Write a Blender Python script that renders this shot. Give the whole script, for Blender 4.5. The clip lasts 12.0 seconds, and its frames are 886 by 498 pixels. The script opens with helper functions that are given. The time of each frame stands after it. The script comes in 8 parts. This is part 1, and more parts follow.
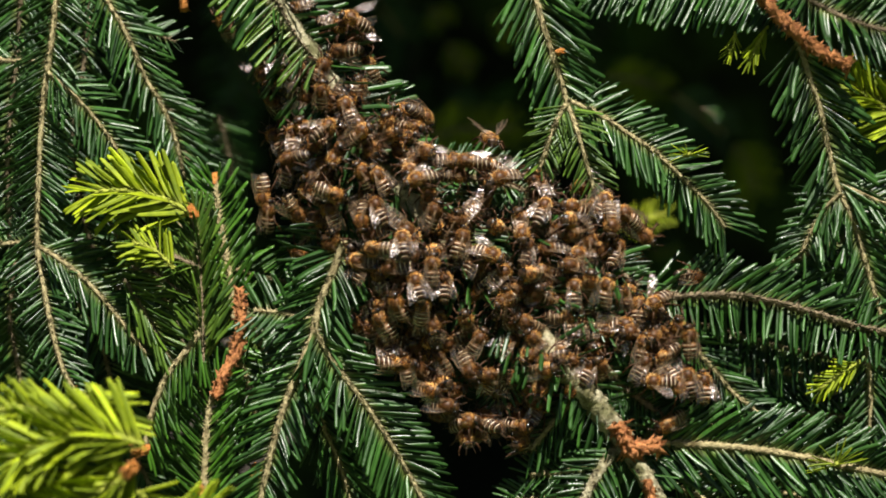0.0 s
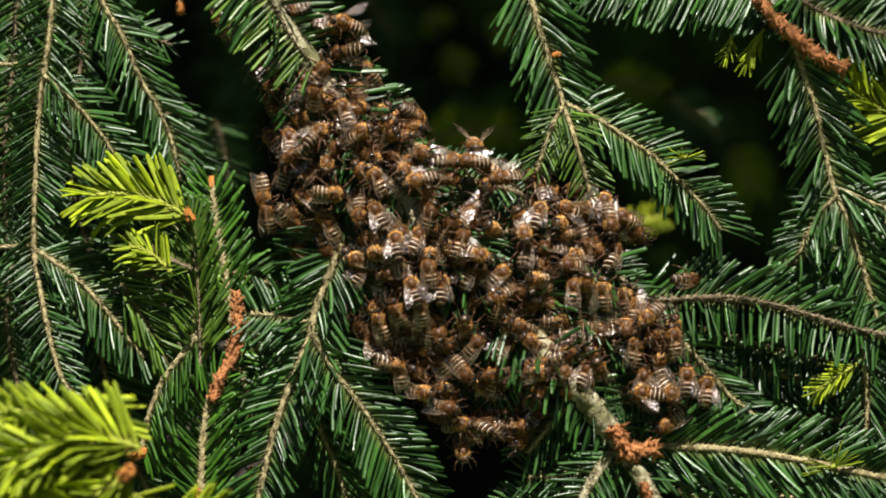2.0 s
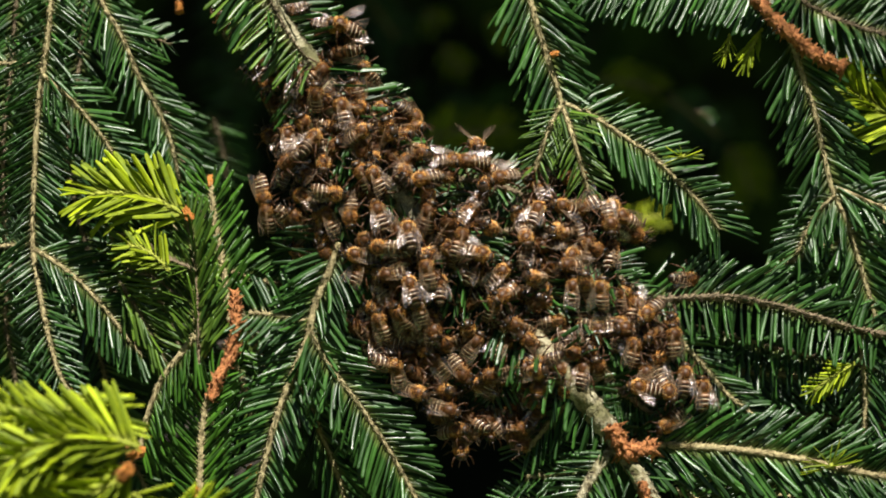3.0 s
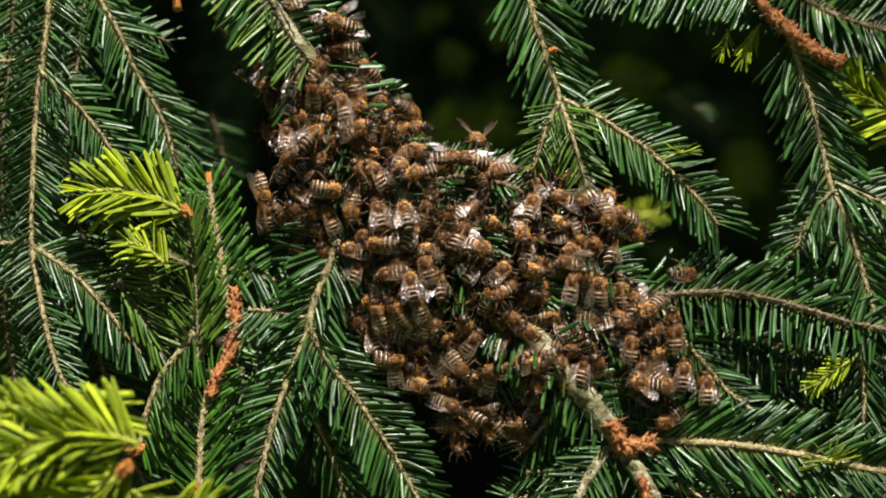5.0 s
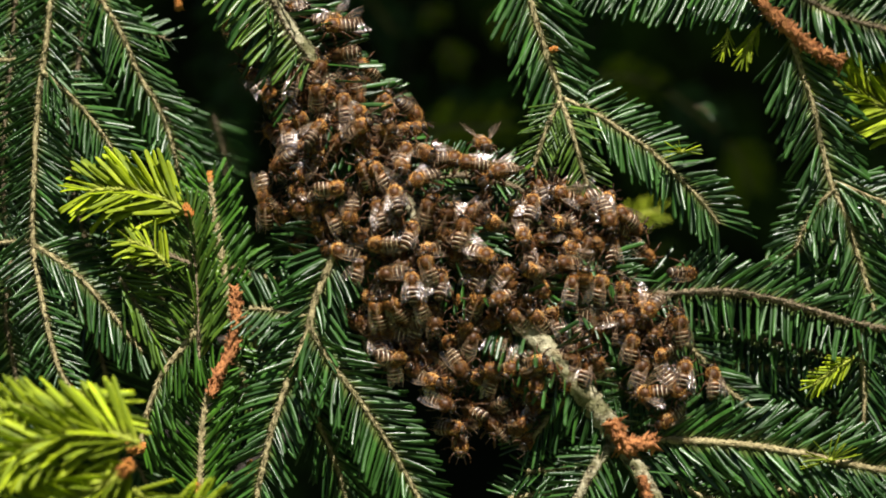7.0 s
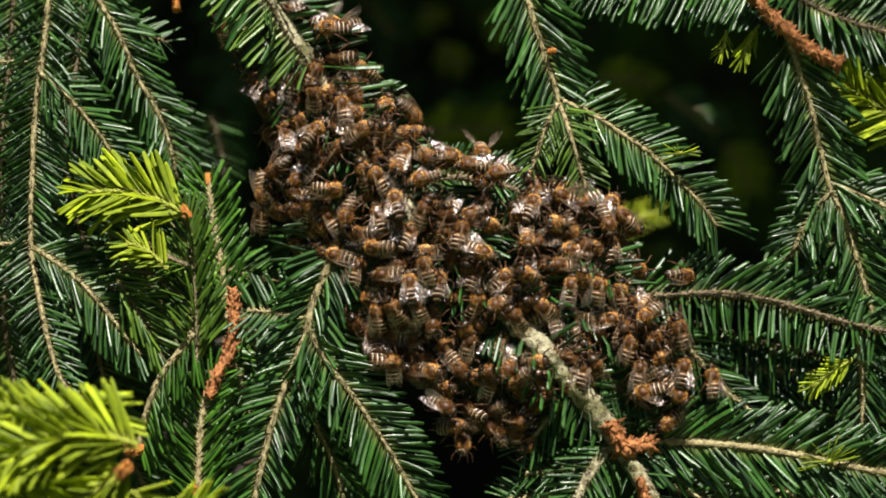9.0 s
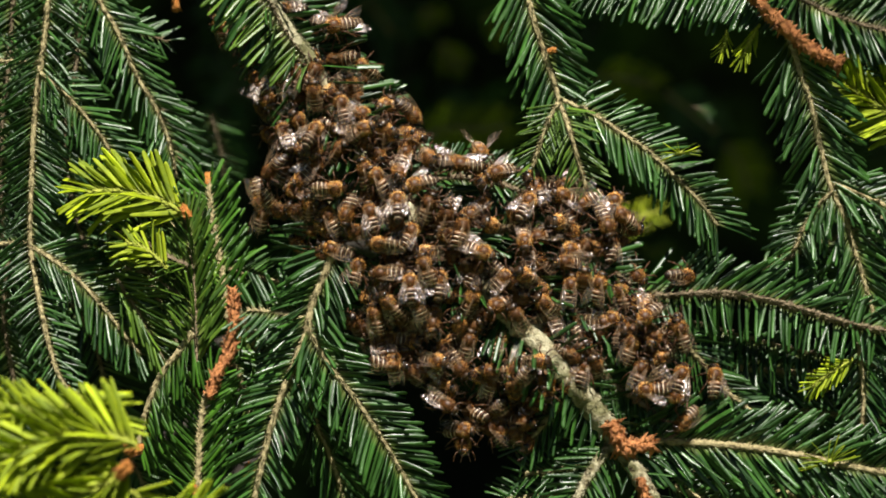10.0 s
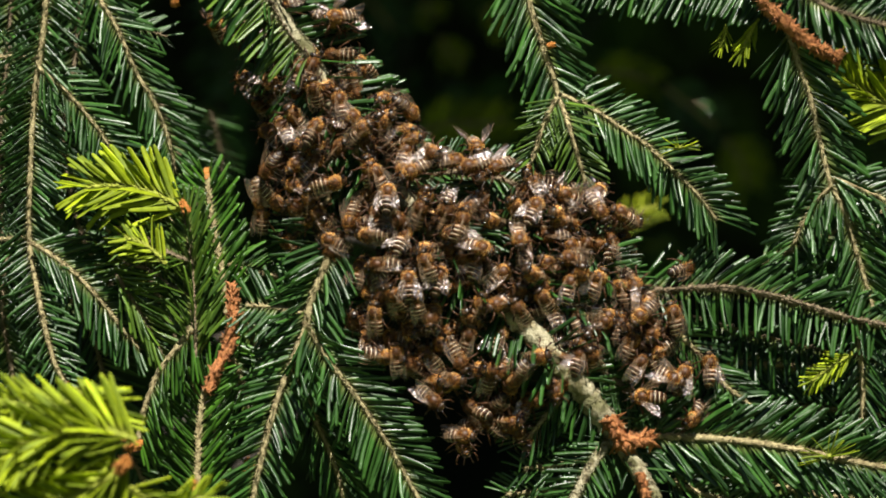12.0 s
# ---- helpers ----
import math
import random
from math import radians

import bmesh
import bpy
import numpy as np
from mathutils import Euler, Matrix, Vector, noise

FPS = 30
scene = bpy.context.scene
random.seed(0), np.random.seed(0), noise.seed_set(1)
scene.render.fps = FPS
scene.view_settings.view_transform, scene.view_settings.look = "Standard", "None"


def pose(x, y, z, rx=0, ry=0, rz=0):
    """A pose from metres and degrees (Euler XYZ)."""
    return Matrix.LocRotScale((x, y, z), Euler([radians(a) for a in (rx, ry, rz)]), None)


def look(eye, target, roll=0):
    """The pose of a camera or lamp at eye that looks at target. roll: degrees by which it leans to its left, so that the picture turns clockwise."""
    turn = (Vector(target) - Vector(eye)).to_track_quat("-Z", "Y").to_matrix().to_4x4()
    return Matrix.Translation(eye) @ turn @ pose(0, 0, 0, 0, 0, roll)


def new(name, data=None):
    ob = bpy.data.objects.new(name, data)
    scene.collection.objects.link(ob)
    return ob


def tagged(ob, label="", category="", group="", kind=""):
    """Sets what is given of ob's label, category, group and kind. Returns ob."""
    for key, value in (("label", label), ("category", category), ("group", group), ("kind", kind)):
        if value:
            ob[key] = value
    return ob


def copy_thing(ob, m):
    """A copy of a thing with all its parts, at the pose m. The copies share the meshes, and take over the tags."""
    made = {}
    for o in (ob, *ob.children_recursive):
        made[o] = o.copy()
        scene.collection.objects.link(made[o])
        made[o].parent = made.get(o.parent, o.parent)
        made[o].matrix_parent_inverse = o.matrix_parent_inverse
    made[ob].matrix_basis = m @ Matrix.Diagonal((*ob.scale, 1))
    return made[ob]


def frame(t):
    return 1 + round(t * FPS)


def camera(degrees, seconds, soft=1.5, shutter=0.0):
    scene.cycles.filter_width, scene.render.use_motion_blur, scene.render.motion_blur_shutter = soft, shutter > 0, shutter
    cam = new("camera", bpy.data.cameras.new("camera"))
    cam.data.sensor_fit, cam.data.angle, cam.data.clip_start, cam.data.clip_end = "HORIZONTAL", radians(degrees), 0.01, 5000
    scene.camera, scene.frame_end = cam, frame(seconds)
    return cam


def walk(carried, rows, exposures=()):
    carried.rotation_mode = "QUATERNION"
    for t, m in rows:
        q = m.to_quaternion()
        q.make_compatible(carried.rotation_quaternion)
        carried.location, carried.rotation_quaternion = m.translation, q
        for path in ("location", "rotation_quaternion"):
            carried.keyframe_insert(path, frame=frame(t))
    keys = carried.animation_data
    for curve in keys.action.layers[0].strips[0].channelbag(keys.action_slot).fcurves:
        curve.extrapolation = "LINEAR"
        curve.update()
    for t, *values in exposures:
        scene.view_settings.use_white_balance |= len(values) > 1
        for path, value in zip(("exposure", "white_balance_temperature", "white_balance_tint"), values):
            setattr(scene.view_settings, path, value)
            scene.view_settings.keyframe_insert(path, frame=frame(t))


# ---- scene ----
# A swarm of honey bees on the bough of a fir tree, seen from about a metre away through a long lens.
cam = camera(14.0, 12.0, soft=1.85)
cam.data.dof.use_dof, cam.data.dof.focus_distance, cam.data.dof.aperture_fstop = True, 1.073, 7.8
EYE_HEIGHT = 1.6
walk(cam, [
    (0, pose(0, -1.0830, EYE_HEIGHT, 90.050, -0.183, 0.090)),
    (0.5, pose(0, -1.0832, EYE_HEIGHT, 90.065, -0.200, 0.090)),
    (1, pose(0, -1.0826, EYE_HEIGHT, 90.077, -0.145, 0.075)),
    (1.5, pose(0, -1.0826, EYE_HEIGHT, 90.095, -0.103, 0.053)),
    (2, pose(0, -1.0834, EYE_HEIGHT, 90.100, -0.137, 0.034)),
    (2.5, pose(0, -1.0840, EYE_HEIGHT, 90.101, -0.137, 0.017)),
    (3, pose(0, -1.0844, EYE_HEIGHT, 90.086, -0.147, 0.010)),
    (5, pose(0, -1.0846, EYE_HEIGHT, 90.027, 0.007, -0.009)),
    (5.5, pose(0, -1.0854, EYE_HEIGHT, 90.013, -0.003, -0.001)),
    (6, pose(0, -1.0856, EYE_HEIGHT, 90.000, 0.000, -0.000)),
    (6.5, pose(0, -1.0856, EYE_HEIGHT, 90.000, 0.006, 0.001)),
    (7, pose(0, -1.0859, EYE_HEIGHT, 90.012, -0.001, 0.003)),
    (9, pose(0, -1.0854, EYE_HEIGHT, 90.041, 0.009, -0.027)),
    (9.5, pose(0, -1.0848, EYE_HEIGHT, 90.037, 0.012, -0.031)),
    (10, pose(0, -1.0842, EYE_HEIGHT, 90.036, -0.004, -0.026)),
    (10.5, pose(0, -1.0840, EYE_HEIGHT, 90.024, -0.033, -0.022)),
    (11, pose(0, -1.0843, EYE_HEIGHT, 90.011, 0.014, -0.021)),
    (11.5, pose(0, -1.0842, EYE_HEIGHT, 89.988, 0.054, -0.028)),
    (12, pose(0, -1.0835, EYE_HEIGHT, 89.956, 0.065, -0.039)),
], exposures=[(0, 0.77), (12, 0.77)])

# ---- world and sun ----
SUN_TOWARDS = Vector((0.08, -0.58, 0.95)).normalized()
sky_world = bpy.data.worlds.new("sky_world")
scene.world = sky_world
sky_world.use_nodes = True
wn, wl = sky_world.node_tree.nodes, sky_world.node_tree.links
sky = wn.new("ShaderNodeTexSky")
sky.sky_type, sky.sun_disc = "NISHITA", False
sky.sun_elevation = math.asin(SUN_TOWARDS.z)
sky.sun_rotation = math.atan2(SUN_TOWARDS.x, SUN_TOWARDS.y)
wl.new(sky.outputs["Color"], wn["Background"].inputs["Color"])
wn["Background"].inputs["Strength"].default_value = 0.017
sun_lamp = new("sun", bpy.data.lights.new("sun", "SUN"))
sun_lamp.data.energy, sun_lamp.data.angle, sun_lamp.data.color = 5.0, radians(0.5), (1.0, 0.95, 0.86)
sun_lamp.matrix_world = look(SUN_TOWARDS * 20, (0, 0, 0))


# ---- materials ----
class Nodes:
    """A small wrapper round a node material."""

    def __init__(self, name):
        self.mat = bpy.data.materials.new(name)
        self.mat.use_nodes = True
        self.n, self.l = self.mat.node_tree.nodes, self.mat.node_tree.links
        self.p = self.n["Principled BSDF"]
        self.out = self.n["Material Output"]

    def add(self, kind, **values):
        node = self.n.new(kind)
        for key, value in values.items():
            node.inputs[key].default_value = value
        return node

    def noise(self, scale, detail=3.0, coords=None):
        node = self.add("ShaderNodeTexNoise", Scale=scale, Detail=detail)
        if coords is None:
            coords = self.n.new("ShaderNodeTexCoord").outputs["Object"]
        self.l.new(coords, node.inputs["Vector"])
        return node.outputs["Fac"]

    def ramp(self, fac, *stops):
        node = self.n.new("ShaderNodeValToRGB")
        while len(node.color_ramp.elements) < len(stops):
            node.color_ramp.elements.new(0.5)
        for element, (place, colour) in zip(node.color_ramp.elements, stops):
            element.position, element.color = place, (*colour, 1)
        self.l.new(fac, node.inputs["Fac"])
        return node.outputs["Color"]

    def mix(self, fac, a, b, blend="MIX"):
        node = self.n.new("ShaderNodeMix")
        node.data_type, node.blend_type = "RGBA", blend
        for socket, value in ((node.inputs["Factor"], fac), (node.inputs[6], a), (node.inputs[7], b)):
            if isinstance(value, bpy.types.NodeSocket):
                self.l.new(value, socket)
            elif isinstance(value, tuple):
                socket.default_value = (*value, 1)
            else:
                socket.default_value = value
        return node.outputs[2]

    def math(self, kind, a, b):
        node = self.n.new("ShaderNodeMath")
        node.operation = kind
        for socket, value in zip(node.inputs, (a, b)):
            if isinstance(value, bpy.types.NodeSocket):
                self.l.new(value, socket)
            else:
                socket.default_value = value
        return node.outputs[0]

    def bump(self, height, strength, distance):
        node = self.add("ShaderNodeBump", Strength=strength, Distance=distance)
        self.l.new(height, node.inputs["Height"])
        self.l.new(node.outputs["Normal"], self.p.inputs["Normal"])

    def done(self, colour, roughness, specular=0.5):
        if isinstance(colour, bpy.types.NodeSocket):
            self.l.new(colour, self.p.inputs["Base Color"])
        else:
            self.p.inputs["Base Color"].default_value = (*colour, 1)
        if isinstance(roughness, bpy.types.NodeSocket):
            self.l.new(roughness, self.p.inputs["Roughness"])
        else:
            self.p.inputs["Roughness"].default_value = roughness
        self.p.inputs["Specular IOR Level"].default_value = specular
        return self.mat


def needle_material(name, dark, light, rough, joined=False, thin=0.0, specular=0.5, stem=(0.2, 0.22, 0.06)):
    """Waxy fir needle: each one its own tone, mottled along its length, with a pale stalk."""
    m = Nodes(name)
    if joined:
        tone = m.n.new("ShaderNodeNewGeometry").outputs["Random Per Island"]
    else:
        tone = m.n.new("ShaderNodeObjectInfo").outputs["Random"]
    base = m.ramp(tone, (0.0, dark), (0.75, light), (1.0, tuple(1.5 * c for c in light)))
    where = m.n.new("ShaderNodeNewGeometry").outputs["Position"]
    blotch = m.ramp(m.noise(260, 3, where), (0.3, (0.62, 0.66, 0.55)), (0.7, (1.15, 1.12, 1.1)))
    stalk = m.n.new("ShaderNodeAttribute")
    stalk.attribute_name = "stalk"
    base = m.mix(stalk.outputs["Fac"], base, stem)
    wax = m.noise(1400, 2, where)
    m.bump(wax, 0.25, 0.0003)
    shine = m.math("ADD", m.math("MULTIPLY", m.noise(90, 2, where), 0.3), rough - 0.12)
    colour = m.mix(1.0, base, blotch, "MULTIPLY")
    if thin:
        glow, blend = m.n.new("ShaderNodeBsdfTranslucent"), m.n.new("ShaderNodeMixShader")
        blend.inputs[0].default_value = thin
        m.l.new(colour, glow.inputs["Color"])
        m.l.new(m.p.outputs[0], blend.inputs[1])
        m.l.new(glow.outputs[0], blend.inputs[2])
        m.l.new(blend.outputs[0], m.out.inputs["Surface"])
    return m.done(colour, shine, specular)


def bark_material(name, low, high, scale, rough=0.8, deep=0.0012):
    m = Nodes(name)
    where = m.n.new("ShaderNodeNewGeometry").outputs["Position"]
    big, fine = m.noise(scale, 5, where), m.noise(scale * 7, 4, where)
    colour = m.mix(0.45, m.ramp(big, (0.34, low), (0.6, high)), m.ramp(fine, (0.4, low), (0.58, high)))
    m.bump(fine, 0.7, deep)
    return m.done(colour, rough, 0.3)


GREEN_TONES = ((0.011, 0.041, 0.007), (0.034, 0.1, 0.016), 0.33)
LUSH_TONES = ((0.02, 0.066, 0.006), (0.052, 0.145, 0.012), 0.34)
FRESH_TONES = ((0.03, 0.075, 0.009), (0.08, 0.15, 0.015), 0.36)
YOUNG_TONES = ((0.2, 0.29, 0.003), (0.42, 0.52, 0.006), 0.6)
GREEN = needle_material("fir_needle_green", *GREEN_TONES, specular=0.55)
LUSH = needle_material("fir_needle_lush", *LUSH_TONES)
FRESH = needle_material("fir_needle_fresh", *FRESH_TONES)
YOUNG = needle_material("fir_needle_young", *YOUNG_TONES, thin=0.35, stem=(0.4, 0.42, 0.05))
JOINED = {
    GREEN: needle_material("fir_needle_green_joined", *GREEN_TONES, joined=True, specular=0.55),
    LUSH: needle_material("fir_needle_lush_joined", *LUSH_TONES, joined=True),
    FRESH: needle_material("fir_needle_fresh_joined", *FRESH_TONES, joined=True),
    YOUNG: needle_material("fir_needle_young_joined", *YOUNG_TONES, joined=True, thin=0.35, stem=(0.4, 0.42, 0.05)),
}
TWIG = bark_material("twig_bark", (0.12, 0.08, 0.03), (0.7, 0.6, 0.32), 700)
DARK_TWIG = bark_material("dark_twig_bark", (0.03, 0.02, 0.011), (0.4, 0.31, 0.19), 450)


def limb_material():
    """Pale flaking bark with cracks, olive algae and dark scars."""
    m = Nodes("limb_bark")
    where = m.n.new("ShaderNodeNewGeometry").outputs["Position"]
    flake, fine, patch = m.noise(330, 4, where), m.noise(1900, 4, where), m.noise(140, 3, where)
    skin = m.mix(0.4, m.ramp(flake, (0.38, (0.2, 0.16, 0.08)), (0.56, (0.58, 0.53, 0.35))), m.ramp(fine, (0.4, (0.12, 0.095, 0.045)), (0.6, (0.62, 0.58, 0.4))))
    skin = m.mix(m.ramp(patch, (0.46, (0, 0, 0)), (0.6, (0.8, 0.8, 0.8))), skin, (0.13, 0.13, 0.045))
    skin = m.mix(m.ramp(flake, (0.3, (1, 1, 1)), (0.38, (0, 0, 0))), skin, (0.05, 0.035, 0.02))
    m.bump(m.math("ADD", flake, m.math("MULTIPLY", fine, 0.4)), 0.9, 0.002)
    return m.done(skin, 0.85, 0.25)


LIMB = limb_material()
SHOOT = bark_material("young_shoot_bark", (0.2, 0.26, 0.02), (0.42, 0.45, 0.06), 200, 0.6)
RUST = bark_material("withered_scale", (0.14, 0.033, 0.01), (0.76, 0.33, 0.12), 600, 0.7)
BUD = bark_material("bud_scale", (0.3, 0.08, 0.015), (0.8, 0.34, 0.07), 500, 0.5)


def shade_tinted_foliage():
    """Dense inner foliage: nearly black, its shade painted into the colour, with greener tufts."""
    m = Nodes("shade_tinted_foliage")
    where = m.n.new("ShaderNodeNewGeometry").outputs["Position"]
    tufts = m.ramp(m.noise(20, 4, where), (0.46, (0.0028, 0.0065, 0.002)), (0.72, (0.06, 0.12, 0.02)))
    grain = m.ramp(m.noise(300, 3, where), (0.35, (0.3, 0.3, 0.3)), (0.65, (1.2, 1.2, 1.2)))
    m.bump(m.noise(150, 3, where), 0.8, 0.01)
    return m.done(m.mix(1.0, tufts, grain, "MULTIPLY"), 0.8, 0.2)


SHADE = shade_tinted_foliage()
TRUNK = bark_material("trunk_bark", (0.03, 0.025, 0.02), (0.09, 0.075, 0.06), 30, 0.9, 0.01)


def ground_material():
    m = Nodes("meadow_ground")
    where = m.n.new("ShaderNodeNewGeometry").outputs["Position"]
    colour = m.mix(0.5, m.ramp(m.noise(2.5, 5, where), (0.3, (0.035, 0.05, 0.015)), (0.7, (0.08, 0.12, 0.03))),
                   m.ramp(m.noise(60, 4, where), (0.3, (0.03, 0.045, 0.012)), (0.7, (0.09, 0.12, 0.04))))
    m.bump(m.noise(60, 4, where), 0.8, 0.02)
    return m.done(colour, 0.9, 0.2)


def abdomen_material():
    """Dark rings with pale felt at the fore edge of each, the first ring amber."""
    m = Nodes("bee_abdomen")
    coord = m.n.new("ShaderNodeTexCoord").outputs["Object"]
    split = m.n.new("ShaderNodeSeparateXYZ")
    m.l.new(coord, split.inputs[0])
    along = m.math("MULTIPLY", m.math("ADD", split.outputs["X"], 0.0062 * 0.98), 1 / (0.00132 * 0.98))
    ragged = m.math("ADD", along, m.math("MULTIPLY", m.math("SUBTRACT", m.noise(2600, 2, coord), 0.5), 0.35))
    ring = m.math("FRACT", ragged, 0.0)
    band = m.ramp(ring, (0.0, (0.016, 0.008, 0.004)), (0.5, (0.055, 0.019, 0.005)), (0.74, (0.12, 0.045, 0.01)), (0.79, (0.8, 0.7, 0.52)), (0.9, (0.95, 0.9, 0.76)), (0.94, (0.02, 0.01, 0.004)))
    front = m.ramp(m.math("MULTIPLY", m.math("ADD", split.outputs["X"], 0.0019), 440.0), (0.0, (0, 0, 0)), (0.6, (1, 1, 1)))
    tail = m.ramp(m.math("MULTIPLY", m.math("ADD", split.outputs["X"], 0.0058), 950.0), (0.0, (0, 0, 0)), (1.0, (1, 1, 1)))
    colour = m.mix(front, band, m.mix(0.7, band, (0.28, 0.11, 0.02)))
    colour = m.mix(tail, (0.02, 0.011, 0.006), colour)
    tone = m.ramp(m.n.new("ShaderNodeObjectInfo").outputs["Random"], (0.0, (0.55, 0.48, 0.42)), (1.0, (1.2, 1.15, 1.1)))
    m.bump(m.noise(5000, 2, coord), 0.4, 0.0002)
    return m.done(m.mix(1.0, colour, tone, "MULTIPLY"), 0.42, 0.45)


def fur_material():
    m = Nodes("bee_fur")
    tone = m.n.new("ShaderNodeNewGeometry").outputs["Random Per Island"]
    own = m.ramp(m.n.new("ShaderNodeObjectInfo").outputs["Random"], (0.0, (0.3, 0.25, 0.2)), (0.5, (0.85, 0.83, 0.78)), (1.0, (1.25, 1.32, 1.4)))
    colour = m.ramp(tone, (0.0, (0.05, 0.017, 0.003)), (0.5, (0.4, 0.145, 0.018)), (0.72, (0.8, 0.35, 0.055)), (0.9, (1.0, 0.68, 0.24)), (1.0, (1.0, 0.85, 0.5)))
    return m.done(m.mix(1.0, colour, own, "MULTIPLY"), 0.65, 0.3)


def wing_material():
    """Clear smoky membrane with a silky sheen."""
    m = Nodes("bee_wing")
    coord = m.n.new("ShaderNodeTexCoord").outputs["Object"]
    clear = m.n.new("ShaderNodeBsdfTransparent")
    clear.inputs["Color"].default_value = (0.95, 0.92, 0.87, 1)
    sheen = m.n.new("ShaderNodeBsdfGlossy")
    sheen.inputs["Color"].default_value = (1.0, 0.9, 0.91, 1)
    sheen.inputs["Roughness"].default_value = 0.2
    ripple = m.add("ShaderNodeBump", Strength=0.9, Distance=0.0008)
    m.l.new(m.noise(700, 3, coord), ripple.inputs["Height"])
    m.l.new(ripple.outputs["Normal"], sheen.inputs["Normal"])
    film = m.n.new("ShaderNodeMixShader")
    # Gloss differs at random from wing to wing, so some glint brighter.
    glint_share = m.math("POWER", m.n.new("ShaderNodeObjectInfo").outputs["Random"], 3.0)
    m.l.new(m.math("ADD", m.math("MULTIPLY", glint_share, 0.2), 0.035), film.inputs[0])
    m.l.new(clear.outputs[0], film.inputs[1])
    m.l.new(sheen.outputs[0], film.inputs[2])
    body = m.n.new("ShaderNodeMixShader")
    body.inputs[0].default_value = 0.012
    m.l.new(film.outputs[0], body.inputs[1])
    m.done(m.ramp(m.noise(700, 2, coord), (0.3, (0.5, 0.42, 0.34)), (0.7, (0.75, 0.68, 0.6))), 0.5)
    m.l.new(m.p.outputs[0], body.inputs[2])
    m.l.new(body.outputs[0], m.out.inputs["Surface"])
    return m.mat


def plain(name, low, high, scale, rough, specular=0.5):
    m = Nodes(name)
    coord = m.n.new("ShaderNodeTexCoord").outputs["Object"]
    return m.done(m.ramp(m.noise(scale, 3, coord), (0.3, low), (0.7, high)), rough, specular)


ABDOMEN, FUR, WING = abdomen_material(), fur_material(), wing_material()
HIDE = plain("bee_hide", (0.016, 0.006, 0.002), (0.12, 0.042, 0.007), 1300, 0.5, 0.4)
CHITIN = plain("bee_chitin", (0.018, 0.01, 0.006), (0.05, 0.026, 0.012), 900, 0.35)
LEG = plain("bee_leg", (0.025, 0.011, 0.004), (0.09, 0.036, 0.012), 900, 0.5, 0.35)
EYE = plain("bee_eye", (0.008, 0.006, 0.005), (0.016, 0.012, 0.01), 900, 0.2)
VEIN = plain("wing_vein", (0.12, 0.07, 0.035), (0.3, 0.2, 0.12), 900, 0.25)


# ---- building tools ----
def cm(x, y, z):
    """Centimetres from the point at eye height in the middle of the swarm."""
    return Vector((x / 100, y / 100, EYE_HEIGHT + z / 100))


def part(name, bm, material, parent, label="", smooth=True):
    """Links a bmesh as one mesh object under a thing or a part."""
    mesh = bpy.data.meshes.new(name)
    bm.to_mesh(mesh)
    bm.free()
    for one in material if isinstance(material, tuple) else (material,):
        mesh.materials.append(one)
    if smooth:
        mesh.polygons.foreach_set("use_smooth", [True] * len(mesh.polygons))
    ob = new(name, mesh)
    ob.parent = parent
    return tagged(ob, label)


def thing(name, place, label, category, group="", kind=""):
    ob = new(name)
    ob.empty_display_size = 0.01
    ob.location = place
    return tagged(ob, label, category, group, kind)


def glide(points, count):
    """A smooth line of evenly spaced points through those given."""
    p = [Vector(a) for a in points]
    p = [2 * p[0] - p[1], *p, 2 * p[-1] - p[-2]]
    fine = []
    for i in range(1, len(p) - 2):
        for k in range(16):
            t = k / 16
            fine.append(0.5 * (2 * p[i] + (p[i + 1] - p[i - 1]) * t + (2 * p[i - 1] - 5 * p[i] + 4 * p[i + 1] - p[i + 2]) * t * t
                               + (3 * p[i] - p[i - 1] - 3 * p[i + 1] + p[i + 2]) * t ** 3))
    fine.append(p[-2])
    way = np.array(fine)
    run = np.concatenate(([0], np.cumsum(np.linalg.norm(np.diff(way, axis=0), axis=1))))
    at = np.linspace(0, run[-1], count)
    return [Vector(v) for v in np.stack([np.interp(at, run, way[:, k]) for k in range(3)], 1)], run[-1]


def tube(bm, line, radius, sides=8, rough=0.0, grain=900.0, slot=0):
    """A closed tube along a line; radius(u) gives its half thickness, rough its unevenness."""
    rings, up = [], Vector((0.13, -0.9, 0.41))
    for i, point in enumerate(line):
        axis = (line[min(i + 1, len(line) - 1)] - line[max(i - 1, 0)]).normalized()
        side = axis.cross(up).normalized()
        top = side.cross(axis)
        up = top if top.length > 0.1 else up
        ring, r = [], radius(i / (len(line) - 1))
        for k in range(sides):
            a = 2 * math.pi * k / sides
            way = side * math.cos(a) + top * math.sin(a)
            own = 1 + rough * noise.noise((point + way * r) * grain)
            ring.append(bm.verts.new(point + way * r * own))
        rings.append(ring)
    faces = []
    for a, b in zip(rings, rings[1:]):
        for k in range(sides):
            faces.append(bm.faces.new((a[k], a[(k + 1) % sides], b[(k + 1) % sides], b[k])))
    faces.append(bm.faces.new(rings[0][::-1]))
    faces.append(bm.faces.new(rings[-1]))
    for f in faces:
        f.material_index = slot
    return rings


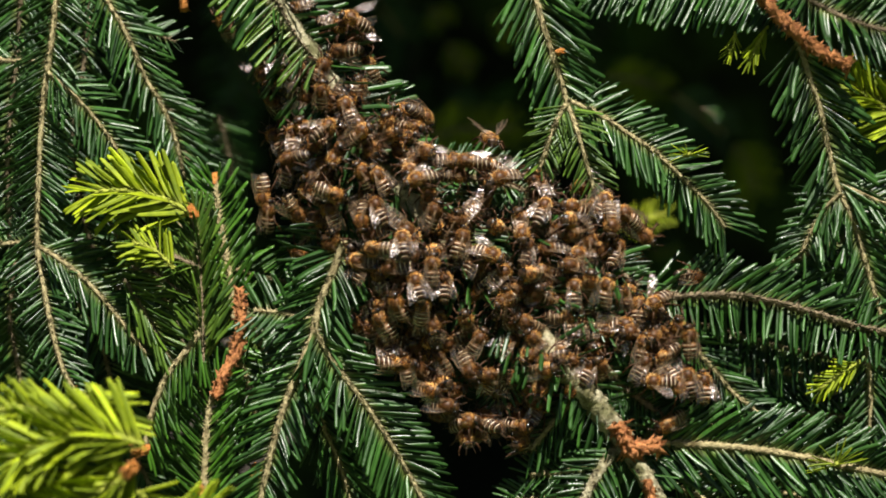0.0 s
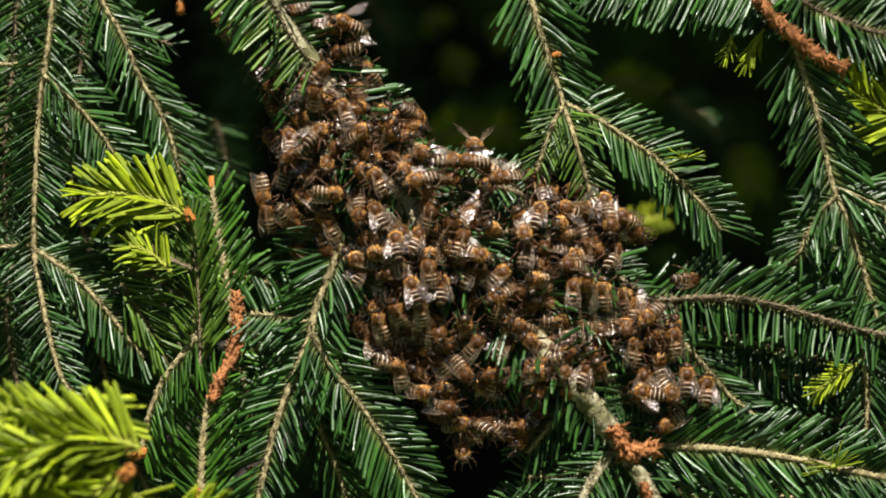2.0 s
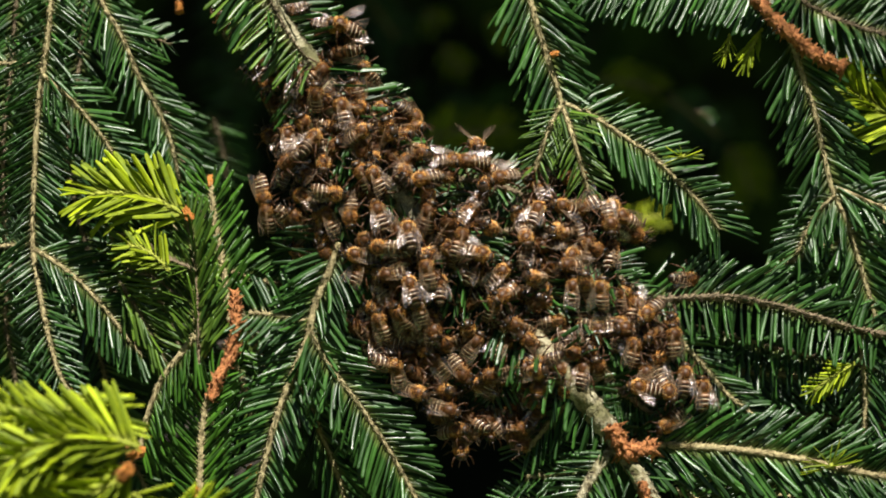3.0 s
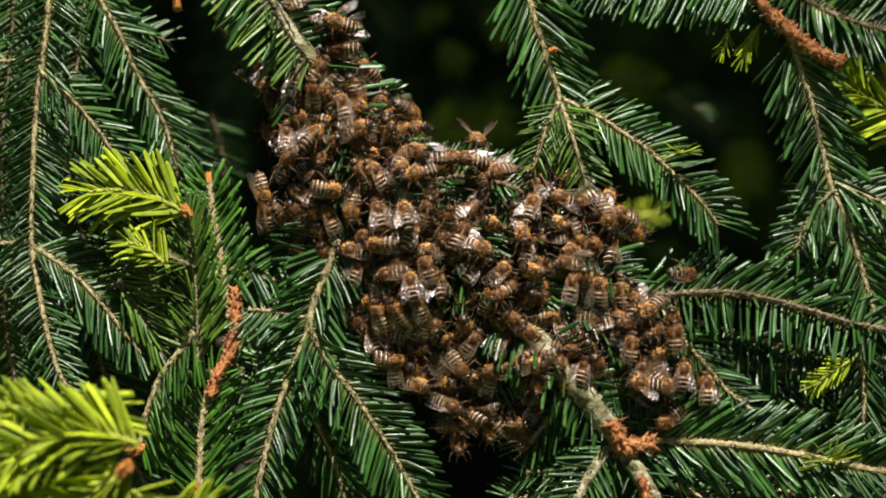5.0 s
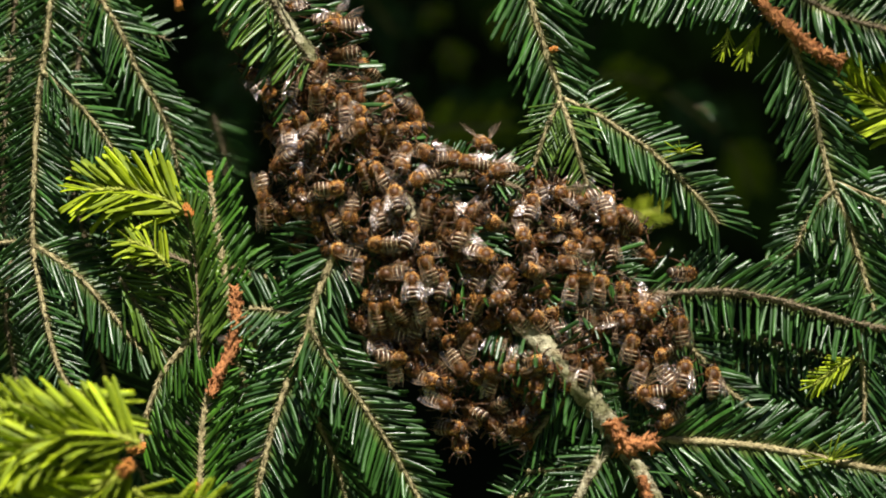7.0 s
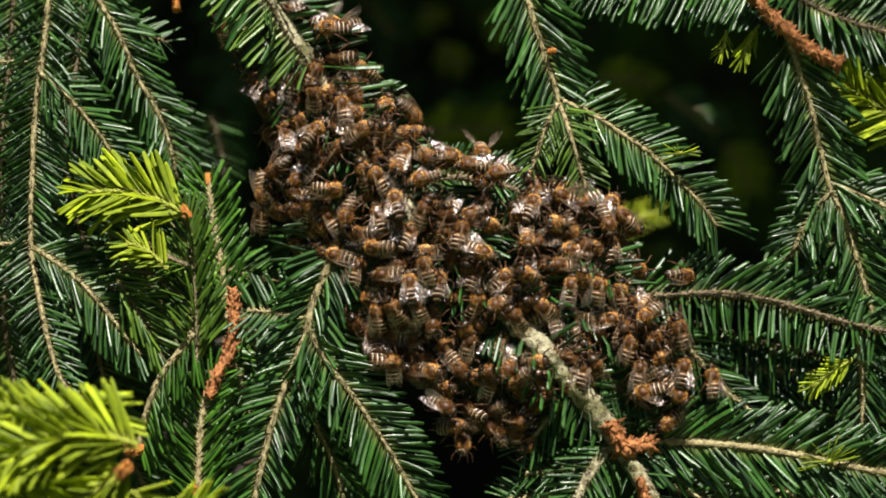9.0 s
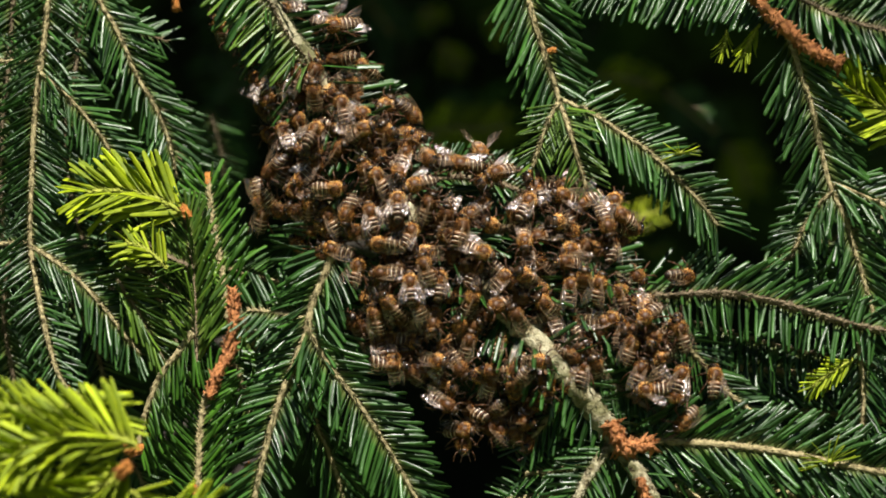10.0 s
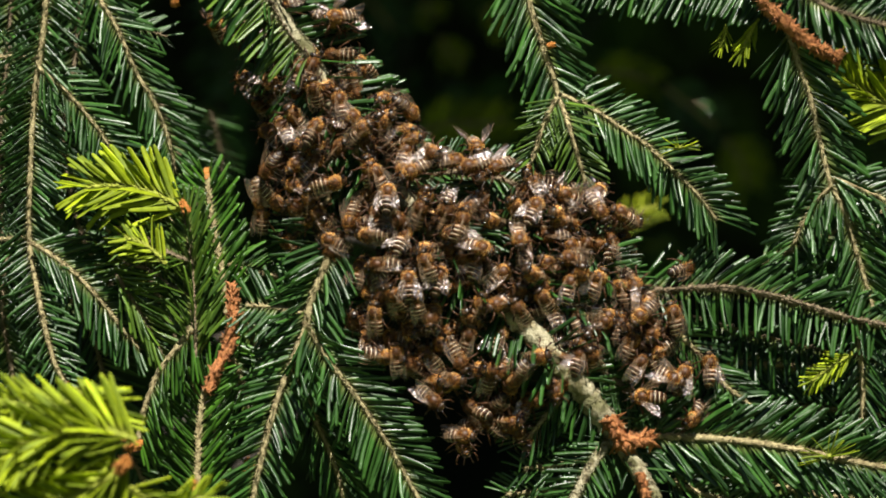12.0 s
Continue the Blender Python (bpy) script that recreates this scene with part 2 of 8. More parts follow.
def blob(bm, centre, radii, across=10, down=7, rough=0.0, grain=900.0, slot=0):
    """An ellipsoid with an uneven skin."""
    made = bmesh.ops.create_uvsphere(bm, u_segments=across, v_segments=down, radius=1.0)
    for v in made["verts"]:
        own = 1 + rough * noise.noise((Vector(centre) + v.co * max(radii)) * grain)
        v.co = Vector([centre[k] + v.co[k] * radii[k] * own for k in range(3)])
    for f in {f for v in made["verts"] for f in v.link_faces}:
        f.material_index = slot
    return made["verts"]


def spike(bm, foot, tip, width, slot=0):
    """A thin three-sided thorn or hair."""
    axis = (tip - foot).normalized()
    side = axis.cross(Vector((0.3, 0.5, 0.81))).normalized()
    other = axis.cross(side)
    base = [bm.verts.new(foot + width * (side * math.cos(a) + other * math.sin(a))) for a in (0, 2.09, 4.19)]
    end = bm.verts.new(tip)
    for k in range(3):
        bm.faces.new((base[k], base[(k + 1) % 3], end)).material_index = slot


# ---- fir needles ----
def needle_shape(curl, blunt, width, point=0.92, bend=0.0):
    """Points and faces of a needle one unit long: a flat blade with a groove above, a keel below and a rounded tip."""
    verts, faces = [], []
    stations = ((0.0, 0.4), (0.07, 0.55), (0.26, 1.0), (0.68, 1.0), (0.93, point), (0.985, blunt))
    for u, w in stations:
        x, drop, half = u, -curl * u * u, width * w
        verts += [(x, y + bend * u * u, z) for y, z in ((half, drop), (half * 0.15, drop - half * 0.22), (-half * 0.15, drop - half * 0.22), (-half, drop), (0.0, drop - half * 0.62))]
    for i in range(len(stations) - 1):
        a, b = i * 5, i * 5 + 5
        for k in range(5):
            faces.append((a + k, a + (k + 1) % 5, b + (k + 1) % 5, b + k))
    faces += [tuple(range(4, -1, -1)), tuple(range(len(verts) - 5, len(verts)))]
    return verts, faces


SHAPES = [needle_shape(c, b, w, bend=s) for c, b, w, s in ((0.06, 0.62, 0.036, 0.05), (0.12, 0.55, 0.034, 0.1), (-0.04, 0.68, 0.037, 0.14), (0.16, 0.6, 0.034, 0.02), (0.03, 0.55, 0.038, 0.09))]


SOFT_SHAPES = [needle_shape(c, 0.25, w, 0.72) for c, w in ((0.1, 0.05), (0.22, 0.055), (-0.08, 0.047), (0.3, 0.045), (0.0, 0.055))]


def stalks(mesh, along):
    """Marks the foot of each needle, where it turns into its pale stalk."""
    mark = mesh.attributes.new("stalk", "FLOAT", "POINT")
    mark.data.foreach_set("value", [max(0.0, 1 - u / 0.2) for u in along])


def needle_meshes(material, shapes):
    meshes = []
    for verts, faces in shapes:
        mesh = bpy.data.meshes.new("needle")
        mesh.from_pydata(verts, [], faces)
        mesh.polygons.foreach_set("use_smooth", [True] * len(mesh.polygons))
        mesh.materials.append(material)
        stalks(mesh, [v[0] for v in verts])
        meshes.append(mesh)
    return meshes


NEEDLES = {GREEN: needle_meshes(GREEN, SHAPES), LUSH: needle_meshes(LUSH, SHAPES), FRESH: needle_meshes(FRESH, SHAPES), YOUNG: needle_meshes(YOUNG, SOFT_SHAPES)}


def needle_poses(dice, line, length, step, lean, fan, face, both, taper):
    """Poses of the needles along a twig: two combs, with some needles rising between them."""
    run = sum((b - a).length for a, b in zip(line, line[1:]))
    poses, count = [], max(3, int(run / step))
    habit = [(dice.gauss(0, 0.12), dice.gauss(0, 14), dice.gauss(0, 3)) for hand in both]
    for k in range(count):
        for hand, (rise, twist, sway) in zip(both, habit):
            u = (k + 0.5 + dice.uniform(-0.3, 0.3)) / count
            i = min(int(u * (len(line) - 1)), len(line) - 2)
            foot = line[i].lerp(line[i + 1], u * (len(line) - 1) - i)
            axis = (line[i + 1] - line[i]).normalized()
            side = axis.cross(face).normalized()
            top = side.cross(axis)
            upper = dice.random() < 0.3
            spread = radians(fan * ((dice.uniform(0.35, 1.0) if upper else dice.gauss(0.08 + rise, 0.13))))
            drift = 5 * noise.noise(foot * 60 + Vector((0, 0, hand)))
            angle = radians(dice.gauss(lean + sway + drift, 2 + fan * 0.035) - 18 * max(0, u - 0.85) / 0.15)
            out = side * hand * math.cos(spread) + top * math.sin(spread)
            way = (axis * math.cos(angle) + out * math.sin(angle)).normalized()
            size = length * dice.uniform(0.9, 1.08) * (1 - taper * u ** 3) * (dice.uniform(0.65, 0.95) if upper else 1.0)
            roll = radians(dice.gauss(twist, 21))
            skin = (top * math.cos(spread) - side * hand * math.sin(spread))
            skin = (skin - way * skin.dot(way)).normalized()
            across = skin.cross(way)
            skin = skin * math.cos(roll) + across * math.sin(roll)
            across = skin.cross(way)
            across = across if across.dot(axis) > 0 else -across
            wide = size ** 0.4 * (length ** 0.6) * dice.uniform(0.9, 1.12)
            poses.append(Matrix(((way.x * size, across.x * wide, skin.x * wide, foot.x), (way.y * size, across.y * wide, skin.y * wide, foot.y),
                                 (way.z * size, across.z * wide, skin.z * wide, foot.z), (0, 0, 0, 1))))
    return poses


def joined_needles(name, poses, material, parent, dice, label=""):
    """Many needles as one mesh."""
    verts, faces, along, start = [], [], [], 0
    shapes = [(np.array(v), f) for v, f in SHAPES]
    for m in poses:
        v, f = shapes[dice.randrange(len(shapes))]
        a = np.array(m)
        verts.append(v @ a[:3, :3].T + a[:3, 3])
        faces += [tuple(start + i for i in one) for one in f]
        along += v[:, 0].tolist()
        start += len(v)
    mesh = bpy.data.meshes.new(name)
    mesh.from_pydata(np.concatenate(verts).tolist(), [], faces)
    mesh.polygons.foreach_set("use_smooth", [True] * len(mesh.polygons))
    mesh.materials.append(material)
    stalks(mesh, along)
    ob = new(name, mesh)
    ob.parent = parent
    return tagged(ob, label, kind="stuff")


def twig(branch, points, r0, r1, length=2.0, step=0.3, lean=60, fan=42, face=(0, -1, 0.5), both=(-1, 1), singly=True, material=GREEN, bark=TWIG, taper=0.35, name="twig", label=""):
    """One twig of a branch with its needles. Points in centimetres; half thicknesses in millimetres; needle length and step in centimetres."""
    dice = random.Random(int(abs(points[0][0] * 7919 + points[0][2] * 104729 + points[-1][0] * 31)) + 5)
    base = branch.location
    line, run = glide([cm(*p) - base for p in points], max(6, int(sum((Vector(a) - Vector(b)).length for a, b in zip(points, points[1:])) / 0.07)))
    bm = bmesh.new()
    tube(bm, line, lambda u: (r0 + (r1 - r0) * u) / 1000, 8 if r0 < 2 else 14, min(0.6, 0.7 / r0) if r0 < 2.5 else 0.3, 1000 if r0 < 2.5 else 550)
    for k in range(int(run / 0.0004)):
        i = dice.randrange(len(line) - 1)
        axis, u = (line[i + 1] - line[i]).normalized(), i / (len(line) - 1)
        way = Vector((dice.gauss(0, 1), dice.gauss(-0.4, 1), dice.gauss(0, 1)))
        way = (way - axis * way.dot(axis)).normalized()
        r = (r0 + (r1 - r0) * u) / 1000
        spike(bm, line[i] + way * r * 0.75, line[i] + way * (r + dice.uniform(0.0003, 0.0011)) + axis * 0.001, 0.00045)
    poses = needle_poses(dice, line, length / 100, step / 100, lean, fan, Vector(face).normalized(), both, taper) if length else []
    for m in poses:
        foot, way = m.translation, Vector((m[0][0], m[1][0], m[2][0])).normalized()
        r = (r0 + r1) / 2000
        spike(bm, foot + way * r * 0.4, foot + way * (r + 0.0011), 0.00042)
    stem = part(name, bm, bark, branch, label)
    if length:
        if singly:
            for m in poses:
                ob = new("needle", dice.choice(NEEDLES[material]))
                ob.parent = stem
                ob.matrix_basis = m
        else:
            joined_needles("needles", poses, JOINED[material], stem, dice)
    return stem


def fir_branch(place, label):
    """A branch with the limb that joins it to the tree behind."""
    branch = thing("fir_branch", cm(*place), label, "fir branch", "fir branches")
    back = Vector((0.05, 0.75, EYE_HEIGHT)) - branch.location
    bm = bmesh.new()
    if place[2] > 6:
        way = [(0, 0.001, 0), (back.x * 0.02, back.y * 0.08, 0.05), (back.x * 0.1, back.y * 0.4, 0.17), (back.x * 0.4, back.y, 0.24)]
    else:
        way = [(0, 0.001, 0), (back.x * 0.03, back.y * 0.2, back.z * 0.03), (back.x * 0.2, back.y * 0.6, back.z * 0.25), (back.x * 0.4, back.y, back.z * 0.5 + 0.03)]
    line, run = glide(way, 50)
    tube(bm, line, lambda u: 0.0011 + 0.0022 * u, 8, 0.4, 300)
    part("limb", bm, TRUNK, branch)
    return branch


def bud(parent, place, size, towards, material=BUD, name="bud", label=""):
    """A scaly bud: a slender core with overlapping pointed scales that lie along it."""
    dice = random.Random(int(abs(place[0] * 997 + place[2] * 331)))
    bm = bmesh.new()
    spot, axis, s = cm(*place) - parent.location, Vector(towards).normalized(), size / 1000
    tube(bm, [spot + axis * s * (u - 0.5) for u in (0, 0.15, 0.35, 0.6, 0.85, 1.05)], lambda u: s * (0.12 + 0.2 * math.sin(math.pi * min(1, u * 1.15))), 9, 0.5, 1500)
    for k in range(46):
        way = Vector((dice.gauss(0, 1), dice.gauss(0, 1), dice.gauss(0, 1)))
        way = (way - axis * way.dot(axis)).normalized()
        foot = spot + axis * s * dice.uniform(-0.55, 0.3) + way * s * 0.2
        spike(bm, foot, foot + axis * s * dice.uniform(0.25, 0.5) + way * s * dice.uniform(0.05, 0.3), s * dice.uniform(0.07, 0.13))
    return part(name, bm, material, parent, label)


def withered_shoot(parent, points, radius, name="withered_shoot", label="rust-brown withered shoot covered in dry scales"):
    """A dry shoot thick with curled rust-brown scales."""
    dice = random.Random(int(abs(points[0][0] * 613 + points[0][2] * 197)))
    line, run = glide([cm(*p) - parent.location for p in points], 60)
    bm, r = bmesh.new(), radius / 1000
    tube(bm, line, lambda u: r * (0.42 + 0.2 * math.sin(math.pi * min(1, u * 1.1))), 9, 0.6, 500)
    for k in range(int(run / 0.00007)):
        i = dice.randrange(len(line) - 1)
        axis = (line[i + 1] - line[i]).normalized()
        way = Vector((dice.gauss(0, 1), dice.gauss(0, 1), dice.gauss(0, 1)))
        way = (way - axis * way.dot(axis)).normalized()
        foot = line[i] + way * r * 0.35
        clump = 0.75 + 0.9 * noise.noise((line[i] + way * r) * 420)
        tip = foot + way * r * dice.uniform(0.3, 0.85) * clump + axis * r * dice.uniform(-0.1, 0.7) + Vector((dice.gauss(0, 1), dice.gauss(0, 1), dice.gauss(0, 1))) * r * 0.2
        spike(bm, foot, tip, r * dice.uniform(0.18, 0.36))
    return part(name, bm, RUST, parent, label)


# ---- setting ----
bm = bmesh.new()
bmesh.ops.create_grid(bm, x_segments=60, y_segments=60, size=1.0)
for v in bm.verts:
    v.co.x, v.co.y = (math.copysign(abs(c) ** 3 * 900 + abs(c) * 8, c) for c in v.co.xy)
    v.co.z = 0.04 * noise.noise(Vector((v.co.x * 0.7, v.co.y * 0.7, 0)))
tagged(part("ground", bm, ground_material(), None), "mown green meadow under the fir tree", "ground", kind="structure")

# ---- the tree behind ----
def leaf_blades(dice, poses):
    """Points and faces of simple folded needles, four triangles each, for the far side of the crown."""
    flat = np.array([(0, 0, 0), (0.5, 0.045, 0.0), (1, 0, -0.06), (0.5, -0.045, 0.0), (0.5, 0, 0.025)])
    verts, faces = [], []
    for k, m in enumerate(poses):
        t = np.array(m)
        verts.append(flat @ t[:3, :3].T + t[:3, 3])
        faces += [(5 * k, 5 * k + 1, 5 * k + 4), (5 * k + 1, 5 * k + 2, 5 * k + 4), (5 * k + 2, 5 * k + 3, 5 * k + 4), (5 * k + 3, 5 * k, 5 * k + 4)]
    return np.concatenate(verts).tolist(), faces


def frond_mesh(seed):
    """A drooping bough half a metre long, reaching along +x, with side twigs and needles."""
    dice = random.Random(seed)
    bm = bmesh.new()
    spine, run = glide([(0, 0, 0), (0.2, dice.gauss(0, 0.02), 0.03), (0.38, dice.gauss(0, 0.03), 0.0), (0.55, dice.gauss(0, 0.03), -0.08)], 20)
    tube(bm, spine, lambda u: 0.0035 * (1 - 0.8 * u), 6)
    poses = needle_poses(dice, spine, 0.024, 0.006, 60, 60, Vector((0, 0, 1)), (-1, 1), 0.3)
    for k in range(9):
        foot = spine[3 + k * 2 - (k > 7)]
        for hand in (-1, 1):
            reach = (0.2 - 0.014 * k) * dice.uniform(0.7, 1.1)
            line, run = glide([foot, foot + Vector((reach * 0.45, hand * reach * 0.5, 0.0)), foot + Vector((reach * 0.8, hand * reach * 0.85, -0.04))], 9)
            tube(bm, line, lambda u: 0.002 * (1 - 0.6 * u), 4)
            poses += needle_poses(dice, line, 0.024, 0.006, 60, 60, Vector((0, 0, 1)), (-1, 1), 0.3)
    verts, faces = leaf_blades(dice, poses)
    start = [bm.verts.new(v) for v in verts]
    for f in faces:
        bm.faces.new([start[i] for i in f]).material_index = 1
    mesh = bpy.data.meshes.new("bough")
    bm.to_mesh(mesh)
    bm.free()
    mesh.materials.append(TRUNK)
    mesh.materials.append(JOINED[GREEN])
    return mesh


def fir_tree():
    """The whole tree: trunk, the dense foliage round it with shade painted in, and the boughs that clothe it."""
    dice = random.Random(11)
    tree = thing("fir_tree", (0.05, 1.15, 0.0), "large fir tree with a dark shaded interior", "tree")
    bm = bmesh.new()
    line, run = glide([(0, 0, -0.1), (0.01, 0, 1.2), (0, 0.02, 2.6), (0.02, 0, 4.2), (0.02, 0, 5.2)], 60)
    tube(bm, line, lambda u: 0.16 * (1 - 0.85 * u), 18, 0.25, 14)
    part("trunk", bm, TRUNK, tree)
    heights = (0.12, 0.6, 1.1, 1.35, 1.6, 1.82, 1.98, 2.07, 2.2, 2.8, 3.6, 4.5, 5.15)
    outer = (1.25, 1.3, 1.25, 1.22, 1.2, 1.18, 1.17, 1.16, 1.1, 0.8, 0.55, 0.27, 0.03)
    # The bulge near 2 m is added out of view to shade the hollow.
    hollow = (1.1, 0.95, 0.8, 0.68, 0.6, 0.68, 1.12, 1.13, 1.08, 0.8, 0.55, 0.27, 0.03)

    def reach(angle, z):
        """Radius of the inner foliage: hollowed out on the side of the swarm, under an unseen skirt added to block the
        sun.
        """
        open_side = max(0.0, -math.sin(angle)) ** 1.5
        return float(np.interp(z, heights, outer)) * (1 - open_side) * 0.9 + float(np.interp(z, heights, hollow)) * open_side

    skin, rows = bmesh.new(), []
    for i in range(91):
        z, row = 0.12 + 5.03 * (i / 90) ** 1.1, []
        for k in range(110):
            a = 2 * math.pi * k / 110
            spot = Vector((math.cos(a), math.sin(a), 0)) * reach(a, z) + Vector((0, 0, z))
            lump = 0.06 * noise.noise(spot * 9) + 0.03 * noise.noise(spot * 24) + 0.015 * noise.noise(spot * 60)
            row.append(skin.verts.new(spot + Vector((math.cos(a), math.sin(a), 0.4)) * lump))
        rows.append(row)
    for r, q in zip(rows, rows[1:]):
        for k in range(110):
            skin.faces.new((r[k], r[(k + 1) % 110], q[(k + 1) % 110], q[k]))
    # The skin's near-black colour stands in for deep shade round the trunk.
    part("inner_foliage", skin, SHADE, tree, "dense foliage round the trunk, tinted near black for shade")
    fronds = [frond_mesh(seed) for seed in range(4)]
    for whorl in range(26):
        z = 0.3 + 4.7 * (whorl / 25) ** 1.05
        count = max(5, int(21 * (1 - z / 5.6)))
        for k in range(count):
            a = 2 * math.pi * (k + 0.5 * (whorl % 2) + dice.uniform(-0.2, 0.2)) / count
            size = 0.45 + 0.75 * (1 - z / 5.2)
            base = Vector((math.cos(a), math.sin(a), 0)) * max(0.02, reach(a, z) - 0.22 * size) + Vector((0, 0, z + 0.05))
            tip = base + Vector((math.cos(a), math.sin(a), -0.1)) * 0.55 * size + tree.location
            if tip.y < 0.42 and abs(tip.x) < 0.62 and abs(tip.z - EYE_HEIGHT) < 0.42:
                continue
            ob = new("bough", dice.choice(fronds))
            ob.parent = tree
            ob.matrix_basis = Matrix.Translation(base) @ pose(0, 0, 0, dice.uniform(-15, 15), dice.uniform(0, 22), math.degrees(a)) @ Matrix.Scale(size, 4)
    poses = []
    for k in range(70):
        tip = Vector((dice.uniform(-0.45, 0.45), dice.uniform(0.2, 0.42), EYE_HEIGHT + dice.uniform(-0.04, 0.35)))
        if tip.y < 0.3 and tip.z < EYE_HEIGHT + 0.14:
            tip.y += 0.11
        foot = Vector((tip.x + dice.gauss(0, 0.12), 0.56, tip.z + dice.uniform(0.0, 0.25)))
        sag = (foot + tip) / 2 + Vector((dice.gauss(0, 0.04), 0, 0.05))
        line, run = glide([foot - tree.location, sag - tree.location, tip - tree.location], 24)
        wood = bmesh.new()
        tube(wood, line, lambda u: 0.0008 - 0.0003 * u, 5)
        part("bough", wood, TRUNK, tree)
        face = Vector((dice.gauss(0, 0.4), -0.5, 1))
        poses += needle_poses(dice, line, 0.022, 0.004, 60, 60, face.normalized(), (-1, 1), 0.3)
    verts, faces = leaf_blades(dice, poses)
    mesh = bpy.data.meshes.new("crown")
    mesh.from_pydata(verts, [], faces)
    mesh.materials.append(JOINED[GREEN])
    crown = new("crown", mesh)
    crown.parent = tree
    tagged(crown, kind="stuff")
    return tree


fir_tree()

# ---- branches ----
hanging_branch = fir_branch((-11.76, 0.0, 8.01), "hanging fir branch with glossy dark green needles")
twig(hanging_branch, [(-11.73, 0.0, 8.52), (-11.88, 0.0, 6.82), (-12.05, 0.0, 5.46), (-12.22, 0.0, 4.1), (-12.31, 0.0, 2.4), (-12.34, -0.14, 0.36), (-12.16, -0.57, -0.66), (-11.84, -1.2, -2.0), (-11.44, -1.77, -3.33), (-11.02, -1.98, -4.12)], 0.935, 0.561, length=1.39, step=0.12, lean=58)
twig(hanging_branch, [(-12.04, -0.14, 5.36), (-11.19, -0.14, 4.6), (-10.51, -0.14, 3.84), (-10.0, -0.14, 3.11), (-9.58, -0.14, 2.39)], 0.623333, 0.374, length=1.39, step=0.135, lean=52)
twig(hanging_branch, [(-12.19, -0.71, 0.1), (-11.47, -0.71, -0.35), (-10.71, -0.71, -1.0), (-10.03, -0.71, -1.76), (-9.44, -0.71, -2.52), (-8.98, -0.71, -3.06)], 0.748, 0.436333, length=1.53, step=0.099, lean=52)
twig(hanging_branch, [(-12.37, 0.21, 0.22), (-13.01, 0.21, 0.22), (-14.04, 0.21, 0.19)], 0.623333, 0.498667, length=1.28, step=0.177, singly=False)
twig(hanging_branch, [(-12.08, 0.21, 5.67), (-12.84, 0.21, 5.71), (-14.04, 0.21, 5.74)], 0.623333, 0.498667, length=1.28, step=0.177)
bud(hanging_branch, (-11.19, 0.0, -4.23), 3.7, (0.3, 0, -1))
second_branch = fir_branch((-10.59, 0.71, 8.23), "fir branch with dark green needles beside the swarm")
twig(second_branch, [(-10.66, 0.57, 8.39), (-10.32, 0.57, 7.54), (-9.72, 0.57, 6.51), (-9.21, 0.57, 5.31), (-8.61, 0.57, 4.29), (-8.22, 0.57, 3.26), (-8.01, 0.57, 2.24)], 0.748, 0.436333, length=1.45, step=0.128, lean=50)
twig(second_branch, [(-9.95, 1.13, 6.89), (-9.34, 1.13, 6.72), (-8.31, 1.13, 6.37)], 0.25, 0.2, length=1.02, step=0.142, lean=55, bark=DARK_TWIG, singly=False)
shaded_branch = fir_branch((-13.24, 2.12, 8.34), "shaded fir branch with dark needles")
twig(shaded_branch, [(-13.07, 2.12, 8.51), (-13.24, 2.12, 5.91), (-13.5, 2.12, 3.14), (-13.42, 2.12, 0.36)], 0.5, 0.4, length=1.45, step=0.16, lean=55, bark=DARK_TWIG, singly=False)
twig(shaded_branch, [(-11.02, 2.48, 8.54), (-11.2, 2.48, 5.93), (-11.55, 2.48, 3.15), (-11.02, 2.48, 0.37), (-9.98, 2.48, -1.37)], 0.5, 0.4, length=1.45, step=0.16, lean=55, bark=DARK_TWIG, singly=False)
twig(shaded_branch, [(-13.2, 1.77, 0.02), (-13.37, 1.77, -2.06), (-13.03, 1.77, -4.47), (-13.37, 1.77, -7.24)], 0.5, 0.4, length=1.45, step=0.16, lean=55, bark=DARK_TWIG, singly=False)
twig(shaded_branch, [(-11.68, 2.12, -1.02), (-10.64, 2.12, -2.76), (-10.12, 2.12, -4.84), (-9.08, 2.12, -7.26)], 0.5, 0.4, length=1.45, step=0.16, lean=55, bark=DARK_TWIG, singly=False)
twig(shaded_branch, [(-8.79, 2.83, 4.9), (-8.27, 2.83, 3.51), (-7.74, 2.83, 1.94), (-6.7, 2.83, -0.33)], 0.5, 0.4, length=1.45, step=0.16, lean=55, bark=DARK_TWIG, singly=False)
twig(shaded_branch, [(-9.08, 2.12, -0.68), (-8.39, 2.12, -2.06), (-7.87, 2.12, -3.45), (-6.66, 2.12, -6.22)], 0.5, 0.4, length=1.45, step=0.16, lean=55, bark=DARK_TWIG, singly=False)
young_branch = fir_branch((-7.33, -0.71, -3.02), "fir branch carrying a lime-green young shoot")
twig(young_branch, [(-7.3, -0.71, -3.36), (-7.36, -0.71, -2.01), (-7.41, -0.71, -0.66), (-7.5, -0.71, 0.35), (-7.65, -0.71, 1.06)], 0.498667, 0.436333, length=1.62, step=0.078, lean=42, fan=95, material=FRESH, bark=DARK_TWIG)
twig(young_branch, [(-7.64, -0.92, 1.1), (-8.33, -0.92, 1.5), (-9.17, -0.92, 1.74), (-10.01, -0.92, 1.8), (-10.52, -0.92, 1.74)], 0.810333, 0.498667, length=1.79, step=0.092, lean=38, fan=70, material=YOUNG, bark=SHOOT, name="young_shoot", label="soft lime-green young shoot")
bud(young_branch, (-7.63, -0.99, 1.16), 4.1, (-0.5, 0, 0.8))
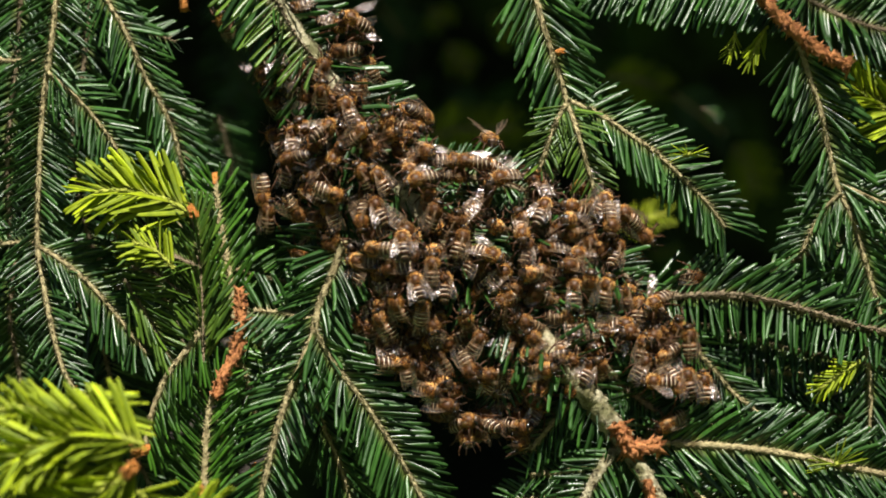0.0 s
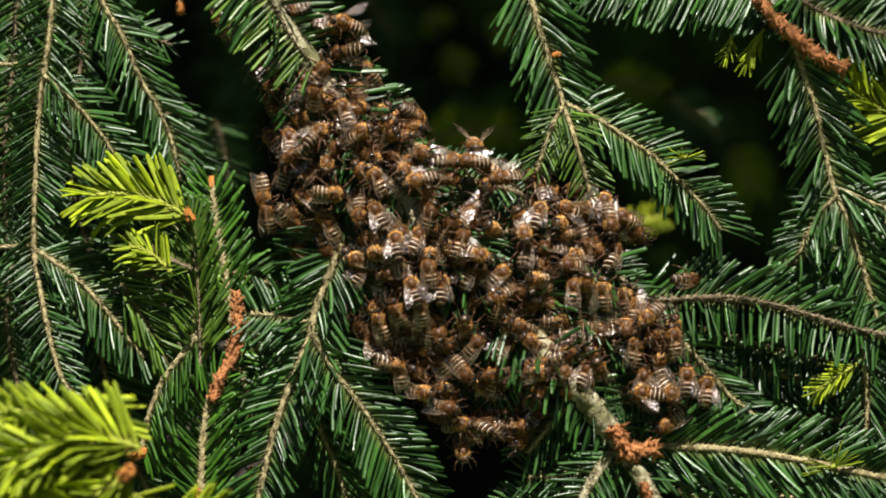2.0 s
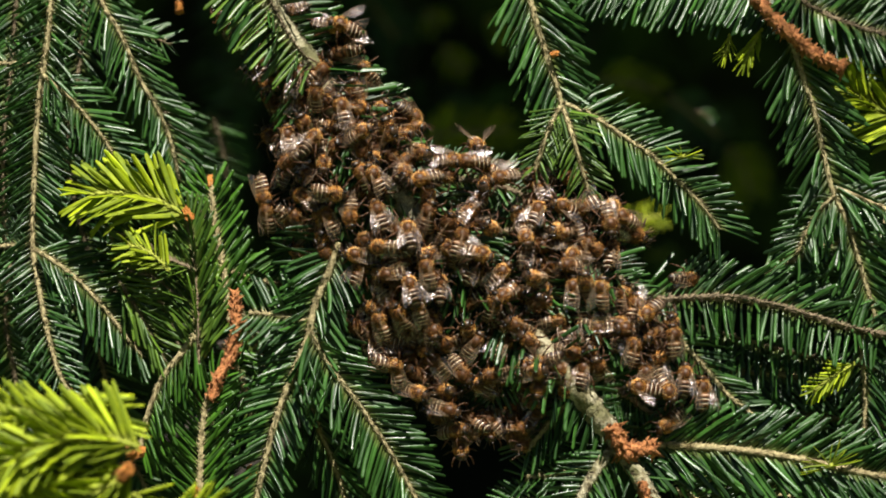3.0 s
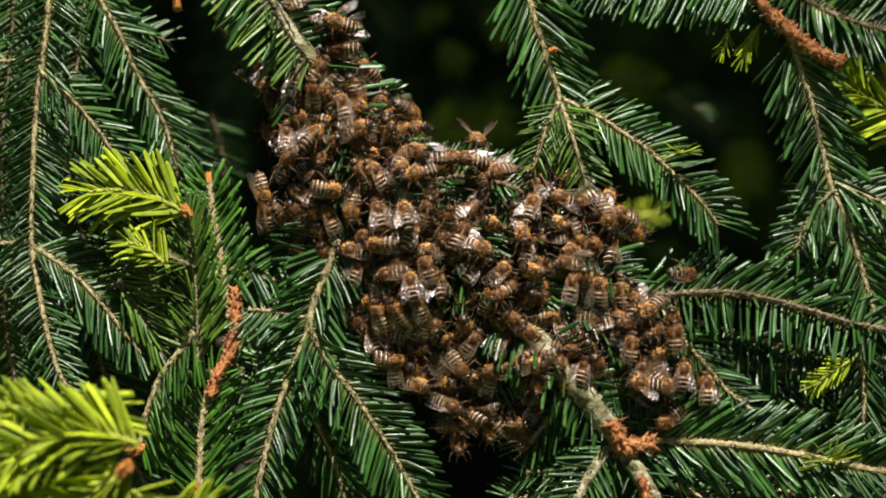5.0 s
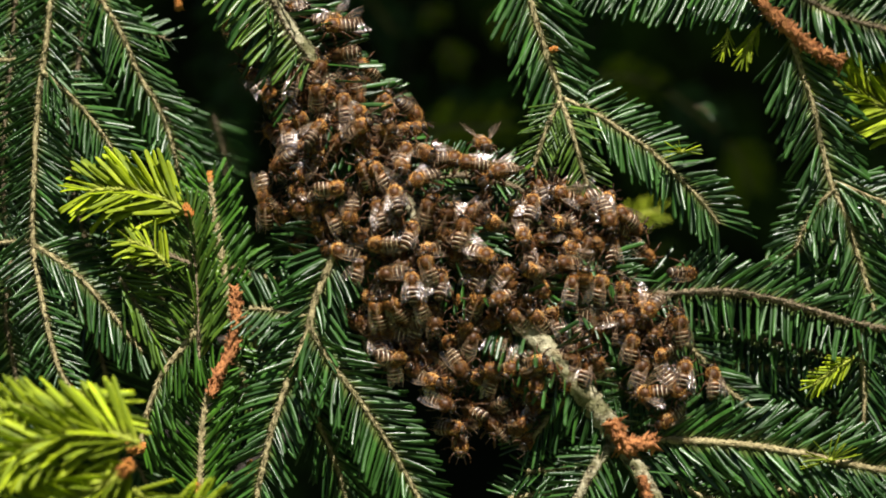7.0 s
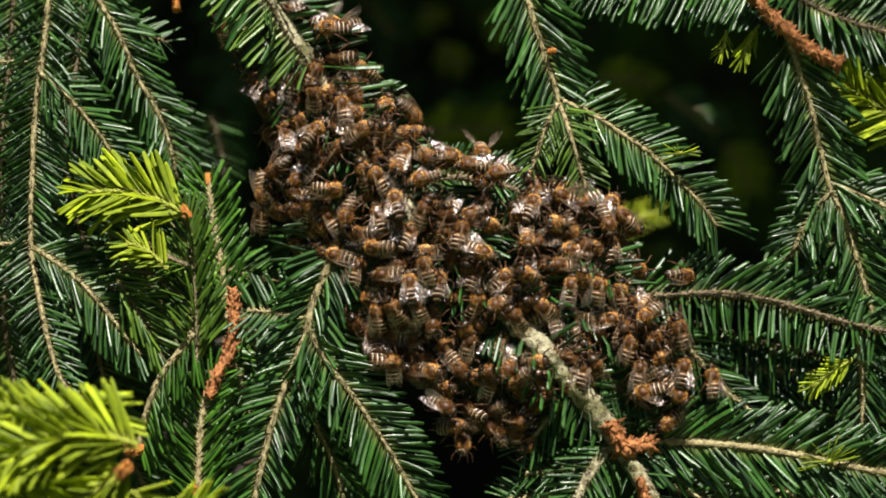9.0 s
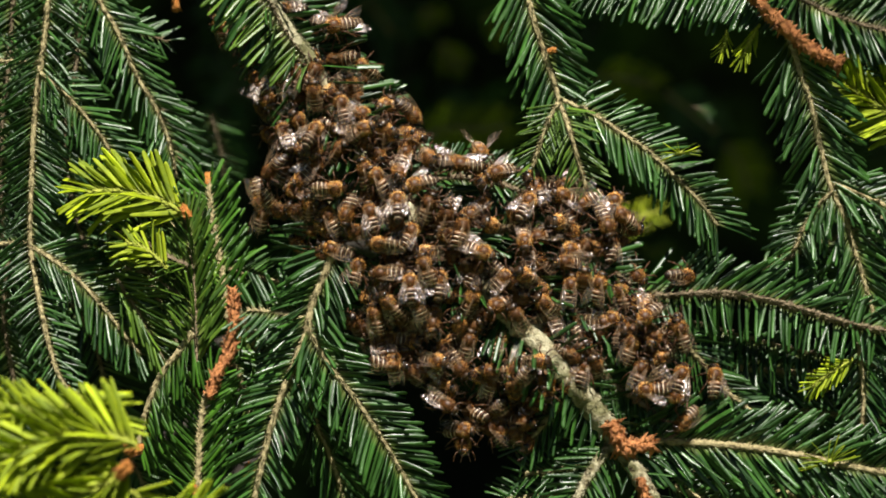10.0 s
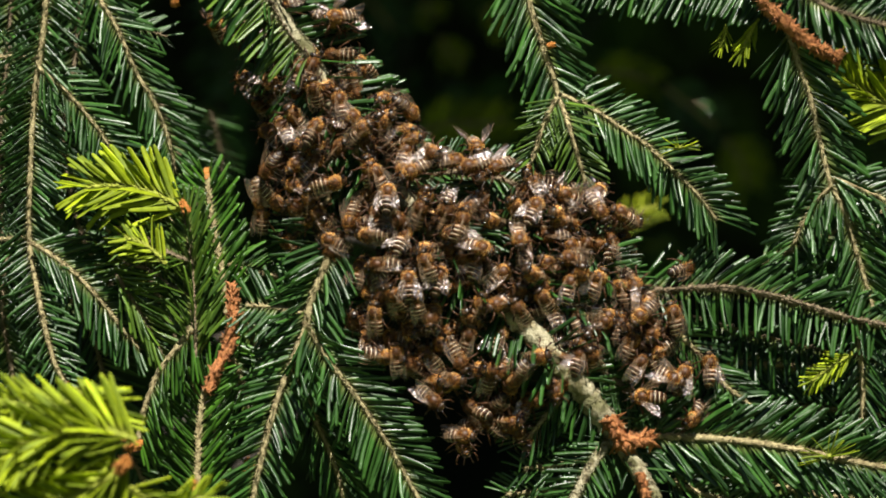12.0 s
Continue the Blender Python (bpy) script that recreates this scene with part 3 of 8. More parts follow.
twig(young_branch, [(-6.46, 0.35, -2.03), (-6.63, 0.35, -0.49), (-6.89, 0.35, 0.87), (-7.04, 0.35, 2.15)], 0.685667, 0.498667, length=1.45, step=0.12, lean=50, material=LUSH)
bud(young_branch, (-7.04, 0.35, 2.2), 3.3, (0, 0, 1))
twig(young_branch, [(-7.75, 0.42, 0.7), (-8.6, 0.42, 0.79), (-9.97, 0.42, 0.53)], 0.498667, 0.374, length=1.28, step=0.142, lean=55, material=FRESH)
twig(young_branch, [(-8.24, 0.14, -0.66), (-9.09, 0.14, -0.49), (-9.94, 0.14, -0.24)], 0.561, 0.374, length=1.19, step=0.113, lean=50, material=YOUNG, bark=SHOOT)
twig(young_branch, [(-6.59, 0.99, -0.5), (-5.39, 0.99, -0.84), (-4.19, 0.99, -1.01)], 0.561, 0.374, length=1.28, step=0.12, lean=55, singly=False, material=LUSH)
twig(young_branch, [(-10.33, 0.71, 1.04), (-9.99, 0.71, 0.36), (-9.74, 0.71, -0.5)], 0.498667, 0.311667, length=1.19, step=0.142, lean=40, material=LUSH)
twig(young_branch, [(-7.4, -0.85, -0.49), (-8.16, -0.85, -0.15), (-8.84, -0.85, 0.27), (-9.6, -0.85, 0.35)], 0.374, 0.249333, length=1.36, step=0.12, lean=45, fan=80, material=FRESH, bark=DARK_TWIG)
twig(young_branch, [(-7.42, -0.64, -1.5), (-8.18, -0.64, -1.08), (-8.77, -0.64, -0.66), (-9.45, -0.64, -0.49)], 0.374, 0.249333, length=1.36, step=0.12, lean=45, fan=80, material=FRESH, bark=DARK_TWIG)
twig(young_branch, [(-6.13, 0.57, -1.69), (-5.62, 0.57, -2.89), (-5.02, 0.57, -4.26)], 0.561, 0.374, length=1.45, step=0.113, lean=50, singly=False, material=LUSH)
twig(young_branch, [(-6.63, 0.28, -2.71), (-6.03, 0.28, -3.9), (-5.69, 0.28, -5.44)], 0.561, 0.374, length=1.45, step=0.113, lean=50, singly=False, material=LUSH)
twig(young_branch, [(-8.12, -1.49, -0.49), (-8.7, -1.49, 0.02), (-9.37, -1.49, 0.27)], 0.436333, 0.249333, length=1.02, step=0.12, lean=45, fan=60, material=YOUNG, bark=SHOOT, name="young_shoot", label="small lime-green young shoot")
lime_branch = fir_branch((-9.04, -1.42, -6.02), "fir branch with a large lime-green young shoot")
twig(lime_branch, [(-7.39, -1.06, -2.42), (-7.81, -1.06, -2.98), (-8.4, -1.06, -3.77), (-8.79, -1.06, -4.78), (-9.02, -1.06, -5.87)], 0.935, 0.748, length=1.6, step=0.106, lean=50, both=(-1,), material=LUSH)
twig(lime_branch, [(-8.47, -8.16, -5.41), (-9.18, -8.16, -5.14), (-10.13, -8.16, -5.14), (-11.23, -8.16, -5.41), (-12.17, -8.16, -5.83)], 0.810333, 0.498667, length=1.87, step=0.078, lean=42, fan=95, material=YOUNG, bark=SHOOT, name="young_shoot", label="soft lime-green young shoot")
twig(lime_branch, [(-10.33, -7.6, -4.38), (-11.13, -7.6, -4.47), (-12.08, -7.6, -4.38), (-13.03, -7.6, -4.55)], 0.685667, 0.498667, length=1.25, step=0.092, lean=45, fan=70, material=YOUNG, bark=SHOOT, name="young_shoot", label="soft lime-green young shoot")
twig(lime_branch, [(-10.33, -7.6, -3.93), (-9.71, -7.6, -4.41), (-9.24, -7.6, -5.04)], 0.685667, 0.498667, length=1.53, step=0.092, lean=40, fan=70, material=YOUNG, bark=SHOOT, name="young_shoot", label="soft lime-green young shoot")
twig(lime_branch, [(-8.62, -8.3, -5.95), (-9.32, -8.3, -6.5), (-10.26, -8.3, -6.97), (-11.36, -8.3, -7.21)], 0.810333, 0.498667, length=1.87, step=0.085, lean=45, fan=70, material=YOUNG, bark=SHOOT, name="young_shoot", label="soft lime-green young shoot")
twig(lime_branch, [(-8.65, -8.02, -6.68), (-7.77, -8.02, -7.23), (-6.52, -8.02, -6.99)], 0.748, 0.498667, length=1.2, step=0.113, lean=40, fan=60, material=YOUNG, bark=SHOOT, name="young_shoot", label="soft lime-green young shoot")
bud(lime_branch, (-9.01, -2.83, -5.83), 5.6, (-0.6, -0.3, 0))
bud(lime_branch, (-8.78, -8.73, -6.05), 5.6, (-0.6, -0.3, -0.6))
bud_branch = fir_branch((-7.25, -0.71, -7.75), "fir twig ending in a rust-brown withered shoot")
twig(bud_branch, [(-7.24, -0.85, -7.74), (-7.25, -0.85, -6.73), (-7.2, -0.85, -5.38), (-7.05, -0.85, -4.45), (-6.73, -0.85, -3.69)], 0.810333, 0.623333, length=1.45, step=0.12, lean=50, material=LUSH)
withered_shoot(bud_branch, [(-6.94, -0.99, -4.36), (-6.7, -0.99, -3.69), (-6.33, -0.99, -3.05), (-6.18, -0.99, -2.17), (-6.22, -0.99, -1.5), (-6.23, -0.99, -1.08)], 2.5)
bud(bud_branch, (-7.32, -0.85, -7.1), 4.9, (0, -0.5, -0.5))
middle_branch = fir_branch((-3.11, -0.71, 0.19), "forked fir branch with bright glossy needles below the swarm")
twig(middle_branch, [(-3.1, -1.13, 0.35), (-3.52, -1.13, -0.82), (-3.84, -1.13, -1.58), (-4.02, -1.13, -2.42), (-4.44, -1.13, -3.52), (-4.95, -1.13, -4.86), (-5.35, -1.13, -6.38), (-5.65, -1.13, -7.89)], 1.1, 0.85, length=1.62, step=0.115, lean=57)
twig(middle_branch, [(-3.96, -1.28, -2.3), (-3.43, -1.28, -3.26), (-2.59, -1.28, -4.35), (-1.58, -1.28, -5.86), (-0.54, -1.28, -7.71)], 0.748, 0.498667, length=1.67, step=0.099, lean=52)
twig(middle_branch, [(-4.03, -0.85, -2.01), (-4.79, -0.85, -1.84), (-5.8, -0.85, -1.75)], 0.623333, 0.436333, length=1.53, step=0.113, lean=70)
twig(middle_branch, [(-3.53, -0.71, -1.33), (-2.77, -0.71, -2.01), (-2.26, -0.71, -3.02)], 0.561, 0.374, length=1.28, step=0.142, lean=35)
bud(middle_branch, (-5.72, -0.85, -6.56), 4.9, (0, -0.5, -0.5))
twig(middle_branch, [(-4.49, 0.14, -3.73), (-3.81, 0.14, -5.09), (-3.13, 0.14, -6.79), (-2.79, 0.14, -8.15)], 0.623333, 0.436333, length=1.62, step=0.113, lean=35, singly=False)
top_branch = fir_branch((2.39, -0.35, 8.15), "fir branch hanging down above the swarm")
twig(top_branch, [(2.34, -0.35, 8.49), (2.73, -0.35, 7.05), (3.07, -0.35, 5.95), (3.41, -0.35, 4.93), (3.54, -0.35, 4.39)], 0.935, 0.716833, length=1.92, step=0.12, lean=50)
twig(top_branch, [(3.46, -1.2, 4.42), (3.09, -1.2, 3.63), (2.71, -1.2, 2.5)], 0.685667, 0.436333, length=0.99, step=0.12, lean=52, face=(0, -1, 0.3), material=FRESH)
twig(top_branch, [(3.52, -0.35, 4.46), (3.7, -0.78, 3.98), (3.85, -1.13, 3.47), (4.1, -1.13, 2.62), (4.31, -1.13, 1.87)], 0.685667, 0.436333, length=1.16, step=0.106, lean=52, face=(0, -1, 0.3), material=FRESH)
twig(top_branch, [(3.54, -0.42, 4.56), (4.42, -0.42, 4.17), (5.35, -0.42, 3.57), (6.2, -0.42, 2.98), (7.04, -0.42, 2.18), (7.72, -0.42, 1.51), (8.26, -0.42, 0.78)], 0.685667, 0.374, length=1.42, step=0.106, lean=55, taper=0.08)
bud(top_branch, (3.31, -0.64, 6.0), 2.8, (0.5, -0.5, 0.2))
upper_branch = fir_branch((10.51, 0.35, 8.2), "fir branch with hanging needles and a withered shoot")
twig(upper_branch, [(10.85, 0.42, 7.87), (8.81, 0.42, 8.07), (6.25, 0.42, 8.12), (4.03, 0.42, 8.21)], 0.997333, 0.748, length=1.7, step=0.078, lean=75, fan=30, singly=False)
twig(upper_branch, [(10.05, 0.99, 8.25), (11.25, 0.99, 7.48), (12.63, 0.99, 6.91), (14.34, 0.99, 6.5)], 0.623333, 0.498667, length=1.7, step=0.106, lean=72, bark=DARK_TWIG, singly=False)
withered_shoot(upper_branch, [(9.14, -0.64, 7.96), (9.57, -0.64, 7.37), (10.24, -0.64, 6.69), (11.09, -0.64, 6.02), (11.97, -0.64, 5.56)], 3.0)
twig(upper_branch, [(9.55, 0.14, 6.83), (9.29, 0.14, 6.32), (9.04, 0.14, 5.8)], 0.498667, 0.374, length=0.85, step=0.142, lean=25, material=YOUNG, bark=SHOOT, name="young_shoot", label="small lime-green young shoot")
twig(upper_branch, [(8.61, 0.14, 6.66), (8.53, 0.14, 6.23), (8.41, 0.14, 5.97)], 0.436333, 0.311667, length=0.6, step=0.142, lean=25, material=YOUNG, bark=SHOOT, name="young_shoot", label="small lime-green young shoot")
right_branch = fir_branch((10.45, -0.21, 6.46), "forked fir branch with dark green needles")
twig(right_branch, [(10.42, -0.21, 6.46), (10.79, -0.21, 5.28), (11.13, -0.21, 4.26), (11.38, -0.21, 3.07), (11.69, -0.21, 1.88), (12.1, -0.21, 1.03), (12.35, -0.21, 0.19), (12.66, -0.21, -0.83), (12.96, -0.21, -1.85)], 0.872667, 0.561, length=1.85, step=0.113, lean=50)
twig(right_branch, [(11.73, -0.35, 1.8), (11.29, -0.35, 1.37), (10.86, -0.35, 0.69), (10.57, -0.35, 0.02)], 0.685667, 0.436333, length=1.45, step=0.113, lean=55)
twig(right_branch, [(11.77, -0.21, 2.02), (12.66, -0.21, 1.68), (14.18, -0.21, 0.95)], 0.685667, 0.498667, length=1.45, step=0.12, lean=50, singly=False)
twig(right_branch, [(14.67, 0.8, 3.87), (13.46, 0.8, 4.3), (12.26, 0.8, 4.99)], 0.685667, 0.498667, length=1.79, step=0.071, lean=40, fan=70, material=YOUNG, bark=SHOOT, name="young_shoot", label="yellow-green young shoot")
twig(right_branch, [(11.96, 1.13, 5.69), (12.81, 1.13, 4.83), (14.02, 1.13, 3.62)], 0.748, 0.498667, length=1.36, step=0.142, lean=50, singly=False)
twig(right_branch, [(14.02, 1.13, 1.91), (12.99, 1.13, 0.36), (12.3, 1.13, -1.36)], 0.748, 0.498667, length=1.36, step=0.142, lean=50, singly=False)
side_branch = fir_branch((5.7, -0.21, -1.34), "fir branch growing sideways out of the swarm")
twig(side_branch, [(5.69, -0.35, -1.37), (7.05, -0.35, -1.29), (8.4, -0.35, -1.27), (9.76, -0.35, -1.46), (11.12, -0.35, -1.85), (12.64, -0.35, -2.27), (14.34, -0.35, -2.56)], 1.122, 0.872667, length=1.43, step=0.106, lean=92, fan=85, face=(0, -1, 0.1), both=(1,), bark=DARK_TWIG)
twig(side_branch, [(5.7, -0.28, -1.37), (7.05, -0.28, -1.29), (8.41, -0.28, -1.27), (9.77, -0.28, -1.46), (11.12, -0.28, -1.85), (12.65, -0.28, -2.27), (14.34, -0.28, -2.56)], 0.311667, 0.249333, length=1.9, step=0.106, lean=48, fan=60, both=(-1,), bark=DARK_TWIG)
twig(side_branch, [(5.85, -0.64, -1.34), (8.38, -0.64, -1.23), (9.73, -0.64, -1.42), (11.09, -0.64, -1.81), (12.61, -0.64, -2.23), (14.3, -0.64, -2.52)], 0.311667, 0.249333, length=0.88, step=0.212, lean=55, fan=90, face=(0, -0.3, 1), both=(-1,), bark=DARK_TWIG)
twig(side_branch, [(6.7, -0.5, -2.18), (7.29, -0.5, -2.78), (7.89, -0.5, -3.45), (8.56, -0.5, -4.21), (9.32, -0.5, -4.81)], 0.748, 0.498667, length=1.36, step=0.128, lean=45)
twig(side_branch, [(7.38, 0.85, -2.04), (9.18, 0.85, -2.55), (11.24, 0.85, -3.07), (13.98, 0.85, -3.58)], 0.25, 0.2, length=1.62, step=0.113, lean=80, fan=30, both=(1,), bark=DARK_TWIG, singly=False)
twig(side_branch, [(7.83, 1.06, -3.42), (9.72, 1.06, -3.59), (11.78, 1.06, -3.76), (14.01, 1.06, -4.27)], 0.748, 0.561, length=1.62, step=0.113, lean=50, singly=False)
twig(side_branch, [(9.72, 1.06, -0.5), (10.57, 1.06, -0.15), (11.43, 1.06, 0.19), (12.63, 1.06, 0.7)], 0.748, 0.561, length=1.62, step=0.128, lean=50, singly=False)
twig(side_branch, [(12.5, -0.14, -2.36), (12.6, -0.14, -3.38), (12.67, -0.14, -4.4), (12.63, -0.14, -5.59)], 0.748, 0.498667, length=1.28, step=0.128, lean=45, singly=False)
twig(side_branch, [(12.31, -0.57, -3.23), (11.69, -0.57, -3.62), (11.09, -0.57, -4.08)], 0.498667, 0.374, length=0.72, step=0.075, lean=40, fan=70, material=YOUNG, bark=SHOOT, name="young_shoot", label="small lime-green young shoot")
low_branch = fir_branch((5.08, -0.71, -5.64), "pale fir branch with long needles and a withered bud cluster")
twig(low_branch, [(5.16, -0.85, -5.63), (6.34, -0.85, -5.65), (8.7, -0.85, -5.8), (10.73, -0.85, -6.09), (12.08, -0.85, -6.39), (14.1, -0.85, -6.76)], 1.15, 0.85, length=1.96, step=0.106, lean=48, face=(0, -1, 0.12))
withered_shoot(low_branch, [(4.95, -1.77, -5.08), (5.2, -1.77, -5.42), (5.37, -1.77, -5.84), (5.79, -1.77, -5.75), (6.29, -1.77, -5.7)], 3.7)
twig(low_branch, [(5.15, -1.13, -5.62), (5.63, -1.56, -6.27), (5.95, -1.84, -6.84), (6.53, -1.98, -7.99)], 2.69167, 2.40833, length=1.02, step=0.496, bark=LIMB)
twig(low_branch, [(5.06, -1.13, -5.7), (4.46, -1.49, -6.52), (3.82, -1.7, -7.68)], 1.84167, 1.37133, length=1.45, step=0.12, lean=60, bark=LIMB)
withered_shoot(low_branch, [(5.86, -2.27, -6.67), (5.96, -2.27, -7.11), (6.09, -2.27, -7.81)], 2.5)
twig(low_branch, [(4.84, -0.42, -6.08), (3.66, -0.42, -6.5), (2.47, -0.42, -6.67)], 0.623333, 0.436333, length=1.28, step=0.113, lean=50, singly=False)
twig(low_branch, [(4.34, -0.21, -6.94), (3.33, -0.21, -7.28), (1.97, -0.21, -7.45)], 0.623333, 0.436333, length=1.36, step=0.113, lean=50, singly=False)
twig(low_branch, [(6.71, -0.42, -6.93), (7.89, -0.42, -7.43), (9.58, -0.42, -7.94)], 0.623333, 0.436333, length=1.62, step=0.113, lean=50, singly=False)
twig(low_branch, [(7.16, 1.28, -5.49), (8.88, 1.28, -5.06), (10.94, 1.28, -4.88), (14.03, 1.28, -5.23)], 0.748, 0.561, length=1.79, step=0.113, lean=48, singly=False)
twig(low_branch, [(7.13, 0.92, -6.67), (9.19, 0.92, -7.01), (11.42, 0.92, -7.53), (13.99, 0.92, -7.87)], 0.748, 0.561, length=1.7, step=0.156, lean=50, singly=False)
twig(low_branch, [(11.5, -1.1, -6.28), (11.5, -1.5, -6.25)], 0.3, 0.25, length=0.95, step=0.05, lean=80, fan=180, face=(0, 0, 1), material=YOUNG, bark=SHOOT, name="star_shoot", label="small yellow-green star of fresh needles")
twig(top_branch, [(7.1, -0.8, 2.9), (7.12, -1.15, 2.92)], 0.3, 0.25, length=0.65, step=0.05, lean=80, fan=180, face=(0, 0, 1), material=YOUNG, bark=SHOOT, name="star_shoot", label="small yellow-green star of fresh needles")
twig(second_branch, [(-8.05, 0.4, 9.2), (-8.0, 0.36, 8.3), (-8.0, 0.35, 7.5)], 0.5, 0.4, length=0, bark=DARK_TWIG)
bud(second_branch, (-8.0, 0.35, 7.42), 4.0, (0.1, -0.2, -1))
swarm_limb = fir_branch((-5.61, 0.35, 8.54), "thick pale-barked fir limb that carries the swarm")
twig(swarm_limb, [(-5.81, -0.64, 8.64), (-4.8, -0.64, 6.78), (-3.96, -0.57, 5.6), (-2.78, -0.5, 3.57), (-1.08, -0.64, 1.37), (0.27, -0.85, 0.02), (1.62, -0.92, -1.5), (2.79, -1.28, -2.67), (3.71, -1.35, -3.68), (4.47, -1.13, -4.61), (5.24, -0.99, -5.63)], 3.3, 3.7, length=2.01, step=0.106, lean=66, bark=LIMB, fan=70, singly=False)
twig(swarm_limb, [(-5.75, -1.0, 8.6), (-4.75, -1.0, 6.75), (-3.9, -0.93, 5.55)], 0.2, 0.15, length=1.85, step=0.17, lean=84, fan=25, both=(1,), material=FRESH, bark=DARK_TWIG)
twig(swarm_limb, [(-3.82, 0.28, 5.47), (-3.14, 0.28, 5.13), (-1.6, 0.28, 4.28)], 0.748, 0.498667, length=1.36, step=0.142, lean=60, singly=False)
twig(swarm_limb, [(-1.43, 0.14, 1.89), (0.27, 0.14, 2.23), (1.63, 0.14, 2.06), (3.0, 0.14, 1.55)], 0.872667, 0.623333, length=1.36, step=0.113, lean=60, bark=DARK_TWIG, singly=False)
twig(swarm_limb, [(0.27, -0.99, 0.19), (1.95, -0.99, 0.69), (3.64, -0.99, 0.35), (5.66, -0.99, -0.99)], 0.872667, 0.623333, length=1.36, step=0.106, lean=60, bark=DARK_TWIG, singly=False)
twig(swarm_limb, [(1.62, -0.99, -1.33), (2.96, -0.99, -0.99), (4.65, -0.99, -2.0), (6.67, -0.99, -3.02)], 0.872667, 0.623333, length=1.36, step=0.106, lean=60, bark=DARK_TWIG, singly=False)
twig(swarm_limb, [(2.63, -0.71, -2.69), (3.65, -0.71, -3.02), (5.0, -0.71, -3.87), (6.69, -0.71, -5.05)], 0.872667, 0.623333, length=1.36, step=0.106, lean=60, bark=DARK_TWIG, singly=False)
twig(swarm_limb, [(-2.79, 0.0, 2.4), (-3.47, 0.0, 1.21), (-4.49, 0.0, 0.19)], 0.748, 0.498667, length=1.45, step=0.12, lean=50, singly=False)
twig(swarm_limb, [(1.96, -0.71, -2.01), (1.79, -0.71, -3.02), (1.45, -0.71, -4.37)], 0.748, 0.498667, length=1.19, step=0.142, lean=50, singly=False)
twig(swarm_limb, [(3.99, -0.57, -4.21), (3.31, -0.57, -4.89), (2.47, -0.57, -5.9)], 0.748, 0.498667, length=1.36, step=0.142, lean=40, singly=False)
blurred_branch = fir_branch((-1.63, 15.58, 9.74), "fir twigs deep among the boughs, some sunlit, others coloured lime to show in shade")
# Most twigs beyond 25 cm lie in shade; lime needle colour brightens them.
twig(blurred_branch, [(-0.73, 28.33, 4.31), (0.34, 28.33, 4.63), (1.41, 28.33, 4.63), (2.49, 28.33, 4.74)], 0.187, 0.124667, length=1.36, step=0.106, material=YOUNG, singly=False)
twig(blurred_branch, [(5.92, 28.33, 6.67), (6.99, 28.33, 6.56), (8.06, 28.33, 6.24)], 0.187, 0.124667, length=1.19, step=0.106, material=YOUNG, singly=False)
twig(blurred_branch, [(8.66, 31.17, 6.15), (9.54, 31.17, 5.49), (10.63, 31.17, 4.62)], 0.187, 0.124667, length=1.36, step=0.106, singly=False)
twig(blurred_branch, [(5.78, 14.17, 0.6), (6.36, 14.17, 0.98), (7.03, 14.17, 1.27), (7.42, 14.17, 1.33)], 0.374, 0.249333, length=0.8, step=0.13, material=YOUNG, bark=SHOOT, singly=False)
twig(blurred_branch, [(-9.61, 39.67, 5.59), (-9.15, 39.67, 4.43), (-8.45, 39.67, 3.27)], 0.187, 0.124667, length=1.53, step=0.142, singly=False)
twig(blurred_branch, [(10.25, 7.08, -3.6), (11.34, 7.08, -3.97), (12.42, 7.08, -4.51)], 0.187, 0.124667, length=1.36, step=0.106, singly=False)
twig(blurred_branch, [(-3.34, 39.67, 10.7), (-2.65, 39.67, 9.77), (-1.95, 39.67, 8.84)], 0.187, 0.124667, length=1.36, step=0.142, singly=False)
twig(blurred_branch, [(8.26, 39.67, 0.02), (8.96, 39.67, 0.02), (9.42, 39.67, 0.26)], 0.187, 0.124667, length=0.68, step=0.142, material=FRESH, bark=SHOOT)
twig(blurred_branch, [(0.0, 40.0, 8.6), (0.3, 40.0, 8.0), (0.9, 40.0, 7.6)], 0.2, 0.15, length=0.9, step=0.14, material=YOUNG, singly=False)
twig(blurred_branch, [(1.7, 38.0, 9.6), (2.3, 38.0, 9.2), (2.6, 38.0, 8.6)], 0.2, 0.15, length=1.0, step=0.12, material=YOUNG, singly=False)
twig(blurred_branch, [(11.4, 36.0, 4.3), (12.0, 36.0, 3.4), (12.3, 36.0, 2.4)], 0.2, 0.15, length=1.4, step=0.12, material=YOUNG, singly=False)
twig(blurred_branch, [(-0.8, 42.0, 10.2), (-0.3, 42.0, 9.6)], 0.2, 0.15, length=1.0, step=0.14, material=YOUNG, singly=False)
twig(blurred_branch, [(8.5, 13.0, 4.85), (8.75, 13.0, 4.75), (9.0, 13.0, 4.6)], 0.1, 0.08, length=0.5, step=0.14, lean=35, bark=DARK_TWIG, singly=False)
twig(blurred_branch, [(-7.5, 9.0, 4.4), (-7.2, 9.0, 3.4), (-7.1, 9.0, 2.4)], 0.3, 0.2, length=1.0, step=0.2, bark=DARK_TWIG, singly=False)
twig(young_branch, [(-9.7, -0.8, -0.8), (-9.0, -0.8, -1.9), (-8.3, -0.8, -3.2)], 0.4, 0.3, length=1.5, step=0.12, lean=32, fan=70, material=FRESH, bark=DARK_TWIG, singly=False)
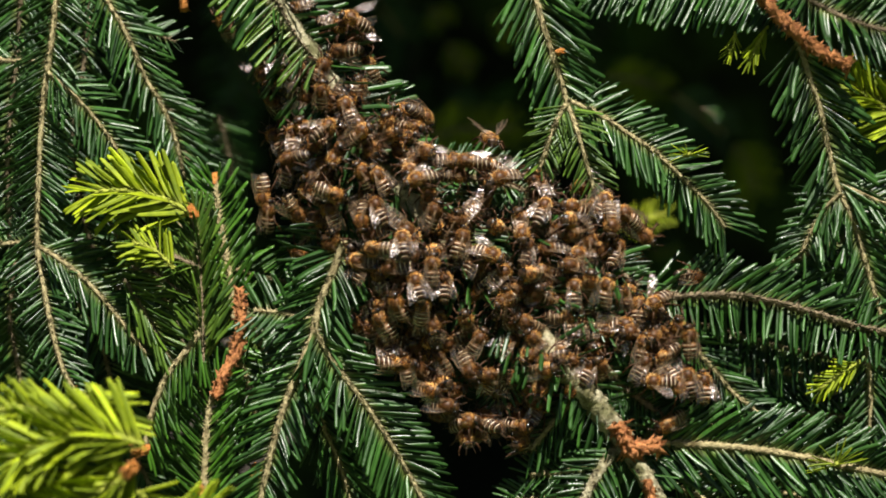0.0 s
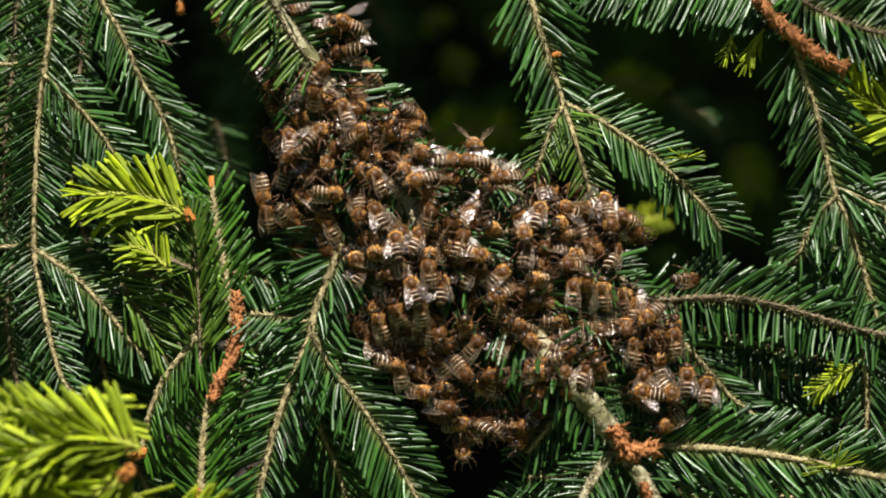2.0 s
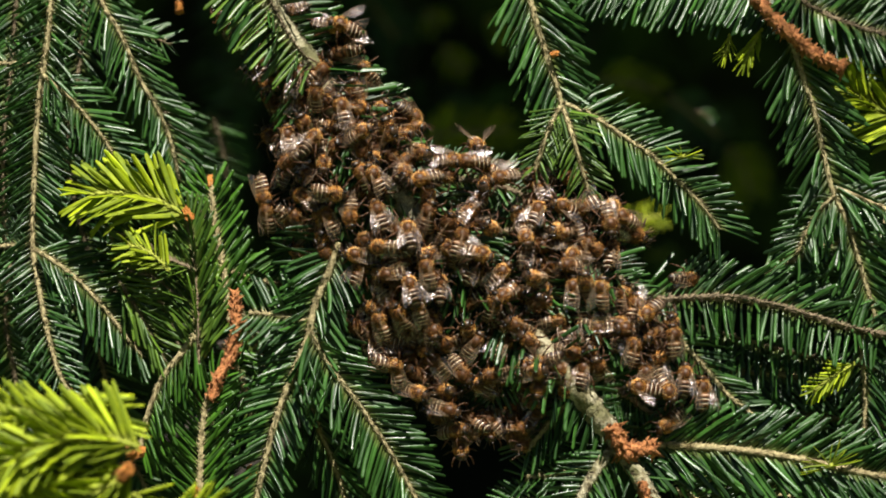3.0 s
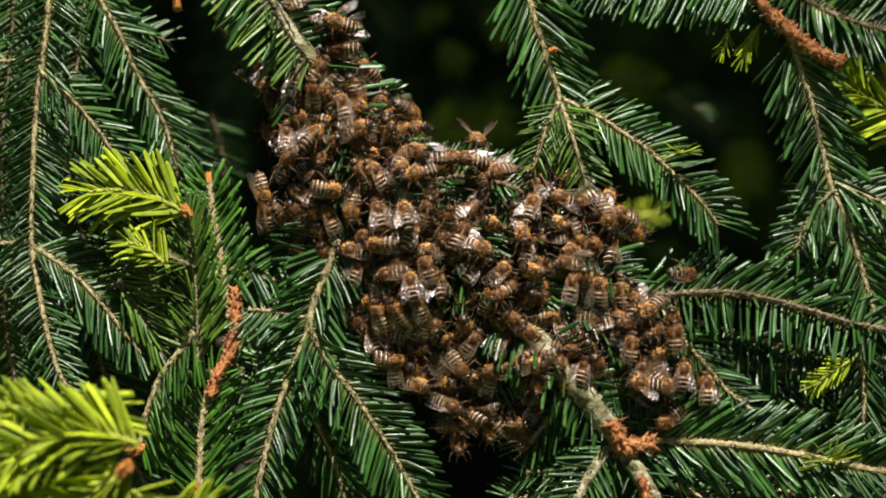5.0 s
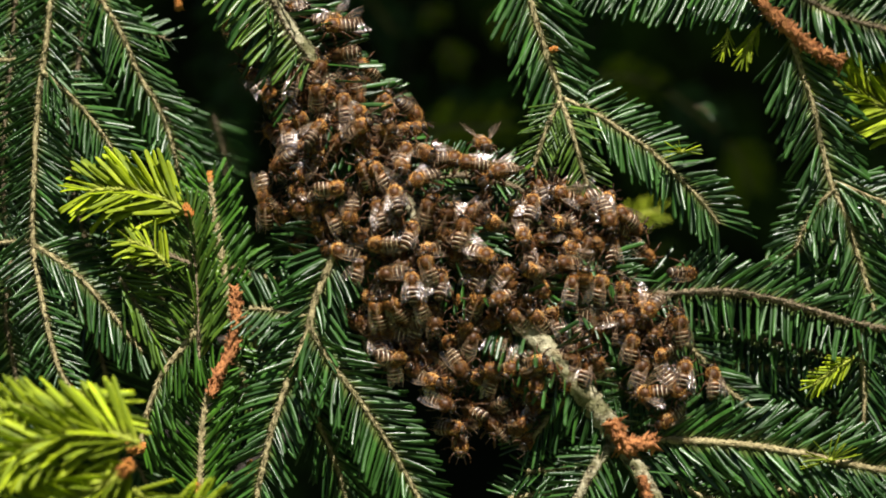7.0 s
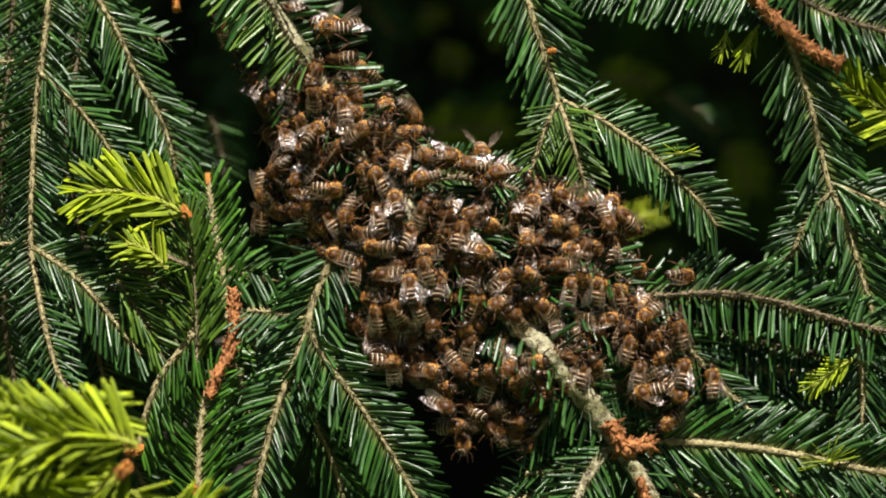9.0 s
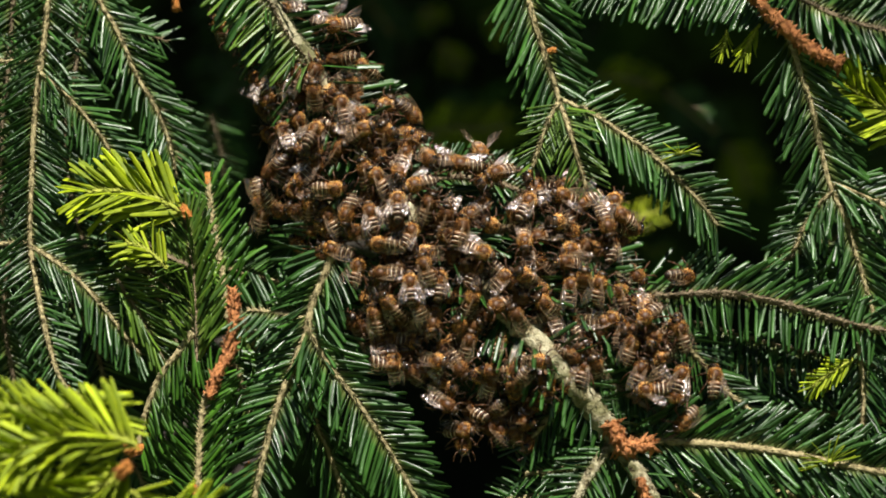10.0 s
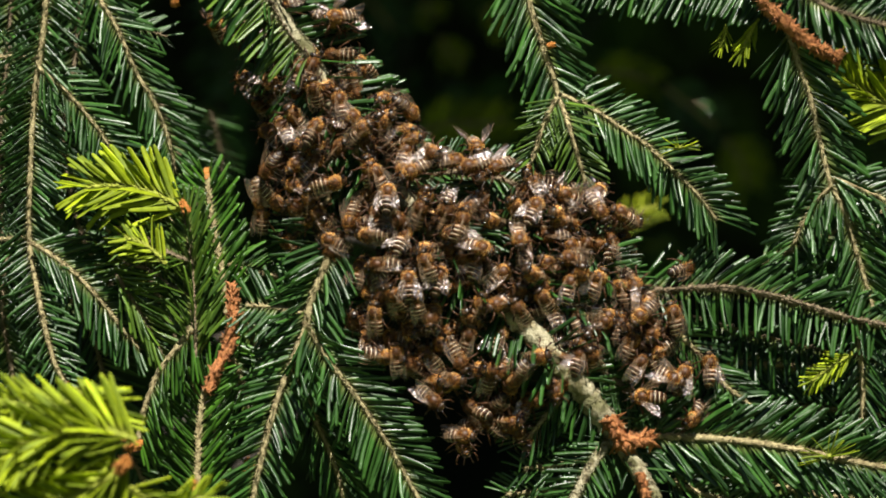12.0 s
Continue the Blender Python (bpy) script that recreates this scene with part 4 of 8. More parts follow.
twig(middle_branch, [(-3.55, -0.9, 1.3), (-3.65, -0.9, 0.4), (-3.75, -0.9, -0.75)], 0.4, 0.3, length=1.6, step=0.2, lean=84, fan=30, both=(1,), bark=DARK_TWIG)
twig(swarm_limb, [(0.57, -1.41, 0.94), (0.67, -1.41, -0.18)], 0.15, 0.12, length=1.33, step=0.092, lean=84, both=(-1,), bark=DARK_TWIG)
twig(swarm_limb, [(2.81, -1.2, -0.74), (2.91, -1.2, -1.99)], 0.15, 0.12, length=1.53, step=0.092, lean=86, both=(-1,), bark=DARK_TWIG)
twig(swarm_limb, [(4.33, -0.92, -0.23), (4.56, -0.92, -0.99)], 0.15, 0.12, length=1.96, step=0.092, lean=84, both=(-1,), bark=DARK_TWIG)
twig(swarm_limb, [(0.1, -1.06, 2.03), (0.27, -1.06, 1.52)], 0.15, 0.12, length=1.62, step=0.092, lean=84, both=(-1,), bark=DARK_TWIG)


# ---- bees ----
def mm(x, y, z):
    return Vector((x, y, z)) * 0.00098


def lathe(bm, stations, across=14, slot=0):
    """A body of round cross-sections: (x, middle height, half width, half height) in millimetres."""
    rings = []
    for x, z, w, h in stations:
        rings.append([bm.verts.new(mm(x, w * math.cos(2 * math.pi * k / across), z + h * math.sin(2 * math.pi * k / across))) for k in range(across)])
    for a, b in zip(rings, rings[1:]):
        for k in range(across):
            bm.faces.new((a[k], b[k], b[(k + 1) % across], a[(k + 1) % across])).material_index = slot
    bm.faces.new(rings[0])
    bm.faces.new(rings[-1][::-1])


def fuzz(bm, dice, centre, radii, count, length, width, slot=0, sweep=-0.25, bare=0.0):
    """Short hairs standing on an ellipsoid."""
    for k in range(count):
        way = Vector((dice.gauss(0, 1), dice.gauss(0, 1), dice.gauss(0.15, 1))).normalized()
        if way.z > 0.7 and dice.random() < bare:
            continue
        foot = Vector([centre[i] + way[i] * radii[i] * 0.93 for i in range(3)])
        out = (way + Vector((sweep, 0, 0)) + Vector((dice.gauss(0, 1), dice.gauss(0, 1), dice.gauss(0, 1))) * 0.22).normalized()
        spike(bm, foot * 0.00098, (foot + out * length * dice.uniform(0.6, 1.2)) * 0.00098, width * 0.00098, slot)


def wing_mesh(long, wide, lobes):
    """A membrane wing from its root at the origin, trailing to -x, with raised veins."""
    bm = bmesh.new()
    front, back = [], []
    for k in range(11):
        u = k / 10
        lead = wide * (0.10 + 0.22 * math.sin(math.pi * u ** 0.8)) * (1 - u ** 6 * 0.9)
        trail = -wide * (0.08 + 0.72 * math.sin(math.pi * u ** 1.35 * 0.93)) * (1 - u ** 8 * 0.9)
        lift = 0.25 * math.sin(math.pi * u)
        front.append(bm.verts.new(mm(-long * u, lead, lift)))
        back.append(bm.verts.new(mm(-long * u, trail, lift - 0.15)))
    middle = [bm.verts.new((a.co + b.co) / 2 + mm(0, 0, 0.14 * (-1) ** k)) for k, (a, b) in enumerate(zip(front, back))]
    for a, b in ((front, middle), (middle, back)):
        for k in range(10):
            bm.faces.new((a[k], a[k + 1], b[k + 1], b[k]))
    for start, end, bend in lobes:
        line, run = glide([mm(*start), mm(*bend), mm(*end)], 7)
        tube(bm, [p * 1.0 + mm(0, 0, 0.2) for p in line], lambda u: 0.0001 * (1 - 0.5 * u), 4, slot=1)
    mesh = bpy.data.meshes.new("wing")
    bm.to_mesh(mesh)
    bm.free()
    mesh.materials.append(WING)
    mesh.materials.append(VEIN)
    mesh.polygons.foreach_set("use_smooth", [True] * len(mesh.polygons))
    return mesh


FOREWING = wing_mesh(8.8, 2.9, (((0, 0.2, 0), (-8.6, 0.3, 0), (-4.5, 0.9, 0.2)), ((0, 0, 0), (-8.0, -1.2, 0), (-4, -0.2, 0.2)), ((-1, -0.2, 0), (-5.5, -2.2, 0), (-3.5, -1.0, 0.2)), ((-4.5, 0.8, 0.1), (-6.5, -1.6, 0.1), (-5.6, -0.3, 0.2))))
HINDWING = wing_mesh(6.3, 2.6, (((0, 0.1, 0), (-5.6, 0.2, 0), (-3, 0.5, 0.2)), ((0, -0.1, 0), (-4.6, -1.2, 0), (-2.5, -0.4, 0.2))))


def legs_of(bee):
    """Three pairs of jointed legs."""
    for hand in (-1, 1):
        for root, knee, ankle, toe in (((2.6, 0.9, 1.6), (4.2, 2.6, 2.2), (5.0, 3.3, 0.7), (5.9, 3.3, 0.1)), ((1.6, 1.1, 1.4), (1.6, 3.6, 2.4), (1.1, 4.6, 0.7), (1.0, 5.4, 0.1)),
                                       ((0.6, 1.0, 1.4), (-1.6, 3.2, 2.6), (-3.6, 3.9, 1.1), (-4.9, 4.2, 0.1))):
            bm = bmesh.new()
            spots = [mm(x, y * hand, z) for x, y, z in (root, knee, ankle, toe)]
            for (a, b), (thick, thin) in zip(zip(spots, spots[1:]), ((0.24, 0.28), (0.2, 0.33), (0.18, 0.1))):
                tube(bm, [a.lerp(b, u / 3) for u in range(4)], lambda u: (thick + (thin - thick) * u) / 1000, 6)
            part("leg", bm, LEG, bee)


def honey_bee(label, spread, lift):
    """A worker bee about 11 mm long, its abdomen shortened to fit the camera's view: head, furry thorax, ringed
    abdomen, two pairs of wings, six legs. spread, lift: how far the wings stand out and up.
    """
    dice = random.Random(3)
    bee = thing("honey_bee", (0, 0, 0), label, "bee", "honey bees of the swarm")
    bm = bmesh.new()
    blob(bm, mm(1.5, 0, 2.9), mm(2.15, 2.0, 1.95), 16, 11, 0.04, 900)
    fuzz(bm, dice, (1.5, 0, 2.9), (2.15, 2.05, 1.95), 2400, 1.05, 0.027, 1, sweep=-0.2, bare=0.88)
    part("thorax", bm, (HIDE, FUR), bee, "golden-brown furry thorax")
    bm = bmesh.new()
    stations, pitch = [(0.1, 2.6, 0.5, 0.5), (-0.35, 2.6, 1.3, 1.25)], 1.32
    for k in range(4):
        x = -0.7 - k * pitch
        grow = (1.95, 2.2, 2.05, 1.65)[k]
        after = (2.2, 2.15, 1.85, 1.0)[k]
        drop = 2.6 - 0.11 * k * k
        stations += [(x, drop, grow * 0.97, grow * 0.9), (x - pitch * 0.5, drop - 0.03, (grow + after) / 2 * 1.03, (grow + after) / 2 * 0.96), (x - pitch * 0.93, drop - 0.08, after, after * 0.92)]
    stations.append((-6.3, 1.25, 0.18, 0.18))
    lathe(bm, stations)
    fuzz(bm, dice, (-1.2, 0, 2.6), (1.2, 2.1, 1.95), 160, 0.6, 0.05, 1)
    fuzz(bm, dice, (-3.4, 0, 2.3), (2.6, 2.0, 1.85), 160, 0.35, 0.045, 1)
    part("abdomen", bm, (ABDOMEN, FUR), bee, "dark abdomen with pale cream rings")
    bm = bmesh.new()
    blob(bm, mm(4.2, 0, 2.5), mm(0.95, 1.75, 1.5), 12, 8)
    fuzz(bm, dice, (4.2, 0, 2.6), (0.95, 1.5, 1.45), 110, 0.45, 0.06, 1)
    head = part("head", bm, (CHITIN, FUR), bee)
    for hand in (-1, 1):
        bm = bmesh.new()
        blob(bm, mm(4.3, 1.45 * hand, 2.75), mm(0.62, 0.5, 1.05), 9, 7)
        part("eye", bm, EYE, head)
        bm = bmesh.new()
        line, run = glide([mm(4.9, 0.35 * hand, 2.6), mm(5.9, 0.9 * hand, 3.2), mm(6.6, 1.2 * hand, 2.4), mm(7.4, 1.6 * hand, 1.5)], 9)
        tube(bm, line, lambda u: 0.00013, 5)
        part("antenna", bm, CHITIN, head)
        for mesh, root, turn in ((FOREWING, (1.9, 1.35, 4.1), spread), (HINDWING, (0.9, 1.3, 3.9), spread * 1.25 + 6)):
            wing = new("wing", mesh)
            wing.parent = bee
            wing.matrix_basis = Matrix.Translation(mm(root[0], root[1] * hand, root[2])) @ pose(0, 0, 0, 0, lift, -turn * hand) @ pose(0, 0, 0, 10 * hand, 0, 0) @ Matrix.Diagonal((1, hand, 1, 1))
    legs_of(bee)
    return bee


FOLDED = honey_bee("brown-gold honey bee with folded wings clinging to the swarm", 3, 3)
HALF_OPEN = honey_bee("brown-gold honey bee with half-open wings clinging to the swarm", 17, 7)
OPEN = honey_bee("brown-gold honey bee with wings held open and raised", 40, 26)

# The swarm's front over the bough, bulges placed to fit the camera's view: centre (x, z), half width, half height and
# bulge towards the front, in centimetres.
BULGES = ((-3.98, 5.63, 1.62, 2.55, 0.77), (-2.45, 2.4, 3.4, 2.55, 1.62), (-0.07, 0.36, 3.91, 3.4, 1.87), (3.33, 0.36, 3.4, 2.38, 1.28), (-0.75, -2.53, 2.89, 2.89, 1.19), (2.99, -2.19, 3.91, 2.89, 1.45), (6.22, -3.04, 2.55, 2.72, 1.62), (1.12, -4.4, 2.38, 2.3, 0.95), (-4.49, 1.89, 1.53, 2.21, 0.48))


def swarm_front(x, z):
    """How far the swarm's skin stands out towards the front at (x, z)."""
    out = 0.0
    for cx, cz, rx, rz, depth in BULGES:
        q = ((x - cx) / rx) ** 2 + ((z - cz) / rz) ** 2
        out += (depth * max(0.0, 1 - q) ** 0.5) ** 4 if q < 1 else 0.0
    return -(out ** 0.25) 


def clinging(x, z, heading, lean=0.0, tip=0.0, deep=0.0):
    """The pose of a bee at (x, z) on the swarm's skin, its head towards heading (degrees from the right, turning upwards); lean and tip tilt it, deep sets it further in."""
    d = 0.45
    slope_x = (swarm_front(x + d, z) - swarm_front(x - d, z)) / (2 * d)
    slope_z = (swarm_front(x, z + d) - swarm_front(x, z - d)) / (2 * d)
    out = Vector((max(-1, min(1, slope_x)) * 0.75, -1, max(-1, min(1, slope_z)) * 0.75)).normalized()
    ahead = Vector((math.cos(radians(heading)), 0, math.sin(radians(heading))))
    ahead = (ahead - out * ahead.dot(out)).normalized()
    left = out.cross(ahead)
    turn = Matrix((ahead, left, out)).transposed().to_4x4()
    spot = cm(x, swarm_front(x, z) + deep, z) + out * -0.0015
    return Matrix.Translation(spot) @ turn @ pose(0, 0, 0, lean, tip, 0)


BEES = []
for bee in (FOLDED, HALF_OPEN, OPEN):
    BEES.append(bee)


def more_bees(kind, count):
    """Further bees of a kind."""
    for k in range(count):
        BEES.append(copy_thing(kind, Matrix.Identity(4)))


for kind, count in ((FOLDED, 191), (HALF_OPEN, 66), (OPEN, 4)):
    more_bees(kind, count)


def motions():
    """The bees' crawling. Rows: seconds, x, z, heading on the swarm's skin; then lean, tip and depth of the bee."""
    def crawl(bee, lean, tip, deep, *rows):
        walk(bee, [(t, clinging(x, z, heading, lean, tip, deep)) for t, x, z, heading in rows])

    crawl(BEES[0], 12, -7, 0.08, (0, -4.56, 7.19, 200), (1, -4.55, 7.22, 202), (2, -4.56, 7.21, 205), (3, -4.57, 7.19, 203), (5, -4.56, 7.17, 206), (6, -4.56, 7.15, 203), (7, -4.57, 7.13, 199), (9, -4.59, 7.15, 198), (10, -4.59, 7.16, 193), (11, -4.59, 7.14, 194), (12, -4.60, 7.11, 202))
    crawl(BEES[3], -36, -3, 0.08, (0, -2.29, 5.61, 120), (1, -2.28, 5.61, 126), (2, -2.26, 5.61, 134), (3, -2.27, 5.61, 136), (5, -2.24, 5.58, 142), (6, -2.29, 5.59, 143), (7, -2.30, 5.59, 146), (9, -2.29, 5.59, 151), (10, -2.26, 5.63, 147), (11, -2.27, 5.61, 140), (12, -2.26, 5.55, 140))
    crawl(BEES[4], 20, 10, 0.25, (0, -4.18, 5.50, 70), (1, -4.18, 5.55, 70), (2, -4.11, 5.60, 67), (3, -4.06, 5.58, 63), (5, -4.04, 5.56, 68), (6, -4.04, 5.56, 70), (7, -4.04, 5.58, 71), (9, -4.03, 5.59, 75), (10, -4.01, 5.60, 76), (11, -4.02, 5.55, 85), (12, -3.97, 5.55, 83))
    crawl(BEES[5], -21, -34, -0.36, (0, -3.69, 4.82, 90), (1, -3.71, 4.77, 88), (2, -3.76, 4.85, 88), (3, -3.72, 4.82, 95), (5, -3.72, 4.83, 94), (6, -3.69, 4.75, 91), (7, -3.67, 4.75, 95), (9, -3.69, 4.75, 96), (10, -3.69, 4.79, 99), (11, -3.70, 4.77, 105), (12, -3.69, 4.74, 107))
    crawl(BEES[6], -38, 38, 0.17, (0, -2.92, 4.75, 270), (1, -2.86, 4.70, 264), (2, -2.79, 4.75, 273), (3, -2.74, 4.73, 282), (5, -2.72, 4.67, 285), (6, -2.77, 4.71, 290), (7, -2.77, 4.73, 282), (9, -2.79, 4.76, 288), (10, -2.79, 4.80, 285), (11, -2.80, 4.72, 288), (12, -2.79, 4.78, 282))
    crawl(BEES[7], -20, -1, 0.24, (0, -3.06, 4.33, 10), (1, -2.88, 4.30, -1), (2, -2.72, 4.24, -3), (3, -2.68, 4.22, -4), (5, -2.66, 4.17, -10), (6, -2.68, 4.09, -14), (7, -2.68, 4.01, -18), (9, -2.72, 4.07, -24), (10, -2.51, 4.01, -25), (11, -2.74, 4.19, -26), (12, -2.77, 3.81, -33))
    crawl(BEES[8], 50, -58, -0.01, (0, -4.55, 3.76, 90), (1, -4.65, 3.96, 89), (2, -4.50, 4.12, 91), (3, -4.37, 3.95, 93), (5, -4.45, 3.97, 99), (6, -4.44, 3.95, 99), (7, -4.45, 3.92, 98), (9, -4.47, 3.93, 102), (10, -4.47, 3.91, 107), (11, -4.48, 3.92, 113), (12, -4.57, 3.89, 118))
    crawl(BEES[9], 26, 7, 0.14, (0, -4.73, 3.30, 100), (1, -4.73, 3.30, 107), (2, -4.73, 3.32, 103), (3, -4.72, 3.35, 104), (5, -4.73, 3.35, 98), (6, -4.70, 3.38, 100), (7, -4.70, 3.38, 108), (9, -4.70, 3.38, 107), (10, -4.72, 3.37, 119), (11, -4.70, 3.37, 125), (12, -4.72, 3.37, 123))
    crawl(BEES[10], -16, -34, -0.27, (0, -2.48, 3.49, 30), (1, -2.45, 3.54, 27), (2, -2.38, 3.56, 26), (3, -2.34, 3.54, 23), (5, -2.34, 3.54, 26), (6, -2.34, 3.57, 28), (7, -2.34, 3.57, 29), (9, -2.23, 3.54, 29), (10, -2.21, 3.53, 23), (11, -2.22, 3.48, 37), (12, -2.21, 3.40, 37))
    crawl(BEES[11], 38, -57, -0.02, (0, -1.59, 3.63, 0), (1, -1.56, 3.68, 1), (2, -1.54, 3.73, -0), (3, -1.57, 3.70, -2), (5, -1.55, 3.68, -5), (6, -1.57, 3.68, -8), (7, -1.55, 3.68, -12), (9, -1.53, 3.77, -7), (10, -1.43, 3.59, -11), (11, -1.55, 3.88, -7), (12, -1.48, 3.92, -12))
    crawl(BEES[12], -42, -35, 0.16, (0, -1.10, 3.53, 340), (1, -1.07, 3.58, 344), (2, -1.00, 3.63, 345), (3, -0.90, 3.58, 353), (5, -0.81, 3.44, 362), (6, -0.82, 3.42, 363), (7, -0.78, 3.39, 372), (9, -0.75, 3.32, 366), (10, -0.75, 3.12, 370), (11, -0.78, 3.05, 372), (12, -0.77, 2.97, 373))
    crawl(BEES[13], 44, -36, 0.28, (0, -2.07, 2.93, 270), (1, -1.97, 2.90, 277), (2, -1.91, 2.85, 281), (3, -1.90, 2.85, 279), (5, -1.91, 2.84, 280), (6, -1.95, 2.82, 278), (7, -1.93, 2.85, 286), (9, -1.77, 2.87, 279), (10, -1.67, 2.86, 276), (11, -1.78, 2.87, 276), (12, -1.92, 2.94, 274))
    crawl(BEES[14], -44, -49, 0.08, (0, -1.38, 2.34, 270), (1, -1.37, 2.39, 271), (2, -1.40, 2.41, 271), (3, -1.35, 2.36, 276), (5, -1.37, 2.35, 275), (6, -1.38, 2.38, 280), (7, -1.39, 2.35, 289), (9, -1.47, 2.38, 286), (10, -1.44, 2.23, 280), (11, -1.46, 2.18, 281), (12, -1.28, 2.14, 283))
    crawl(BEES[15], 52, -48, -0.38, (0, -0.46, 3.01, 300), (1, -0.46, 3.03, 301), (2, -0.46, 3.05, 297), (3, -0.46, 3.06, 301), (5, -0.47, 2.97, 303), (6, -0.49, 2.87, 297), (7, -0.29, 2.90, 300), (9, -0.20, 2.82, 293), (10, -0.16, 2.78, 294), (11, -0.06, 2.81, 294), (12, -0.03, 2.79, 298))
    crawl(BEES[16], 24, 6, -0.16, (0, 0.62, 2.56, 180), (1, 0.65, 2.61, 187), (2, 0.78, 2.65, 184), (3, 0.82, 2.63, 185), (5, 0.81, 2.57, 175), (6, 0.75, 2.54, 175), (7, 0.84, 2.44, 178), (9, 0.94, 2.43, 181), (10, 0.71, 2.44, 182), (11, 0.95, 2.61, 190), (12, 1.01, 2.27, 198))
    crawl(BEES[17], 39, -34, 0.29, (0, -4.02, 2.13, 200), (1, -3.99, 2.18, 203), (2, -3.99, 2.20, 199), (3, -4.00, 2.18, 197), (5, -3.89, 2.18, 187), (6, -3.93, 2.16, 187), (7, -4.12, 2.08, 186), (9, -4.27, 1.96, 191), (10, -4.10, 1.96, 193), (11, -4.25, 1.84, 200), (12, -4.17, 2.27, 216))
    crawl(BEES[18], 29, 7, -0.11, (0, -3.45, 1.87, 340), (1, -3.47, 1.93, 348), (2, -3.40, 1.95, 356), (3, -3.36, 1.95, 352), (5, -3.34, 1.95, 349), (6, -3.34, 1.95, 361), (7, -3.32, 1.95, 364), (9, -3.31, 1.98, 359), (10, -3.31, 1.99, 363), (11, -3.32, 1.97, 366), (12, -3.31, 1.97, 374))
    crawl(BEES[19], -1, -5, 0.03, (0, -5.47, 1.73, 270), (1, -5.44, 1.78, 271), (2, -5.36, 1.83, 278), (3, -5.32, 1.80, 286), (5, -5.30, 1.76, 288), (6, -5.30, 1.73, 284), (7, -5.28, 1.73, 281), (9, -5.27, 1.83, 281), (10, -5.37, 1.63, 284), (11, -5.33, 1.92, 284), (12, -5.33, 1.50, 283))
    crawl(BEES[20], -21, 8, -0.16, (0, -5.27, 1.09, 80), (1, -5.24, 1.14, 86), (2, -5.16, 1.18, 90), (3, -5.12, 1.16, 87), (5, -5.13, 1.11, 90), (6, -5.15, 1.11, 85), (7, -5.16, 1.14, 83), (9, -5.24, 1.04, 81), (10, -5.24, 1.03, 71), (11, -5.25, 0.98, 76), (12, -5.21, 0.88, 80))
    crawl(BEES[21], 18, -27, 0.22, (0, -4.66, 1.34, 120), (1, -4.25, 1.20, 115), (2, -4.58, 1.26, 119), (3, -4.45, 1.13, 126), (5, -4.44, 1.23, 119), (6, -4.44, 1.24, 118), (7, -4.36, 1.21, 122), (9, -4.38, 1.21, 127), (10, -4.38, 1.20, 131), (11, -4.36, 1.18, 126), (12, -4.35, 1.16, 121))
    crawl(BEES[22], 25, 0, 0.14, (0, -3.57, 1.15, 110), (1, -3.37, 1.14, 109), (2, -3.51, 0.84, 113), (3, -3.48, 1.03, 112), (5, -3.42, 0.95, 109), (6, -3.42, 0.95, 110), (7, -3.37, 0.95, 115), (9, -3.37, 0.95, 121), (10, -3.37, 0.94, 116), (11, -3.45, 0.87, 114), (12, -3.60, 0.85, 126))
    crawl(BEES[23], 48, -23, -0.07, (0, -2.73, 2.23, 120), (1, -2.70, 2.28, 123), (2, -2.63, 2.33, 125), (3, -2.61, 2.30, 118), (5, -2.57, 2.25, 123), (6, -2.54, 2.26, 111), (7, -2.54, 2.28, 112), (9, -2.51, 2.33, 104), (10, -2.47, 2.36, 99), (11, -2.64, 2.43, 105), (12, -2.32, 2.29, 96))
    crawl(BEES[24], -38, -17, -0.20, (0, -0.27, 1.11, 70), (1, -0.27, 1.16, 66), (2, -0.27, 1.18, 75), (3, -0.28, 1.16, 76), (5, -0.29, 1.17, 76), (6, -0.28, 1.18, 80), (7, -0.29, 1.17, 77), (9, -0.36, 1.14, 73), (10, -0.23, 1.31, 71), (11, -0.40, 1.33, 68), (12, -0.44, 1.00, 69))
    crawl(BEES[25], 48, 10, -0.11, (0, 0.16, 0.35, 75), (1, 0.19, 0.40, 72), (2, 0.27, 0.44, 73), (3, 0.29, 0.44, 76), (5, 0.35, 0.54, 68), (6, 0.36, 0.56, 70), (7, 0.35, 0.56, 78), (9, 0.36, 0.56, 79), (10, 0.38, 0.63, 77), (11, 0.37, 0.58, 75), (12, 0.40, 0.68, 73))
    crawl(BEES[26], -25, 8, -0.28, (0, -2.05, 0.22, 180), (1, -1.80, 0.13, 182), (2, -1.87, 0.18, 181), (3, -1.74, 0.33, 179), (5, -1.83, 0.31, 185), (6, -1.82, 0.28, 182), (7, -1.80, 0.30, 183), (9, -1.86, 0.25, 180), (10, -1.66, 0.34, 180), (11, -1.63, 0.41, 179), (12, -1.99, 0.45, 179))
    crawl(BEES[27], -9, -37, 0.02, (0, -0.52, 0.04, 190), (1, -0.52, 0.04, 194), (2, -0.52, 0.03, 191), (3, -0.53, 0.03, 197), (5, -0.55, 0.02, 194), (6, -0.54, 0.03, 189), (7, -0.54, 0.02, 188), (9, -0.54, 0.02, 185), (10, -0.54, 0.01, 181), (11, -0.55, -0.03, 184), (12, -0.52, -0.06, 180))
